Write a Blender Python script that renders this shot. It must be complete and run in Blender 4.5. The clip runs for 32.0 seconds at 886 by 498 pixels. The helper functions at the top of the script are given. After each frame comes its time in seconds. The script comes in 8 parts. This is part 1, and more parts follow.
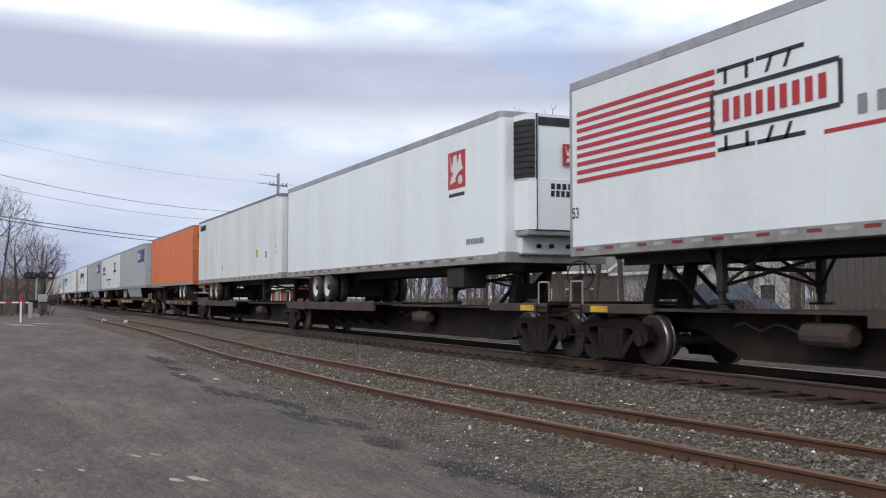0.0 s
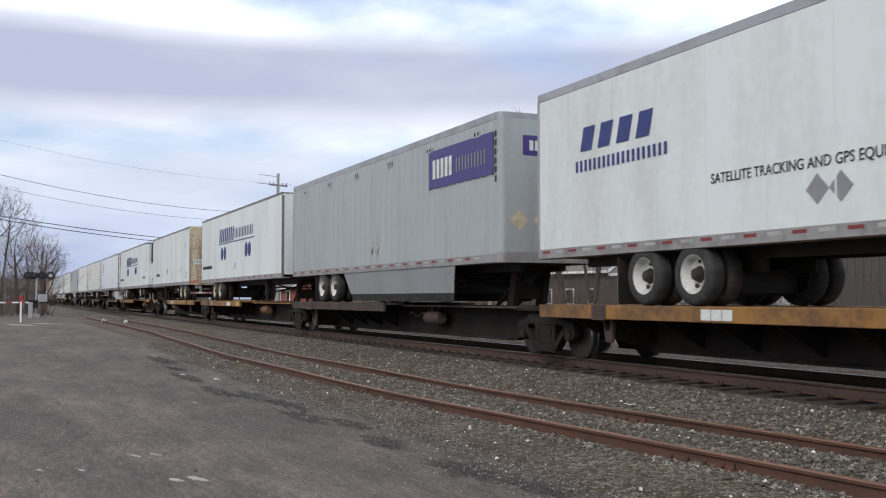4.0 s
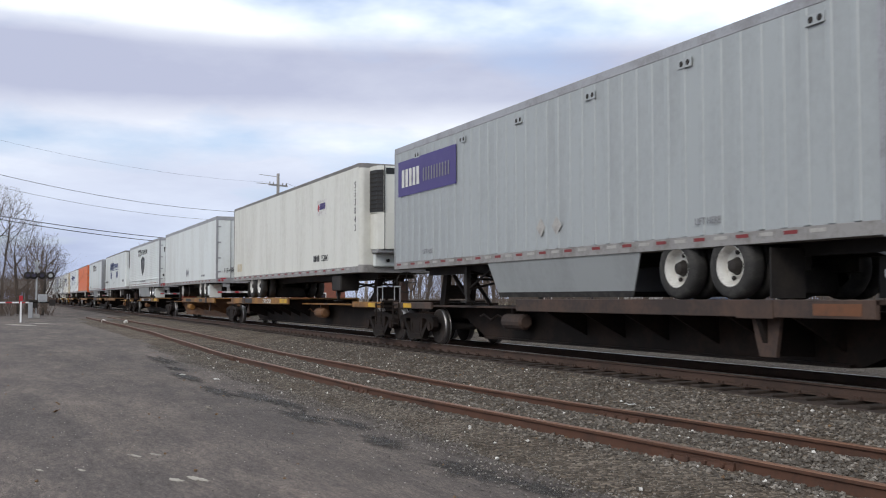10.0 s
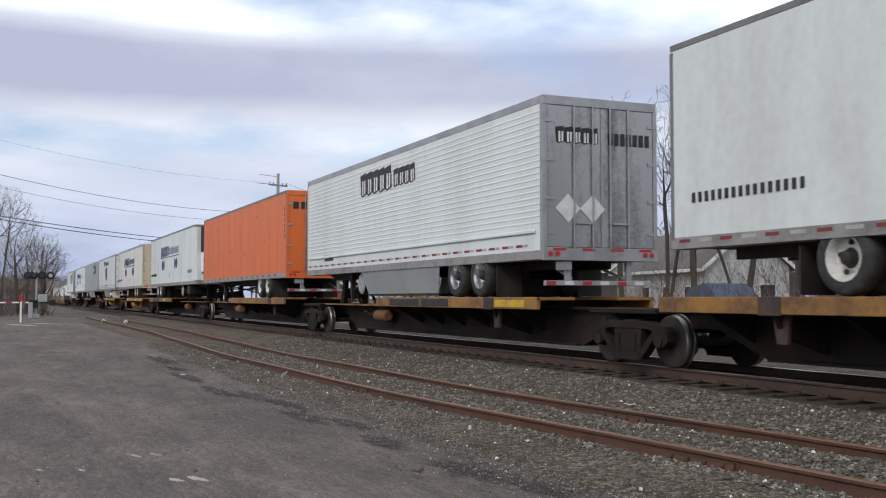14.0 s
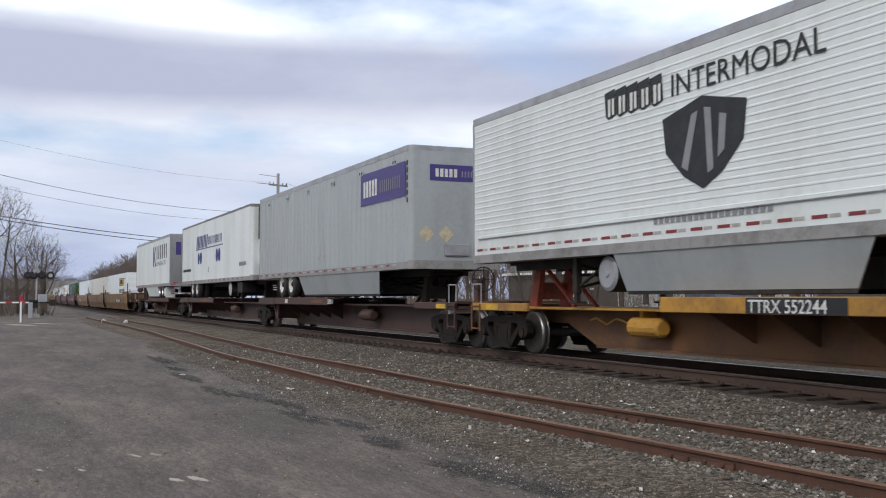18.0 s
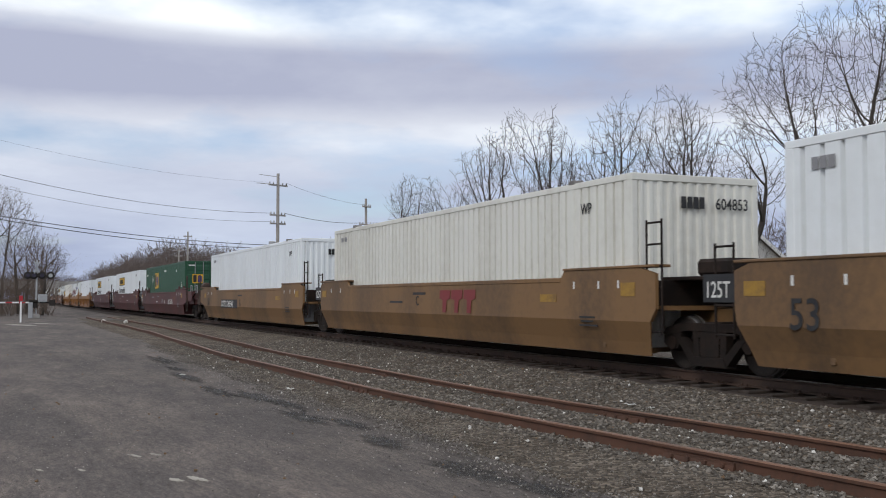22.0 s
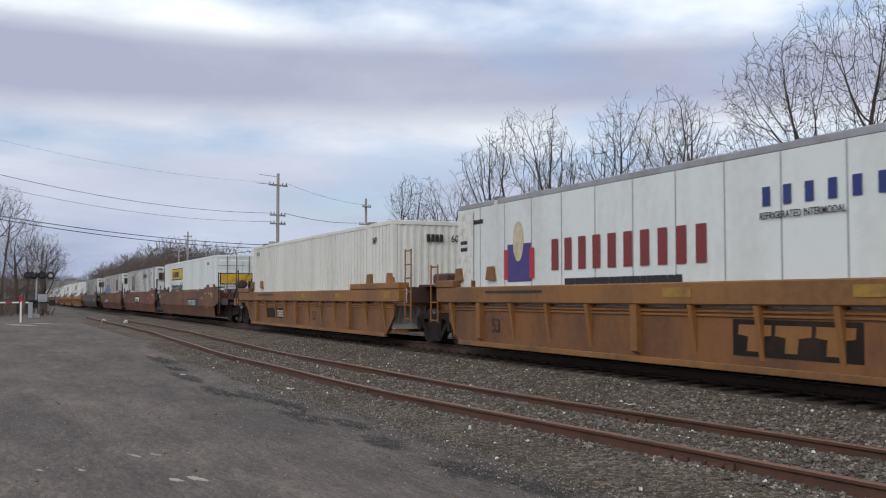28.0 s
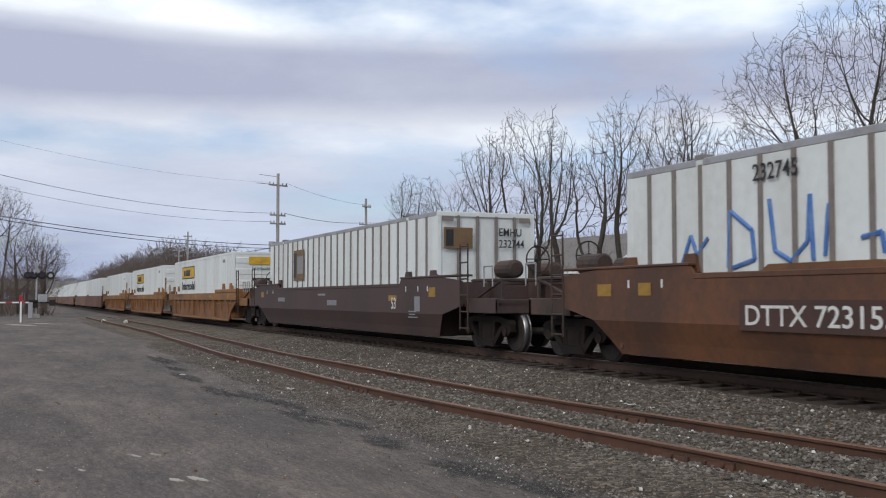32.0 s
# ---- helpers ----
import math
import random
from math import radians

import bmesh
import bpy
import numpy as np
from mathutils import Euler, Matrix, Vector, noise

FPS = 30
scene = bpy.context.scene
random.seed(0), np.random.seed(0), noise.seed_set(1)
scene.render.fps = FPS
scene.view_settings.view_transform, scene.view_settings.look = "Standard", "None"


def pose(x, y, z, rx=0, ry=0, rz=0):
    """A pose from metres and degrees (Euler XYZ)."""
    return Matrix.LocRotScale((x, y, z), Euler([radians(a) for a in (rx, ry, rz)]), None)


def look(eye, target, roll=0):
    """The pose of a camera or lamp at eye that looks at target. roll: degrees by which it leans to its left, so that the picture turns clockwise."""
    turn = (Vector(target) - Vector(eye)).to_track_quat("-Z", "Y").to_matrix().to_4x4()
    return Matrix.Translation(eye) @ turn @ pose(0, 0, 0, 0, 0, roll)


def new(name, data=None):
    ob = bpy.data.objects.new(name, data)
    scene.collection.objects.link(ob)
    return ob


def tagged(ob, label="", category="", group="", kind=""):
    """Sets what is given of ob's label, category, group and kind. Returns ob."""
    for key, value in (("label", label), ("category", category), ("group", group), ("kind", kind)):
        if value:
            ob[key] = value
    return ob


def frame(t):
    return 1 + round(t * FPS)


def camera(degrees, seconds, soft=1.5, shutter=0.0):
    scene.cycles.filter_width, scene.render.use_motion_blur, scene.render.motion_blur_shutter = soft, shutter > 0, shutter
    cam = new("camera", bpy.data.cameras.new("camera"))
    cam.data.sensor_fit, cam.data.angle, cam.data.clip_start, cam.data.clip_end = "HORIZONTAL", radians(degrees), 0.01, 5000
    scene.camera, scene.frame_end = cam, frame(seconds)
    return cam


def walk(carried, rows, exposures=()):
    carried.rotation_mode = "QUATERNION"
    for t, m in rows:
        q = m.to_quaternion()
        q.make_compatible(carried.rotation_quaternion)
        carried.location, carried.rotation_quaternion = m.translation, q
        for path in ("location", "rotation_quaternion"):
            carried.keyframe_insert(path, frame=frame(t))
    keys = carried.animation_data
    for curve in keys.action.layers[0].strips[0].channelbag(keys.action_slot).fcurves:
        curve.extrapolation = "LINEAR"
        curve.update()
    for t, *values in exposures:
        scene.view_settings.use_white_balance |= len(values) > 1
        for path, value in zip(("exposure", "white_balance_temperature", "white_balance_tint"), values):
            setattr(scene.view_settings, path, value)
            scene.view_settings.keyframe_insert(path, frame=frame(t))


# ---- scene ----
# World: x runs along the main track (the train goes to +x), y away from the camera, z up.
# Rail top of the main track at RAIL, camera stands on a gravel lot.
RAIL = 0.45            # top of the main rails
SIDING = 0.20          # top of the siding's rails
SPEED = 22.74          # metres a second
TRACK_Y = 10.78        # centre of the main track
EYE = (0.0, 0.0, 1.57)
YAW, PITCH = radians(66.52), radians(2.749)
SECONDS = 32.0

# ---- camera ----
cam = camera(46.83, SECONDS, soft=1.05, shutter=0.05)
AIM = (EYE[0] - math.sin(YAW) * math.cos(PITCH), EYE[1] + math.cos(YAW) * math.cos(PITCH), EYE[2] + math.sin(PITCH))
walk(cam, [(0.0, look(EYE, AIM)), (SECONDS, look(EYE, AIM))], exposures=[(0.0, -0.02), (1.5, 0.0), (2.0, 0.06), (3.0, 0.06), (6.0, -0.02), (8.0, -0.04), (10.0, 0.03), (11.0, -0.05), (18.0, -0.04), (19.0, 0.02), (20.0, -0.05),
                                                                                 (21.0, -0.14), (22.0, -0.22), (23.0, -0.22), (24.0, -0.06), (25.0, -0.17), (28.0, -0.24), (29.0, -0.26), (30.0, -0.22), (SECONDS, -0.2)])

# ---- light ----
SUN_AZ, SUN_EL = radians(143), radians(38)


def make_world():
    world = bpy.data.worlds.new("sky")
    scene.world = world
    world.use_nodes = True
    nt = world.node_tree
    nt.nodes.clear()
    N, K = nt.nodes.new, nt.links.new
    out, bg = N("ShaderNodeOutputWorld"), N("ShaderNodeBackground")
    sky = N("ShaderNodeTexSky")
    sky.sky_type, sky.sun_disc = "NISHITA", False
    sky.sun_elevation, sky.sun_rotation = SUN_EL, SUN_AZ
    sky.air_density, sky.dust_density = 1.1, 1.0
    co, mp = N("ShaderNodeTexCoord"), N("ShaderNodeMapping")
    # clouds lie in flat layers: project the direction on a high plane
    sep, com = N("ShaderNodeSeparateXYZ"), N("ShaderNodeCombineXYZ")
    K(co.outputs["Generated"], sep.inputs[0])
    up = N("ShaderNodeMath"); up.operation = "MAXIMUM"; up.inputs[1].default_value = 0.0
    K(sep.outputs["Z"], up.inputs[0])
    lift = N("ShaderNodeMath"); lift.operation = "ADD"; lift.inputs[1].default_value = 0.14
    K(up.outputs[0], lift.inputs[0])
    for axis in "XY":
        dv = N("ShaderNodeMath"); dv.operation = "DIVIDE"
        K(sep.outputs[axis], dv.inputs[0]); K(lift.outputs[0], dv.inputs[1])
        K(dv.outputs[0], com.inputs[axis])
    K(com.outputs[0], mp.inputs["Vector"])
    mp.inputs["Rotation"].default_value = (0, 0, radians(20))
    mp.inputs["Location"].default_value = (3.1, 1.7, 0.0)
    n1, n2, n3 = (N("ShaderNodeTexNoise") for _ in range(3))
    for n, s, d, r in ((n1, 0.42, 7, 0.58), (n2, 0.9, 6, 0.5), (n3, 0.20, 3, 0.45)):
        n.inputs["Scale"].default_value, n.inputs["Detail"].default_value, n.inputs["Roughness"].default_value = s, d, r
        K(mp.outputs[0], n.inputs["Vector"])

    def maths(op, a, b, c=None):
        m = N("ShaderNodeMath"); m.operation = op
        for k, v in enumerate((a, b, c)):
            if v is None:
                continue
            if isinstance(v, (int, float)):
                m.inputs[k].default_value = v
            else:
                K(v, m.inputs[k])
        return m.outputs[0]

    # a grey cloud bank stands over a paler sky; its edge is ragged
    height = maths("MULTIPLY_ADD", maths("SUBTRACT", n3.outputs["Fac"], 0.5), 0.12, sep.outputs["Z"])
    bank = N("ShaderNodeValToRGB")
    stops = ((0.0, 0.16), (0.05, 0.24), (0.10, 0.40), (0.135, 0.72), (0.155, 0.60), (0.185, 0.10), (0.225, 0.12), (0.250, 0.88), (0.275, 1.0), (0.45, 0.80))
    el = bank.color_ramp.elements
    el[0].position, el[1].position = stops[0][0], stops[-1][0]
    el[0].color, el[1].color = (stops[0][1],) * 3 + (1,), (stops[-1][1],) * 3 + (1,)
    for p, v in stops[1:-1]:
        el.new(p).color = (v, v, v, 1)
    K(height, bank.inputs[0])
    light = maths("MULTIPLY_ADD", maths("SUBTRACT", n1.outputs["Fac"], 0.5), 1.5, bank.outputs[0])
    # shaded and lit cloud
    shade = N("ShaderNodeValToRGB")
    e = shade.color_ramp.elements
    e[0].position, e[0].color = 0.08, (4.8, 5.15, 6.7, 1)
    e[1].position, e[1].color = 0.95, (12.2, 12.8, 13.2, 1)
    e.new(0.5).color = (7.5, 7.9, 9.0, 1)
    K(light, shade.inputs[0])
    # thin places let the blue through
    cover = N("ShaderNodeMapRange")
    cover.inputs["From Min"].default_value, cover.inputs["From Max"].default_value = 0.36, 0.52
    cover.inputs["To Min"].default_value, cover.inputs["To Max"].default_value = 0.15, 1.0
    K(maths("MULTIPLY_ADD", bank.outputs[0], -0.10, maths("ADD", n2.outputs["Fac"], 0.06)), cover.inputs["Value"])
    # the cloud deck is brighter where it thins overhead
    high = N("ShaderNodeMapRange")
    high.inputs["From Min"].default_value, high.inputs["From Max"].default_value = 0.22, 0.50
    high.inputs["To Min"].default_value, high.inputs["To Max"].default_value = 1.0, 1.05
    K(sep.outputs["Z"], high.inputs["Value"])
    lit = N("ShaderNodeMix"); lit.data_type, lit.blend_type = "RGBA", "MULTIPLY"
    lit.inputs[0].default_value = 1.0
    K(shade.outputs[0], lit.inputs[6]); K(high.outputs[0], lit.inputs[7])
    blue = N("ShaderNodeMix"); blue.data_type, blue.blend_type = "RGBA", "MULTIPLY"
    blue.inputs[0].default_value = 1.0
    blue.inputs[7].default_value = (1.24, 1.22, 1.38, 1)
    K(sky.outputs[0], blue.inputs[6])
    mix = N("ShaderNodeMix"); mix.data_type = "RGBA"
    K(cover.outputs[0], mix.inputs[0]); K(blue.outputs[2], mix.inputs[6]); K(lit.outputs[2], mix.inputs[7])
    # the air low down is bluer
    low = N("ShaderNodeValToRGB")
    g = low.color_ramp.elements
    g[0].position, g[0].color = 0.03, (0.80, 0.865, 0.97, 1)
    g[1].position, g[1].color = 0.16, (1, 1, 1, 1)
    K(height, low.inputs[0])
    air = N("ShaderNodeMix"); air.data_type, air.blend_type = "RGBA", "MULTIPLY"
    air.inputs[0].default_value = 1.0
    K(mix.outputs[2], air.inputs[6]); K(low.outputs[0], air.inputs[7])
    bg.inputs["Strength"].default_value = 0.107
    K(air.outputs[2], bg.inputs[0]); K(bg.outputs[0], out.inputs[0])


make_world()
sun = new("sun", bpy.data.lights.new("sun", "SUN"))
sun.data.energy, sun.data.angle, sun.data.color = 1.2, radians(14), (1.0, 0.95, 0.88)
sun.matrix_world = look((math.sin(SUN_AZ) * 100, math.cos(SUN_AZ) * 100, math.tan(SUN_EL) * 100), (0, 0, 0))


# ---- materials ----
def principled(name, rough=0.6, metal=0.0, spec=0.4):
    m = bpy.data.materials.new(name)
    m.use_nodes = True
    b = m.node_tree.nodes["Principled BSDF"]
    b.inputs["Roughness"].default_value, b.inputs["Metallic"].default_value = rough, metal
    b.inputs["Specular IOR Level"].default_value = spec
    return m, m.node_tree, b


def surface(name, base, dirt=None, amount=0.5, rough=0.6, metal=0.0, scale=3.0, fine=40.0, bump=0.1, streak=1.0,
            low=0.45, high=0.7, spec=0.4, random_tint=0.0):
    """Paint or plain matter with dirt at two scales. streak: stretches the dirt along z (rain marks)."""
    m, nt, b = principled(name, rough, metal, spec)
    N, K = nt.nodes.new, nt.links.new
    co, mp = N("ShaderNodeTexCoord"), N("ShaderNodeMapping")
    mp.inputs["Scale"].default_value = (1, 1, 1 / streak)
    K(co.outputs["Object"], mp.inputs["Vector"])
    big, small = N("ShaderNodeTexNoise"), N("ShaderNodeTexNoise")
    for n, s, d in ((big, scale, 5), (small, fine, 4)):
        n.inputs["Scale"].default_value, n.inputs["Detail"].default_value, n.inputs["Roughness"].default_value = s, d, 0.6
    K(mp.outputs[0], big.inputs["Vector"]); K(co.outputs["Object"], small.inputs["Vector"])
    add = N("ShaderNodeMath"); add.operation = "MULTIPLY_ADD"
    add.inputs[1].default_value = 0.35
    K(small.outputs["Fac"], add.inputs[0]); K(big.outputs["Fac"], add.inputs[2])
    ramp = N("ShaderNodeMapRange")
    ramp.inputs["From Min"].default_value, ramp.inputs["From Max"].default_value = low + 0.17, high + 0.17
    ramp.inputs["To Max"].default_value = amount
    K(add.outputs[0], ramp.inputs["Value"])
    mix = N("ShaderNodeMix"); mix.data_type = "RGBA"
    dirt = dirt or tuple(0.55 * c for c in base)
    mix.inputs[6].default_value, mix.inputs[7].default_value = (*base, 1), (*dirt, 1)
    K(ramp.outputs[0], mix.inputs[0])
    colour = mix.outputs[2]
    if random_tint:
        info, hsv, rg = N("ShaderNodeObjectInfo"), N("ShaderNodeHueSaturation"), N("ShaderNodeMapRange")
        rg.inputs["To Min"].default_value, rg.inputs["To Max"].default_value = 1 - random_tint, 1 + random_tint
        K(info.outputs["Random"], rg.inputs["Value"]); K(rg.outputs[0], hsv.inputs["Value"]); K(colour, hsv.inputs["Color"])
        colour = hsv.outputs[0]
    K(colour, b.inputs["Base Color"])
    if bump:
        bp = N("ShaderNodeBump")
        bp.inputs["Strength"].default_value, bp.inputs["Distance"].default_value = bump, 0.01
        K(add.outputs[0], bp.inputs["Height"]); K(bp.outputs[0], b.inputs["Normal"])
    return m


M = {}
M["white"] = surface("white_paint", (0.68, 0.712, 0.695), (0.46, 0.455, 0.415), 0.5, 0.45, scale=0.7, fine=6, bump=0.02, streak=5)
M["white_clean"] = surface("white_gelcoat", (0.75, 0.785, 0.80), (0.58, 0.60, 0.59), 0.4, 0.35, scale=0.6, fine=5, bump=0.02, streak=6)
M["cream"] = surface("aged_white_paint", (0.675, 0.672, 0.615), (0.465, 0.445, 0.385), 0.55, 0.5, scale=0.8, fine=6, bump=0.03, streak=6)
M["rust_white"] = surface("rust_stained_white_paint", (0.56, 0.47, 0.33), (0.17, 0.075, 0.03), 0.95, 0.65, scale=1.6, fine=9, bump=0.06, streak=7, low=0.46, high=0.66)
M["silver"] = surface("bare_grey_aluminium", (0.372, 0.395, 0.398), (0.25, 0.258, 0.257), 0.5, 0.5, 0.12, scale=0.8, fine=8, bump=0.03, streak=5)
M["chrome"] = surface("polished_steel", (0.36, 0.355, 0.345), (0.11, 0.105, 0.10), 0.85, 0.32, 0.75, scale=1.6, fine=12, bump=0.04, streak=7)
M["orange"] = surface("orange_paint", (0.68, 0.148, 0.03), (0.48, 0.12, 0.038), 0.5, 0.5, scale=0.8, fine=7, bump=0.03, streak=5)
M["green"] = surface("green_paint", (0.017, 0.075, 0.038), (0.028, 0.07, 0.044), 0.6, 0.5, scale=0.9, fine=8, bump=0.03, streak=5)
M["trim_grey"] = surface("weathered_aluminium_rail", (0.36, 0.36, 0.37), (0.20, 0.19, 0.18), 0.6, 0.45, 0.45, scale=2, fine=25, bump=0.05)
M["sill_grey"] = surface("road-grimed sill rail", (0.29, 0.28, 0.27), (0.13, 0.115, 0.10), 0.7, 0.6, 0.15, scale=2.2, fine=18, bump=0.06)
M["hitch_red"] = surface("faded red hitch paint", (0.27, 0.045, 0.022), (0.10, 0.035, 0.022), 0.8, 0.65, scale=2.0, fine=14, bump=0.06)
M["trim_dark"] = surface("dirty_roof_rail", (0.20, 0.19, 0.18), (0.10, 0.09, 0.08), 0.6, 0.6, 0.2, scale=2, fine=25, bump=0.05)
M["black"] = surface("black_chassis_paint", (0.015, 0.0125, 0.011), (0.042, 0.034, 0.028), 0.6, 0.7, scale=2, fine=20, bump=0.08)
M["grille"] = surface("black_plastic", (0.015, 0.016, 0.018), (0.04, 0.04, 0.04), 0.5, 0.5, scale=4, fine=30, bump=0.05)
M["rubber"] = surface("worn_tyre_rubber", (0.028, 0.027, 0.026), (0.075, 0.07, 0.064), 0.7, 0.85, scale=5, fine=45, bump=0.15)
M["rim_white"] = surface("white_steel_rim", (0.66, 0.65, 0.61), (0.28, 0.25, 0.21), 0.6, 0.5, scale=6, fine=40, bump=0.05)
M["rim_cream"] = surface("cream_steel_rim", (0.56, 0.48, 0.33), (0.22, 0.18, 0.13), 0.6, 0.55, scale=6, fine=40, bump=0.05)
M["rim_alu"] = surface("aluminium_rim", (0.6, 0.6, 0.6), (0.3, 0.29, 0.28), 0.5, 0.3, 0.9, scale=6, fine=40, bump=0.03)
M["red"] = surface("red_sign_paint", (0.42, 0.024, 0.034), (0.30, 0.036, 0.045), 0.4, 0.5, scale=3, fine=20, bump=0.0)
M["blue"] = surface("navy_sign_paint", (0.020, 0.035, 0.155), (0.04, 0.06, 0.19), 0.4, 0.5, scale=3, fine=20, bump=0.0)
M["purple"] = surface("violet_sign_paint", (0.052, 0.036, 0.175), (0.08, 0.06, 0.2), 0.4, 0.5, scale=3, fine=20, bump=0.0)
M["ink"] = surface("black_lettering", (0.018, 0.018, 0.02), (0.05, 0.05, 0.05), 0.4, 0.6, scale=3, fine=20, bump=0.0)
M["grey_ink"] = surface("grey_lettering", (0.22, 0.22, 0.23), (0.32, 0.32, 0.32), 0.4, 0.6, scale=3, fine=20, bump=0.0)
M["paint_white"] = surface("white_lettering", (0.66, 0.66, 0.63), (0.42, 0.38, 0.33), 0.5, 0.6, scale=3, fine=20, bump=0.0)
M["tape_red"] = surface("dull_red_tape", (0.20, 0.03, 0.032), (0.16, 0.035, 0.035), 0.6, 0.6, scale=4, fine=20, bump=0.0)
M["tape_white"] = surface("dirty_white_tape", (0.40, 0.385, 0.36), (0.22, 0.20, 0.18), 0.7, 0.6, scale=4, fine=20, bump=0.0)
M["yellow"] = surface("yellow_sign_paint", (0.60, 0.36, 0.02), (0.32, 0.2, 0.05), 0.75, 0.55, scale=3, fine=20, bump=0.0)
M["dull_yellow"] = surface("worn_yellow_stencil", (0.33, 0.19, 0.03), (0.15, 0.085, 0.035), 0.8, 0.6, scale=3, fine=20, bump=0.0)
M["emblem_brown"] = surface("brown_emblem_paint", (0.17, 0.105, 0.05), (0.11, 0.07, 0.04), 0.6, 0.6, scale=3, fine=20, bump=0.0)
M["leaf_green"] = surface("green_lettering", (0.02, 0.12, 0.07), (0.04, 0.14, 0.09), 0.4, 0.55, scale=3, fine=20, bump=0.0)
M["sky_blue"] = surface("blue_machine_paint", (0.05, 0.20, 0.42), (0.1, 0.22, 0.36), 0.4, 0.5, scale=3, fine=20, bump=0.02)
M["spray"] = surface("blue_spray_paint", (0.06, 0.16, 0.42), (0.2, 0.3, 0.5), 0.6, 0.6, scale=4, fine=20, bump=0.0)
M["deck_rust"] = surface("rust_brown_deck_steel", (0.042, 0.031, 0.027), (0.085, 0.051, 0.037), 0.9, 0.8, scale=1.3, fine=14, bump=0.12, low=0.42, high=0.66)
M["car_black"] = surface("soot_black_car_paint", (0.015, 0.011, 0.0092), (0.040, 0.024, 0.017), 0.75, 0.8, scale=1.1, fine=14, bump=0.12, spec=0.2)
M["car_yellow"] = surface("faded_yellow_car_paint", (0.30, 0.145, 0.034), (0.085, 0.047, 0.028), 0.95, 0.65, scale=0.9, fine=10, bump=0.08, low=0.42, high=0.68)
M["car_bright"] = surface("yellow car paint", (0.46, 0.235, 0.036), (0.17, 0.088, 0.034), 0.9, 0.65, scale=0.9, fine=10, bump=0.08, low=0.44, high=0.70)
M["car_brown"] = surface("oxide_brown_car_paint", (0.070, 0.034, 0.026), (0.040, 0.027, 0.022), 0.7, 0.65, scale=0.9, fine=10, bump=0.08, streak=3)
M["deck_brown"] = surface("rusty_brown_sill_paint", (0.155, 0.072, 0.030), (0.072, 0.040, 0.025), 0.8, 0.7, scale=1.0, fine=12, bump=0.1)
M["well_tan"] = surface("tan_well_car_paint", (0.195, 0.108, 0.045), (0.075, 0.048, 0.029), 0.8, 0.6, scale=0.5, fine=8, bump=0.05, streak=3, low=0.44, high=0.70)
M["well_gold"] = surface("golden_well_car_paint", (0.25, 0.112, 0.032), (0.10, 0.052, 0.025), 0.8, 0.6, scale=0.5, fine=8, bump=0.05, streak=3, low=0.44, high=0.70)
M["well_gold_panel"] = surface("dirt-stained golden well side", (0.205, 0.085, 0.026), (0.085, 0.042, 0.024), 0.85, 0.65, scale=0.7, fine=9, bump=0.06, streak=2.5, low=0.40, high=0.66)
M["well_maroon"] = surface("maroon_well_car_paint", (0.088, 0.028, 0.026), (0.042, 0.026, 0.024), 0.8, 0.6, scale=0.5, fine=8, bump=0.05, streak=3, low=0.44, high=0.70)
M["well_umber"] = surface("sooty_umber_well_car_paint", (0.068, 0.040, 0.035), (0.04, 0.03, 0.027), 0.8, 0.65, scale=0.5, fine=8, bump=0.05, streak=3, low=0.44, high=0.7)
M["well_rust"] = surface("rusty_brown_well_car_paint", (0.158, 0.064, 0.028), (0.058, 0.032, 0.023), 0.8, 0.65, scale=0.45, fine=7, bump=0.06, streak=2, low=0.42, high=0.66)
M["steel_wheel"] = surface("wheel_steel", (0.028, 0.022, 0.019), (0.06, 0.045, 0.036), 0.6, 0.75, 0.1, scale=5, fine=40, bump=0.08)
M["tread"] = surface("bright_wheel_tread", (0.28, 0.27, 0.265), (0.16, 0.15, 0.14), 0.5, 0.35, 0.8, scale=5, fine=40, bump=0.0)
M["rail_top"] = surface("polished_rail_head", (0.46, 0.45, 0.45), (0.3, 0.28, 0.26), 0.5, 0.3, 0.9, scale=2, fine=30, bump=0.02)
M["rail_rust"] = surface("rusty_rail_steel", (0.095, 0.044, 0.027), (0.046, 0.027, 0.020), 0.8, 0.85, scale=1.6, fine=35, bump=0.2)
M["rail_brown"] = surface("brown_rail_steel", (0.066, 0.038, 0.027), (0.038, 0.026, 0.020), 0.8, 0.85, scale=1.6, fine=35, bump=0.2)
# main-line ties: shade under the passing cars is put into this darker wood colour
M["tie_oily"] = surface("tie wood darkened for shade", (0.040, 0.028, 0.021), (0.022, 0.017, 0.014), 0.8, 0.85, scale=3, fine=30, bump=0.4, random_tint=0.25)
M["tie"] = surface("weathered_tie_wood", (0.085, 0.066, 0.052), (0.045, 0.037, 0.031), 0.8, 0.9, scale=3, fine=30, bump=0.4, random_tint=0.25)


# ---- mesh kit ----
def box(bm, x0, x1, y0, y1, z0, z1, bevel=0.0):
    r = bmesh.ops.create_cube(bm, size=1.0, matrix=Matrix.LocRotScale(((x0 + x1) / 2, (y0 + y1) / 2, (z0 + z1) / 2), None, (abs(x1 - x0), abs(y1 - y0), abs(z1 - z0))))
    if bevel:
        edges = {e for v in r["verts"] for e in v.link_edges}
        bmesh.ops.bevel(bm, geom=list(edges), offset=bevel, segments=1, affect="EDGES")


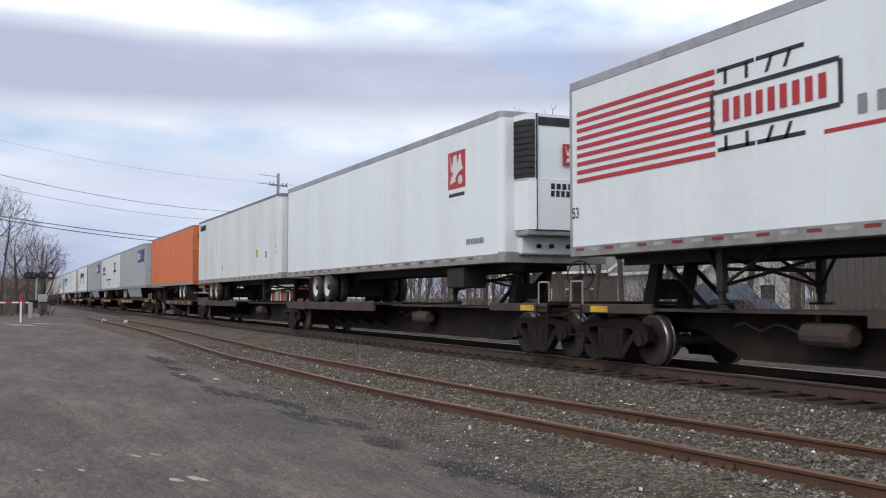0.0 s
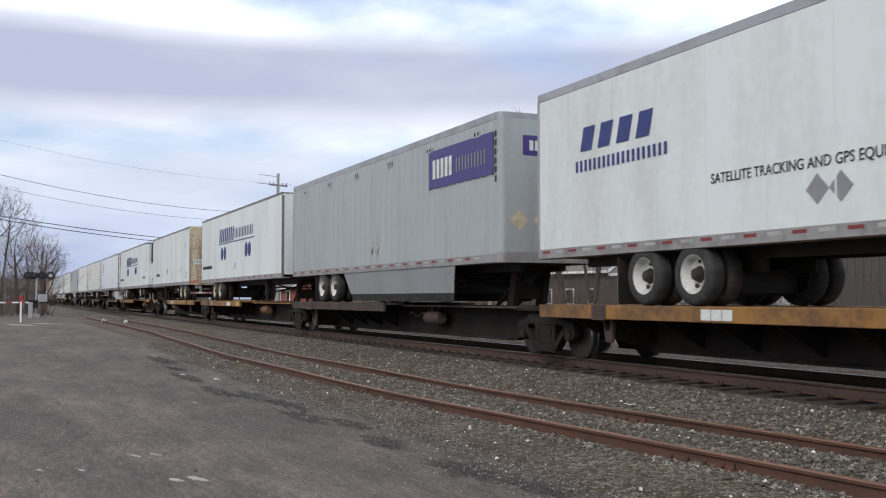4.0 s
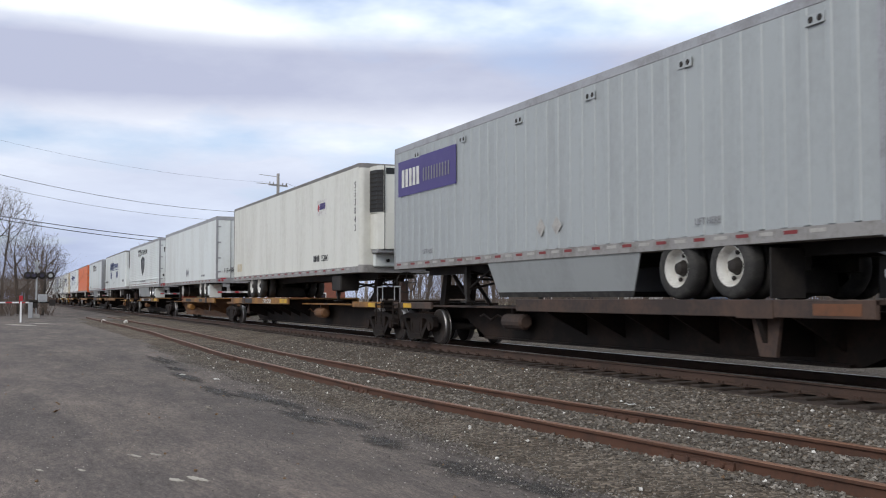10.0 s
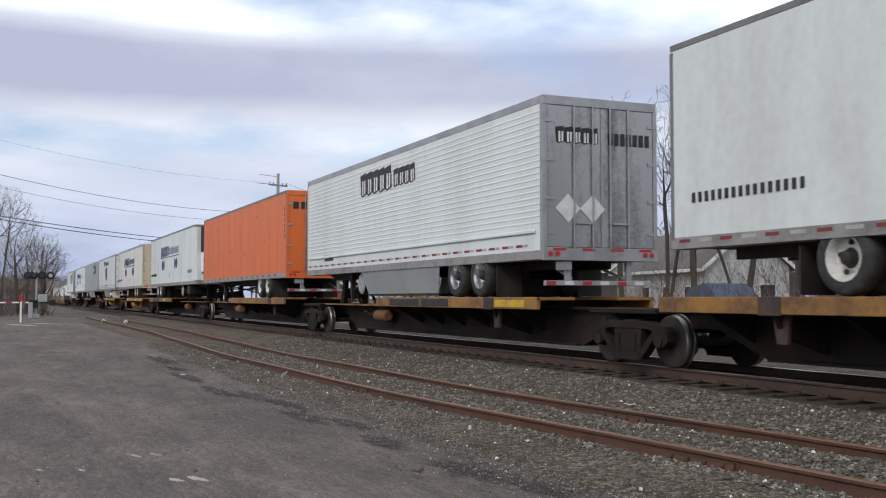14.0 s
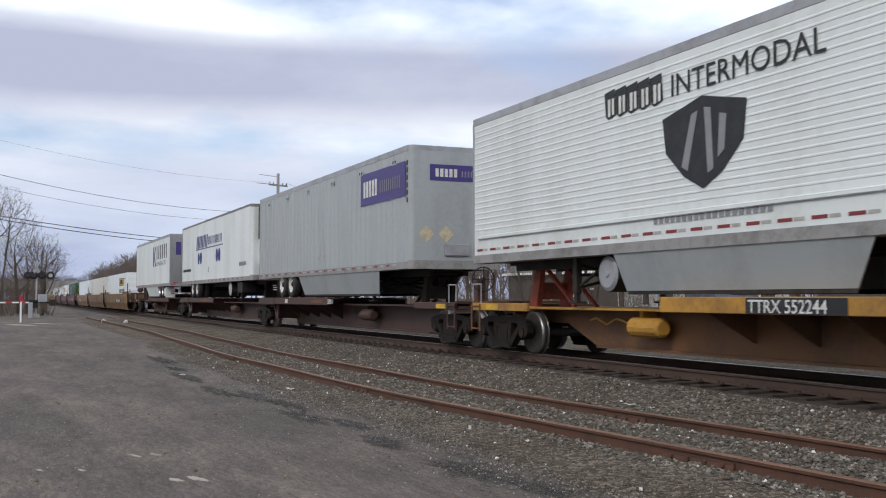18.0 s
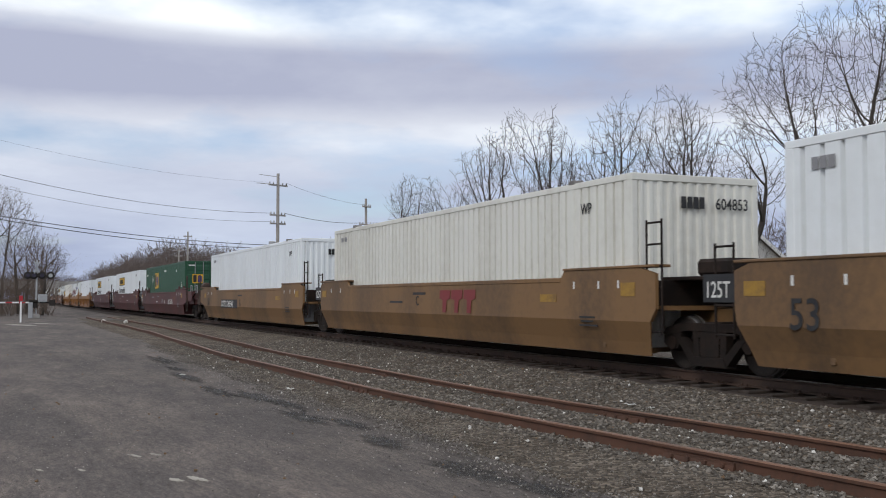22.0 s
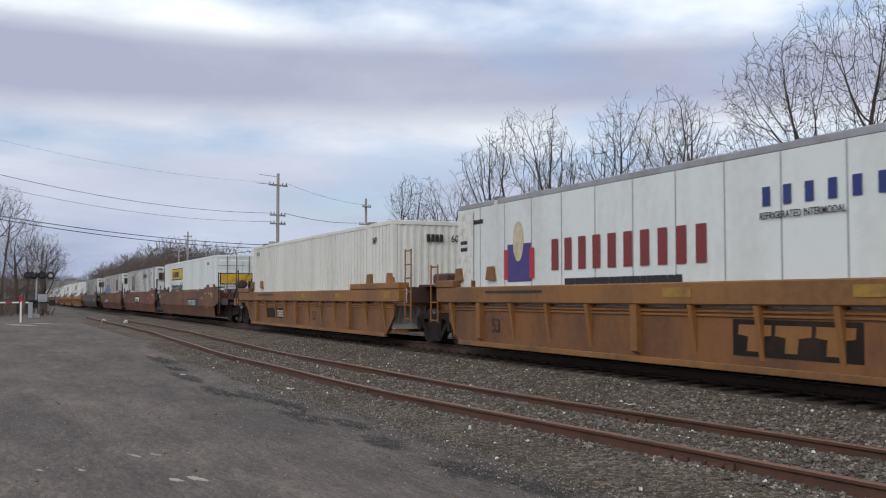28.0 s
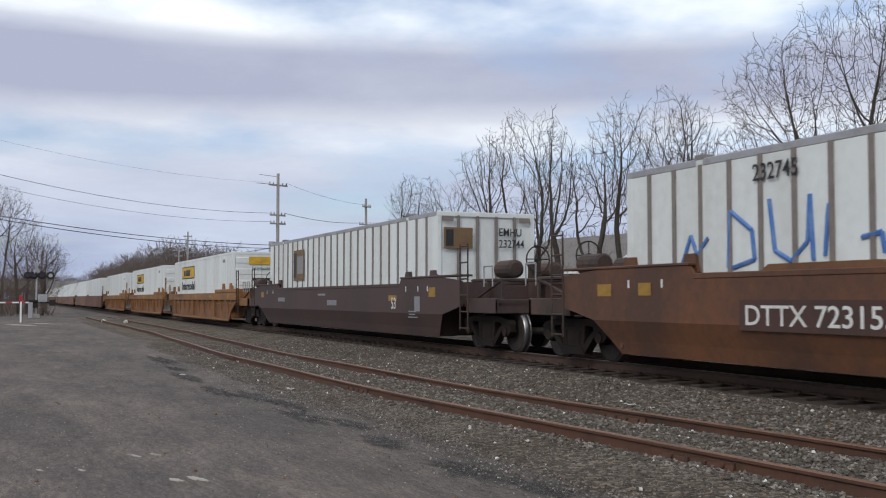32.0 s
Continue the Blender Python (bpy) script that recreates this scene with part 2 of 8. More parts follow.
def prism(bm, outline, a0, a1, axis="y"):
    """An outline in the plane across axis, pulled from a0 to a1 along it. For y the outline is (x, z), for x (y, z), for z (x, y)."""
    put = {"y": lambda p, a: (p[0], a, p[1]), "x": lambda p, a: (a, p[0], p[1]), "z": lambda p, a: (p[0], p[1], a)}[axis]
    lo = [bm.verts.new(put(p, a0)) for p in outline]
    hi = [bm.verts.new(put(p, a1)) for p in outline]
    n = len(outline)
    fs = [bm.faces.new(lo[::-1]), bm.faces.new(hi)]
    fs += [bm.faces.new((lo[i], lo[(i + 1) % n], hi[(i + 1) % n], hi[i])) for i in range(n)]
    bmesh.ops.recalc_face_normals(bm, faces=fs)


def tube(bm, p0, p1, r0, r1=None, sides=8, caps=True):
    p0, p1 = Vector(p0), Vector(p1)
    d = p1 - p0
    m = Matrix.Translation((p0 + p1) / 2) @ d.to_track_quat("Z", "Y").to_matrix().to_4x4()
    bmesh.ops.create_cone(bm, cap_ends=caps, segments=sides, radius1=r0, radius2=r0 if r1 is None else r1, depth=d.length, matrix=m)


def lathe(bm, profile, centre=(0, 0, 0), sides=24, axis="y", caps=True):
    """Turn a profile of (along, radius) about the axis."""
    rings = []
    for a, r in profile:
        ring = []
        for i in range(sides):
            w = 2 * math.pi * i / sides
            c, s = r * math.cos(w), r * math.sin(w)
            p = {"y": (c, a, s), "x": (a, c, s), "z": (c, s, a)}[axis]
            ring.append(bm.verts.new(Vector(p) + Vector(centre)))
        rings.append(ring)
    fs = []
    for A, B in zip(rings, rings[1:]):
        fs += [bm.faces.new((A[i], A[(i + 1) % sides], B[(i + 1) % sides], B[i])) for i in range(sides)]
    if caps:
        fs += [bm.faces.new(rings[0][::-1]), bm.faces.new(rings[-1])]
    bmesh.ops.recalc_face_normals(bm, faces=fs)


def mesh_of(name, bm, material, smooth=False):
    me = bpy.data.meshes.new(name)
    bm.to_mesh(me)
    bm.free()
    for m in material if isinstance(material, (list, tuple)) else [material]:
        me.materials.append(M[m] if isinstance(m, str) else m)
    if smooth:
        me.shade_smooth()
    return me


SHARED = {}


def shared(key, fill, material, smooth=False):
    """One mesh for all alike pieces."""
    key = (key, material)
    if key not in SHARED:
        bm = bmesh.new()
        fill(bm)
        SHARED[key] = mesh_of(key[0] if isinstance(key[0], str) else key[0][0], bm, material, smooth)
    return SHARED[key]


def hang(name, me, parent, at=(0, 0, 0), rot=None, label=""):
    """A part from a ready mesh."""
    ob = new(name, me)
    ob.parent = parent
    ob.location = at
    if rot:
        ob.rotation_euler = [radians(a) for a in rot]
    return tagged(ob, label)


def part(name, bm, material, parent, label="", smooth=False):
    return hang(name, mesh_of(name, bm, material, smooth), parent, label=label)


def one(fill):
    bm = bmesh.new()
    fill(bm)
    return bm


def thing(name, bm, material, label, category, group="", kind="", smooth=False, at=None):
    ob = new(name, mesh_of(name, bm, material, smooth))
    if at:
        ob.location = at
    return tagged(ob, label, category, group, kind)


def base(name, label, category, group="", at=(0, 0, 0), kind=""):
    ob = new(name)
    ob.location = at
    ob.empty_display_size = 0.3
    return tagged(ob, label, category, group, kind)


FONT_CACHE = {}


def words(text, height, material, bold=0.0, squeeze=1.0):
    """A thin mesh of upright letters facing -y; origin at its lower left corner."""
    key = (text, height, material, bold, squeeze)
    if key not in FONT_CACHE:
        cu = bpy.data.curves.new("lettering", "FONT")
        cu.body, cu.size, cu.extrude, cu.offset, cu.resolution_u = text, height / 0.73, 0.002, bold * height, 3
        tmp = bpy.data.objects.new("lettering", cu)
        me = bpy.data.meshes.new_from_object(tmp)
        me.transform(Matrix.Rotation(radians(90), 4, "X") @ Matrix.Diagonal((squeeze, 1, 1, 1)))
        me.name = "lettering"
        bpy.data.objects.remove(tmp)
        me.materials.clear()
        me.materials.append(M[material])
        FONT_CACHE[key] = me
    return FONT_CACHE[key]


def plate_mesh(w, h, material, slant=0.0, thick=0.004):
    """A thin painted patch facing -y, lower left at the origin, leaning by slant."""
    def fill(bm):
        prism(bm, [(0, 0), (w, 0), (w + slant * h, h), (slant * h, h)], -thick, 0)
    return shared(("marking", round(w, 3), round(h, 3), round(slant, 2)), fill, material)


def disc_mesh(rx, rz, material, thick=0.004):
    def fill(bm):
        prism(bm, [(rx * math.cos(a), rz * math.sin(a)) for a in [2 * math.pi * i / 24 for i in range(24)]], -thick, 0)
    return shared(("disc", round(rx, 3), round(rz, 3)), fill, material)


def emblem_mesh(w, h, material):
    """A slanted block with a waist."""
    def fill(bm):
        prism(bm, [(0.28 * w, 0), (0.62 * w, 0), (0.66 * w, 0.55 * h), (0.98 * w, 0.62 * h), (w, h), (0.05 * w, h), (0.02 * w, 0.62 * h), (0.32 * w, 0.55 * h)], -0.004, 0)
    return shared(("emblem", w, h), fill, material)


def glyphs(parent, x, y, z, widths, h, material, gap=0.12, slant=0.0, name="marking"):
    """Unread lettering as a row of plain bars, one a letter."""
    for w in widths:
        if w > 0:
            hang(name, plate_mesh(w, h, material, slant), parent, (x, y, z))
        x += abs(w) + gap * h
    return x


# ---- ground ----
def ground_materials():
    # worn lot: asphalt crumbling into gravel, with tar patches, leaves and tracks
    m, nt, b = principled("worn_asphalt_lot", 0.9, 0.0, 0.25)
    N, K = nt.nodes.new, nt.links.new
    co = N("ShaderNodeTexCoord")

    def noise_node(scale, detail=6, rough=0.6, distort=0.0, along=1.0):
        """along: below 1 draws the pattern out in the driving direction."""
        n = N("ShaderNodeTexNoise")
        n.inputs["Scale"].default_value, n.inputs["Detail"].default_value = scale, detail
        n.inputs["Roughness"].default_value, n.inputs["Distortion"].default_value = rough, distort
        if along != 1.0:
            mp = N("ShaderNodeMapping")
            mp.inputs["Scale"].default_value = (along, 1, 1)
            K(co.outputs["Object"], mp.inputs["Vector"])
            K(mp.outputs[0], n.inputs["Vector"])
        else:
            K(co.outputs["Object"], n.inputs["Vector"])
        return n.outputs["Fac"]

    def ramp(src, stops):
        r = N("ShaderNodeValToRGB")
        els = r.color_ramp.elements
        while len(els) < len(stops):
            els.new(0.5)
        for e, (p, c) in zip(els, stops):
            e.position, e.color = p, (*c, 1)
        K(src, r.inputs[0])
        return r.outputs[0]

    def blend(a, c, fac, mode="MIX"):
        x = N("ShaderNodeMix")
        x.data_type, x.blend_type = "RGBA", mode
        if isinstance(fac, float):
            x.inputs[0].default_value = fac
        else:
            K(fac, x.inputs[0])
        K(a, x.inputs[6]); K(c, x.inputs[7])
        return x.outputs[2]

    grit = ramp(noise_node(60, 6, 0.8, 0.0, 0.4), [(0.30, (0.050, 0.046, 0.044)), (0.50, (0.128, 0.118, 0.112)), (0.66, (0.21, 0.196, 0.186)), (0.80, (0.36, 0.34, 0.32))])
    tar = ramp(noise_node(42, 6, 0.8, 0.0, 0.4), [(0.3, (0.046, 0.043, 0.043)), (0.6, (0.112, 0.106, 0.105)), (0.8, (0.2, 0.19, 0.185))])
    where = ramp(noise_node(0.6, 9, 0.75, 0.0, 0.3), [(0.42, (0, 0, 0)), (0.58, (1, 1, 1))])
    tint = ramp(noise_node(0.35, 6, 0.65, 0.0, 0.3), [(0.35, (0.69, 0.635, 0.60)), (0.65, (0.98, 0.885, 0.825))])
    mottle = ramp(noise_node(3.2, 8, 0.72, 0.0, 0.25), [(0.32, (0.90, 0.89, 0.88)), (0.5, (1.2, 1.19, 1.17)), (0.68, (1.55, 1.5, 1.45))])
    speck = ramp(noise_node(20, 4, 0.65, 0.0, 0.3), [(0.30, (0.74, 0.73, 0.73)), (0.5, (1.0, 1.0, 1.0)), (0.72, (1.36, 1.33, 1.3))])
    K(blend(blend(blend(blend(grit, tar, where), tint, 1.0, "MULTIPLY"), mottle, 1.0, "MULTIPLY"), speck, 1.0, "MULTIPLY"), b.inputs["Base Color"])
    bp = N("ShaderNodeBump")
    bp.inputs["Strength"].default_value, bp.inputs["Distance"].default_value = 0.5, 0.02
    K(noise_node(60, 5, 0.75), bp.inputs["Height"]); K(bp.outputs[0], b.inputs["Normal"])
    M["lot"] = m

    # crushed stone
    m, nt, b = principled("crushed_stone_ballast", 0.95, 0.0, 0.2)
    N, K = nt.nodes.new, nt.links.new
    co = N("ShaderNodeTexCoord")
    vo = N("ShaderNodeTexVoronoi")
    vo.inputs["Scale"].default_value = 27
    K(co.outputs["Object"], vo.inputs["Vector"])
    hsv = N("ShaderNodeSeparateColor")
    K(vo.outputs["Color"], hsv.inputs[0])
    stone = ramp(hsv.outputs[0], [(0.0, (0.053, 0.045, 0.036)), (0.6, (0.121, 0.103, 0.085)), (1.0, (0.252, 0.222, 0.188))])
    dust = ramp(noise_node(0.8, 5, 0.65), [(0.4, (0.68, 0.61, 0.54)), (0.62, (1.05, 1.0, 0.94))])
    K(blend(stone, dust, 1.0, "MULTIPLY"), b.inputs["Base Color"])
    bp = N("ShaderNodeBump")
    bp.inputs["Strength"].default_value, bp.inputs["Distance"].default_value = 0.9, 0.03
    bp.invert = True
    K(vo.outputs["Distance"], bp.inputs["Height"]); K(bp.outputs[0], b.inputs["Normal"])
    M["ballast"] = m

    M["stone"] = surface("grey_crushed_stone", (0.17, 0.162, 0.15), (0.10, 0.094, 0.086), 0.7, 0.9, scale=6, fine=50, bump=0.2, random_tint=0.3)
    # loose stones vary by island
    nt = M["stone"].node_tree
    bsdf = nt.nodes["Principled BSDF"]
    geo, rr = nt.nodes.new("ShaderNodeNewGeometry"), nt.nodes.new("ShaderNodeValToRGB")
    els = rr.color_ramp.elements
    els[0].color, els[1].color = (0.063, 0.053, 0.043, 1), (0.262, 0.234, 0.20, 1)
    mid = els.new(0.7)
    mid.color = (0.120, 0.105, 0.088, 1)
    nt.links.new(geo.outputs["Random Per Island"], rr.inputs[0])
    nt.links.new(rr.outputs[0], bsdf.inputs["Base Color"])
    M["grass"] = surface("dry_winter_grass", (0.16, 0.13, 0.075), (0.085, 0.08, 0.045), 0.7, 0.95, scale=0.5, fine=12, bump=0.4)
    M["pale_dirt"] = surface("pale_sandy_dirt", (0.36, 0.33, 0.28), (0.2, 0.18, 0.16), 0.7, 0.95, scale=3, fine=40, bump=0.3)
    M["road"] = surface("grey_road_asphalt", (0.085, 0.084, 0.085), (0.055, 0.055, 0.056), 0.6, 0.85, scale=0.6, fine=30, bump=0.1)


ground_materials()


def siding_y(x):
    """Centre line of the siding."""
    u = x + 23.0
    return 5.94 + 0.00118 * u ** 2.3 if u > 0 else 5.94 + 0.74 * (1 - math.exp(-(u / 16) ** 2))


def track_y(x):
    """Centre line of the main track: straight here, bending slowly away far off."""
    u = min(0.0, x + 80.0)
    return TRACK_Y + 0.00005 * u * u


def ground_z(x, y):
    """The lot is flat, dips a little towards the ditch between the tracks, and rises to the ballast of the main track."""
    z = 0.04 + 0.012 * math.sin(x * 0.7) * math.cos(y * 0.9)
    s = siding_y(x)
    if y > s - 1.6:
        z += 0.06 * min(1.0, (y - s + 1.6) / 1.0)
    m = track_y(x)
    d = abs(y - m)
    if d < 3.6:
        z = max(z, 0.30 - max(0.0, (d - 1.5)) * 0.10)
    if y > m + 2.5:
        z = max(z, 0.16)
    return z


def sheet(name, xs, ys, zf, material, label, category, lift=0.0):
    """A patch of the ground on a grid."""
    verts = [(x, y, zf(x, y) + lift) for x in xs for y in ys]
    n = len(ys)
    faces = [(i * n + j, (i + 1) * n + j, (i + 1) * n + j + 1, i * n + j + 1) for i in range(len(xs) - 1) for j in range(n - 1)]
    me = bpy.data.meshes.new(name)
    me.from_pydata(verts, [], faces)
    me.shade_smooth()
    me.materials.append(M[material])
    return tagged(new(name, me), label, category, kind="structure")


def spread(a, b, near, grow=1.15, step=0.25, limit=40):
    """Grid lines from a to b, dense round near."""
    out = [near]
    for sign, end in ((1, b), (-1, a)):
        v, s = near, step
        while (v - end) * sign < 0:
            v += sign * s
            s = min(s * grow, limit)
            out.append(min(v, end) if sign > 0 else max(v, end))
    return sorted(set(round(o, 4) for o in out))


sheet("ground", spread(-2500, 500, -8, 1.06, 0.4, 80), spread(-400, 2500, 5, 1.09, 0.25, 120), lambda x, y: ground_z(x, y) - (0.10 if y > siding_y(x) - 0.9 else 0.0), "lot", "worn grey asphalt lot crumbling into gravel", "ground")


def edge(x, seed=0.0):
    """The ragged line where the lot ends and the gravel begins."""
    return 4.22 + 0.35 * max(0.0, min(1.0, (-25 - x) / 12)) + 0.28 * noise.noise((x * 0.45, seed, 3.0)) + 0.15 * noise.noise((x * 1.9, seed, 7.0))


def strip(name, xs, lo, hi, cols, zf, material, label, category, kind="structure"):
    verts, faces = [], []
    for x in xs:
        a, b = lo(x), hi(x)
        for j in range(cols + 1):
            y = a + (b - a) * j / cols
            verts.append((x, y, zf(x, y, j / cols)))
    n = cols + 1
    faces = [(i * n + j, (i + 1) * n + j, (i + 1) * n + j + 1, i * n + j + 1) for i in range(len(xs) - 1) for j in range(cols)]
    me = bpy.data.meshes.new(name)
    me.from_pydata(verts, [], faces)
    me.shade_smooth()
    me.materials.append(M[material])
    return tagged(new(name, me), label, category, kind=kind)


def gravel_z(x, y, f):
    z = ground_z(x, y) + 0.018 + 0.022 * noise.noise((x * 1.3, y * 1.3, 0.0)) + 0.012 * noise.noise((x * 5, y * 5, 2.0))
    rail_gap = abs(abs(y - siding_y(x)) - 0.7525)
    return z - 0.05 * max(0.0, 1 - f * 16) - 0.035 * math.exp(-(rail_gap / 0.22) ** 2)


XS = spread(-79, 14, -8, 1.03, 0.25, 1.2)
# track ballast: oil stain, with shade from the cars also put into the colour
M["oily"] = surface("oil-stained brown ballast with painted shade", (0.044, 0.029, 0.021), (0.024, 0.018, 0.015), 0.8, 0.9, scale=1.5, fine=22, bump=0.8)
strip("ballast_bed", XS, edge, lambda x: track_y(x) - 1.75 + 0.12 * noise.noise((x * 0.8, 5, 1)), 36, gravel_z, "ballast", "grey crushed-stone ballast under the siding", "ballast")


def track_bed_z(x, y, f):
    """Ballast packed just below the tops of the ties, heaped a little past their ends."""
    d = abs(y - track_y(x))
    crib = 0.245 + 0.02 * noise.noise((x * 2.2, y * 2.2, 3.0))
    return ground_z(x, y) - 0.05 if f < 0.03 else crib if d < 1.4 else crib + 0.03


strip("track_bed", spread(-700, 60, -8, 1.04, 0.5, 20), lambda x: track_y(x) - 1.95, lambda x: track_y(x) + 2.4, 26, track_bed_z, "oily", "main track ballast darkened by oil and painted shade", "ballast")
strip("far_ballast", spread(-700, 60, -8, 1.05, 0.6, 20), lambda x: track_y(x) + 2.3, lambda x: track_y(x) + 7.5, 10, lambda x, y, f: 0.27 - 0.10 * f + 0.02 * noise.noise((x, y, 0)), "ballast", "pale ballast beyond the main track", "ballast")
strip("verge", spread(-700, 300, -8, 1.06, 1.0, 30), lambda x: track_y(x) + 7.0, lambda x: track_y(x) + 120, 24, lambda x, y, f: 0.19 + 0.25 * f + 0.12 * noise.noise((x * .3, y * .3, 0)), "grass", "dry winter grass beyond the tracks", "grass")


# rails
def rail_profile(top, h=0.165):
    """(side offset, z) round a rail: foot, web, head."""
    b = top - h
    return [(-0.07, b), (0.07, b), (0.07, b + 0.016), (0.012, b + 0.035), (0.010, top - 0.045), (0.034, top - 0.034), (0.036, top - 0.008), (0.026, top), (-0.026, top), (-0.036, top - 0.008), (-0.034, top - 0.034), (-0.010, top - 0.045), (-0.012, b + 0.035), (-0.07, b + 0.016)]


def rail(parent, name, yf, top, side, xs, materials, dip=0.0):
    prof = rail_profile(top)
    verts, faces, n = [], [], len(prof)
    for x in xs:
        y = yf(x) + side * 0.7525
        sag = dip * math.sin(x * 0.55) * 0.01
        verts += [(x, y + u, z + sag) for u, z in prof]
    for i in range(len(xs) - 1):
        faces += [(i * n + j, i * n + (j + 1) % n, (i + 1) * n + (j + 1) % n, (i + 1) * n + j) for j in range(n)]
    me = bpy.data.meshes.new(name)
    me.from_pydata(verts, [], faces)
    for m in materials:
        me.materials.append(M[m])
    for k, p in enumerate(me.polygons):
        if k % n in (6, 7, 8):
            p.material_index = len(materials) - 1
    return hang(name, me, parent)


M["rail_worn"] = surface("dull worn rail head", (0.185, 0.092, 0.054), (0.09, 0.055, 0.04), 0.7, 0.55, 0.3, scale=2, fine=30, bump=0.1)
siding = base("siding_track", "rusty disused siding rails sunk in ballast", "railway track", kind="structure")
main = base("main_track", "polished-topped main line rails on dark ballast", "railway track", kind="structure")
SX = [-79 + i * 1.0 for i in range(92)]
MX = [-900, -700, -500, -350, -260, -200, -160, -130, -110, -95, -85, *[-80 + i * 5 for i in range(28)]]
for s in (-1, 1):
    rail(siding, "rail", siding_y, SIDING, s, SX, ("rail_rust", "rail_worn"), 1.0)
    rail(main, "rail", track_y, RAIL, s, MX, ("rail_brown", "rail_top"))
for x, s in ((-10.7, 1), (-7.6, -1), (-15.6, -1), (-18.5, 1), (-24.9, -1), (-30.5, 1), (-3.0, 1)):
    y = siding_y(x) + s * 0.7525
    def bar(bm):
        for u in (-1, 1):
            prism(bm, [(u * 0.012, -0.125), (u * 0.05, -0.13), (u * 0.034, -0.075), (u * 0.036, -0.05), (u * 0.014, -0.05)], -0.45, 0.45, "x")
            for k in range(4):
                tube(bm, (-0.33 + k * 0.22, u * 0.03, -0.085), (-0.33 + k * 0.22, u * 0.062, -0.085), 0.022, sides=6)
    hang("joint_bar", shared("joint_bar", bar, "rail_rust"), siding, (x, y, SIDING), rot=(0, 0, math.degrees(math.atan2(siding_y(x + .5) - siding_y(x - .5), 1.0))))


def fill_tie(bm):
    box(bm, -0.115, 0.115, -1.3, 1.3, -0.16, 0.0, 0.012)


for i in range(62):
    x = -33 + i * 0.56
    hang("tie", shared("tie", fill_tie, "tie"), siding, (x + random.uniform(-.06, .06), siding_y(x) + random.uniform(-.08, .08), SIDING - 0.165 + random.uniform(-0.03, 0.012)), rot=(random.uniform(-1, 1), 0, random.uniform(-2.5, 2.5) - 90 + 90))
for i in range(110):
    x = -48 + i * 0.53
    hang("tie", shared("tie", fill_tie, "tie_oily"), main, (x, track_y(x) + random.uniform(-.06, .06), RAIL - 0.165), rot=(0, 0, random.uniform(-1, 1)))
for i in range(90):
    x = -40 + i * 0.53
    for s in (-1, 1):
        hang("tie_plate", shared("tie_plate", lambda bm: (box(bm, -0.09, 0.09, -0.17, 0.17, -0.002, 0.014), [tube(bm, (a, b, 0), (a, b, 0.05), 0.016, sides=5) for a, b in ((-.05, -.1), (.05, .1), (.05, -.1))]), "rail_brown"), main, (x, track_y(x) + s * 0.7525, RAIL - 0.165)) if s < 0 else None


# loose stones
def stones(name, count, place, size, material, label):
    """Many small broken stones in one mesh."""
    rng = random.Random(5 + count)
    verts, faces = [], []
    shape = [(1, 0, 0), (-1, 0, 0), (0, 1, 0), (0, -1, 0), (0, 0, 1), (0, 0, -1)]
    tri = [(0, 2, 4), (2, 1, 4), (1, 3, 4), (3, 0, 4), (2, 0, 5), (1, 2, 5), (3, 1, 5), (0, 3, 5)]
    for _ in range(count):
        x, y, z = place(rng)
        s = rng.uniform(*size)
        r = Euler((rng.uniform(0, 6), rng.uniform(0, 6), rng.uniform(0, 6))).to_matrix()
        k = len(verts)
        for v in shape:
            p = r @ Vector(v)
            q = rng.uniform(0.6, 1.15) * s
            verts.append((x + p.x * q, y + p.y * q * rng.uniform(0.7, 1.1), z + p.z * q * 0.75 + s * 0.2))
        faces += [(a + k, b + k, c + k) for a, b, c in tri]
    me = bpy.data.meshes.new(name)
    me.from_pydata(verts, [], faces)
    me.materials.append(M[material])
    return tagged(new(name, me), label, "gravel", kind="stuff")


def on_ballast(rng):
    x = -2.0 - 30 * rng.random() ** 1.7
    a, b = siding_y(x) - 1.15, track_y(x) - 1.8
    y = a + (b - a) * rng.random()
    return x, y, gravel_z(x, y, 1.0)


def on_edge(rng):
    x = -1.0 - 26 * rng.random() ** 1.5
    y = edge(x) + 0.4 - abs(rng.gauss(0, 0.5))
    return x, y, ground_z(x, y) + 0.003


def on_lot(rng):
    x = -1.0 - 30 * rng.random() ** 1.5
    y = edge(x) - 9 * rng.random()
    return x, y, ground_z(x, y) + 0.002


M["grit_stone"] = surface("mixed grey grit", (0.18, 0.165, 0.15), (0.14, 0.128, 0.118), 0.6, 0.9, scale=30, fine=60, bump=0.0)
gn = M["grit_stone"].node_tree
geo, rr = gn.nodes.new("ShaderNodeNewGeometry"), gn.nodes.new("ShaderNodeValToRGB")
rr.color_ramp.elements[0].color, rr.color_ramp.elements[1].color = (0.105, 0.094, 0.084, 1), (0.40, 0.365, 0.33, 1)
rr.color_ramp.elements.new(0.6).color = (0.15, 0.136, 0.122, 1)
gn.links.new(geo.outputs["Random Per Island"], rr.inputs[0])
gn.links.new(rr.outputs[0], gn.nodes["Principled BSDF"].inputs["Base Color"])


def on_shoulder(rng):
    """Fine gravel between the lot's edge and the siding."""
    x = -2.0 - 32 * rng.random() ** 1.6
    a, b = edge(x) - 0.15, siding_y(x) - 0.95
    y = a + (b - a) * rng.random()
    return x, y, gravel_z(x, y, 1.0)


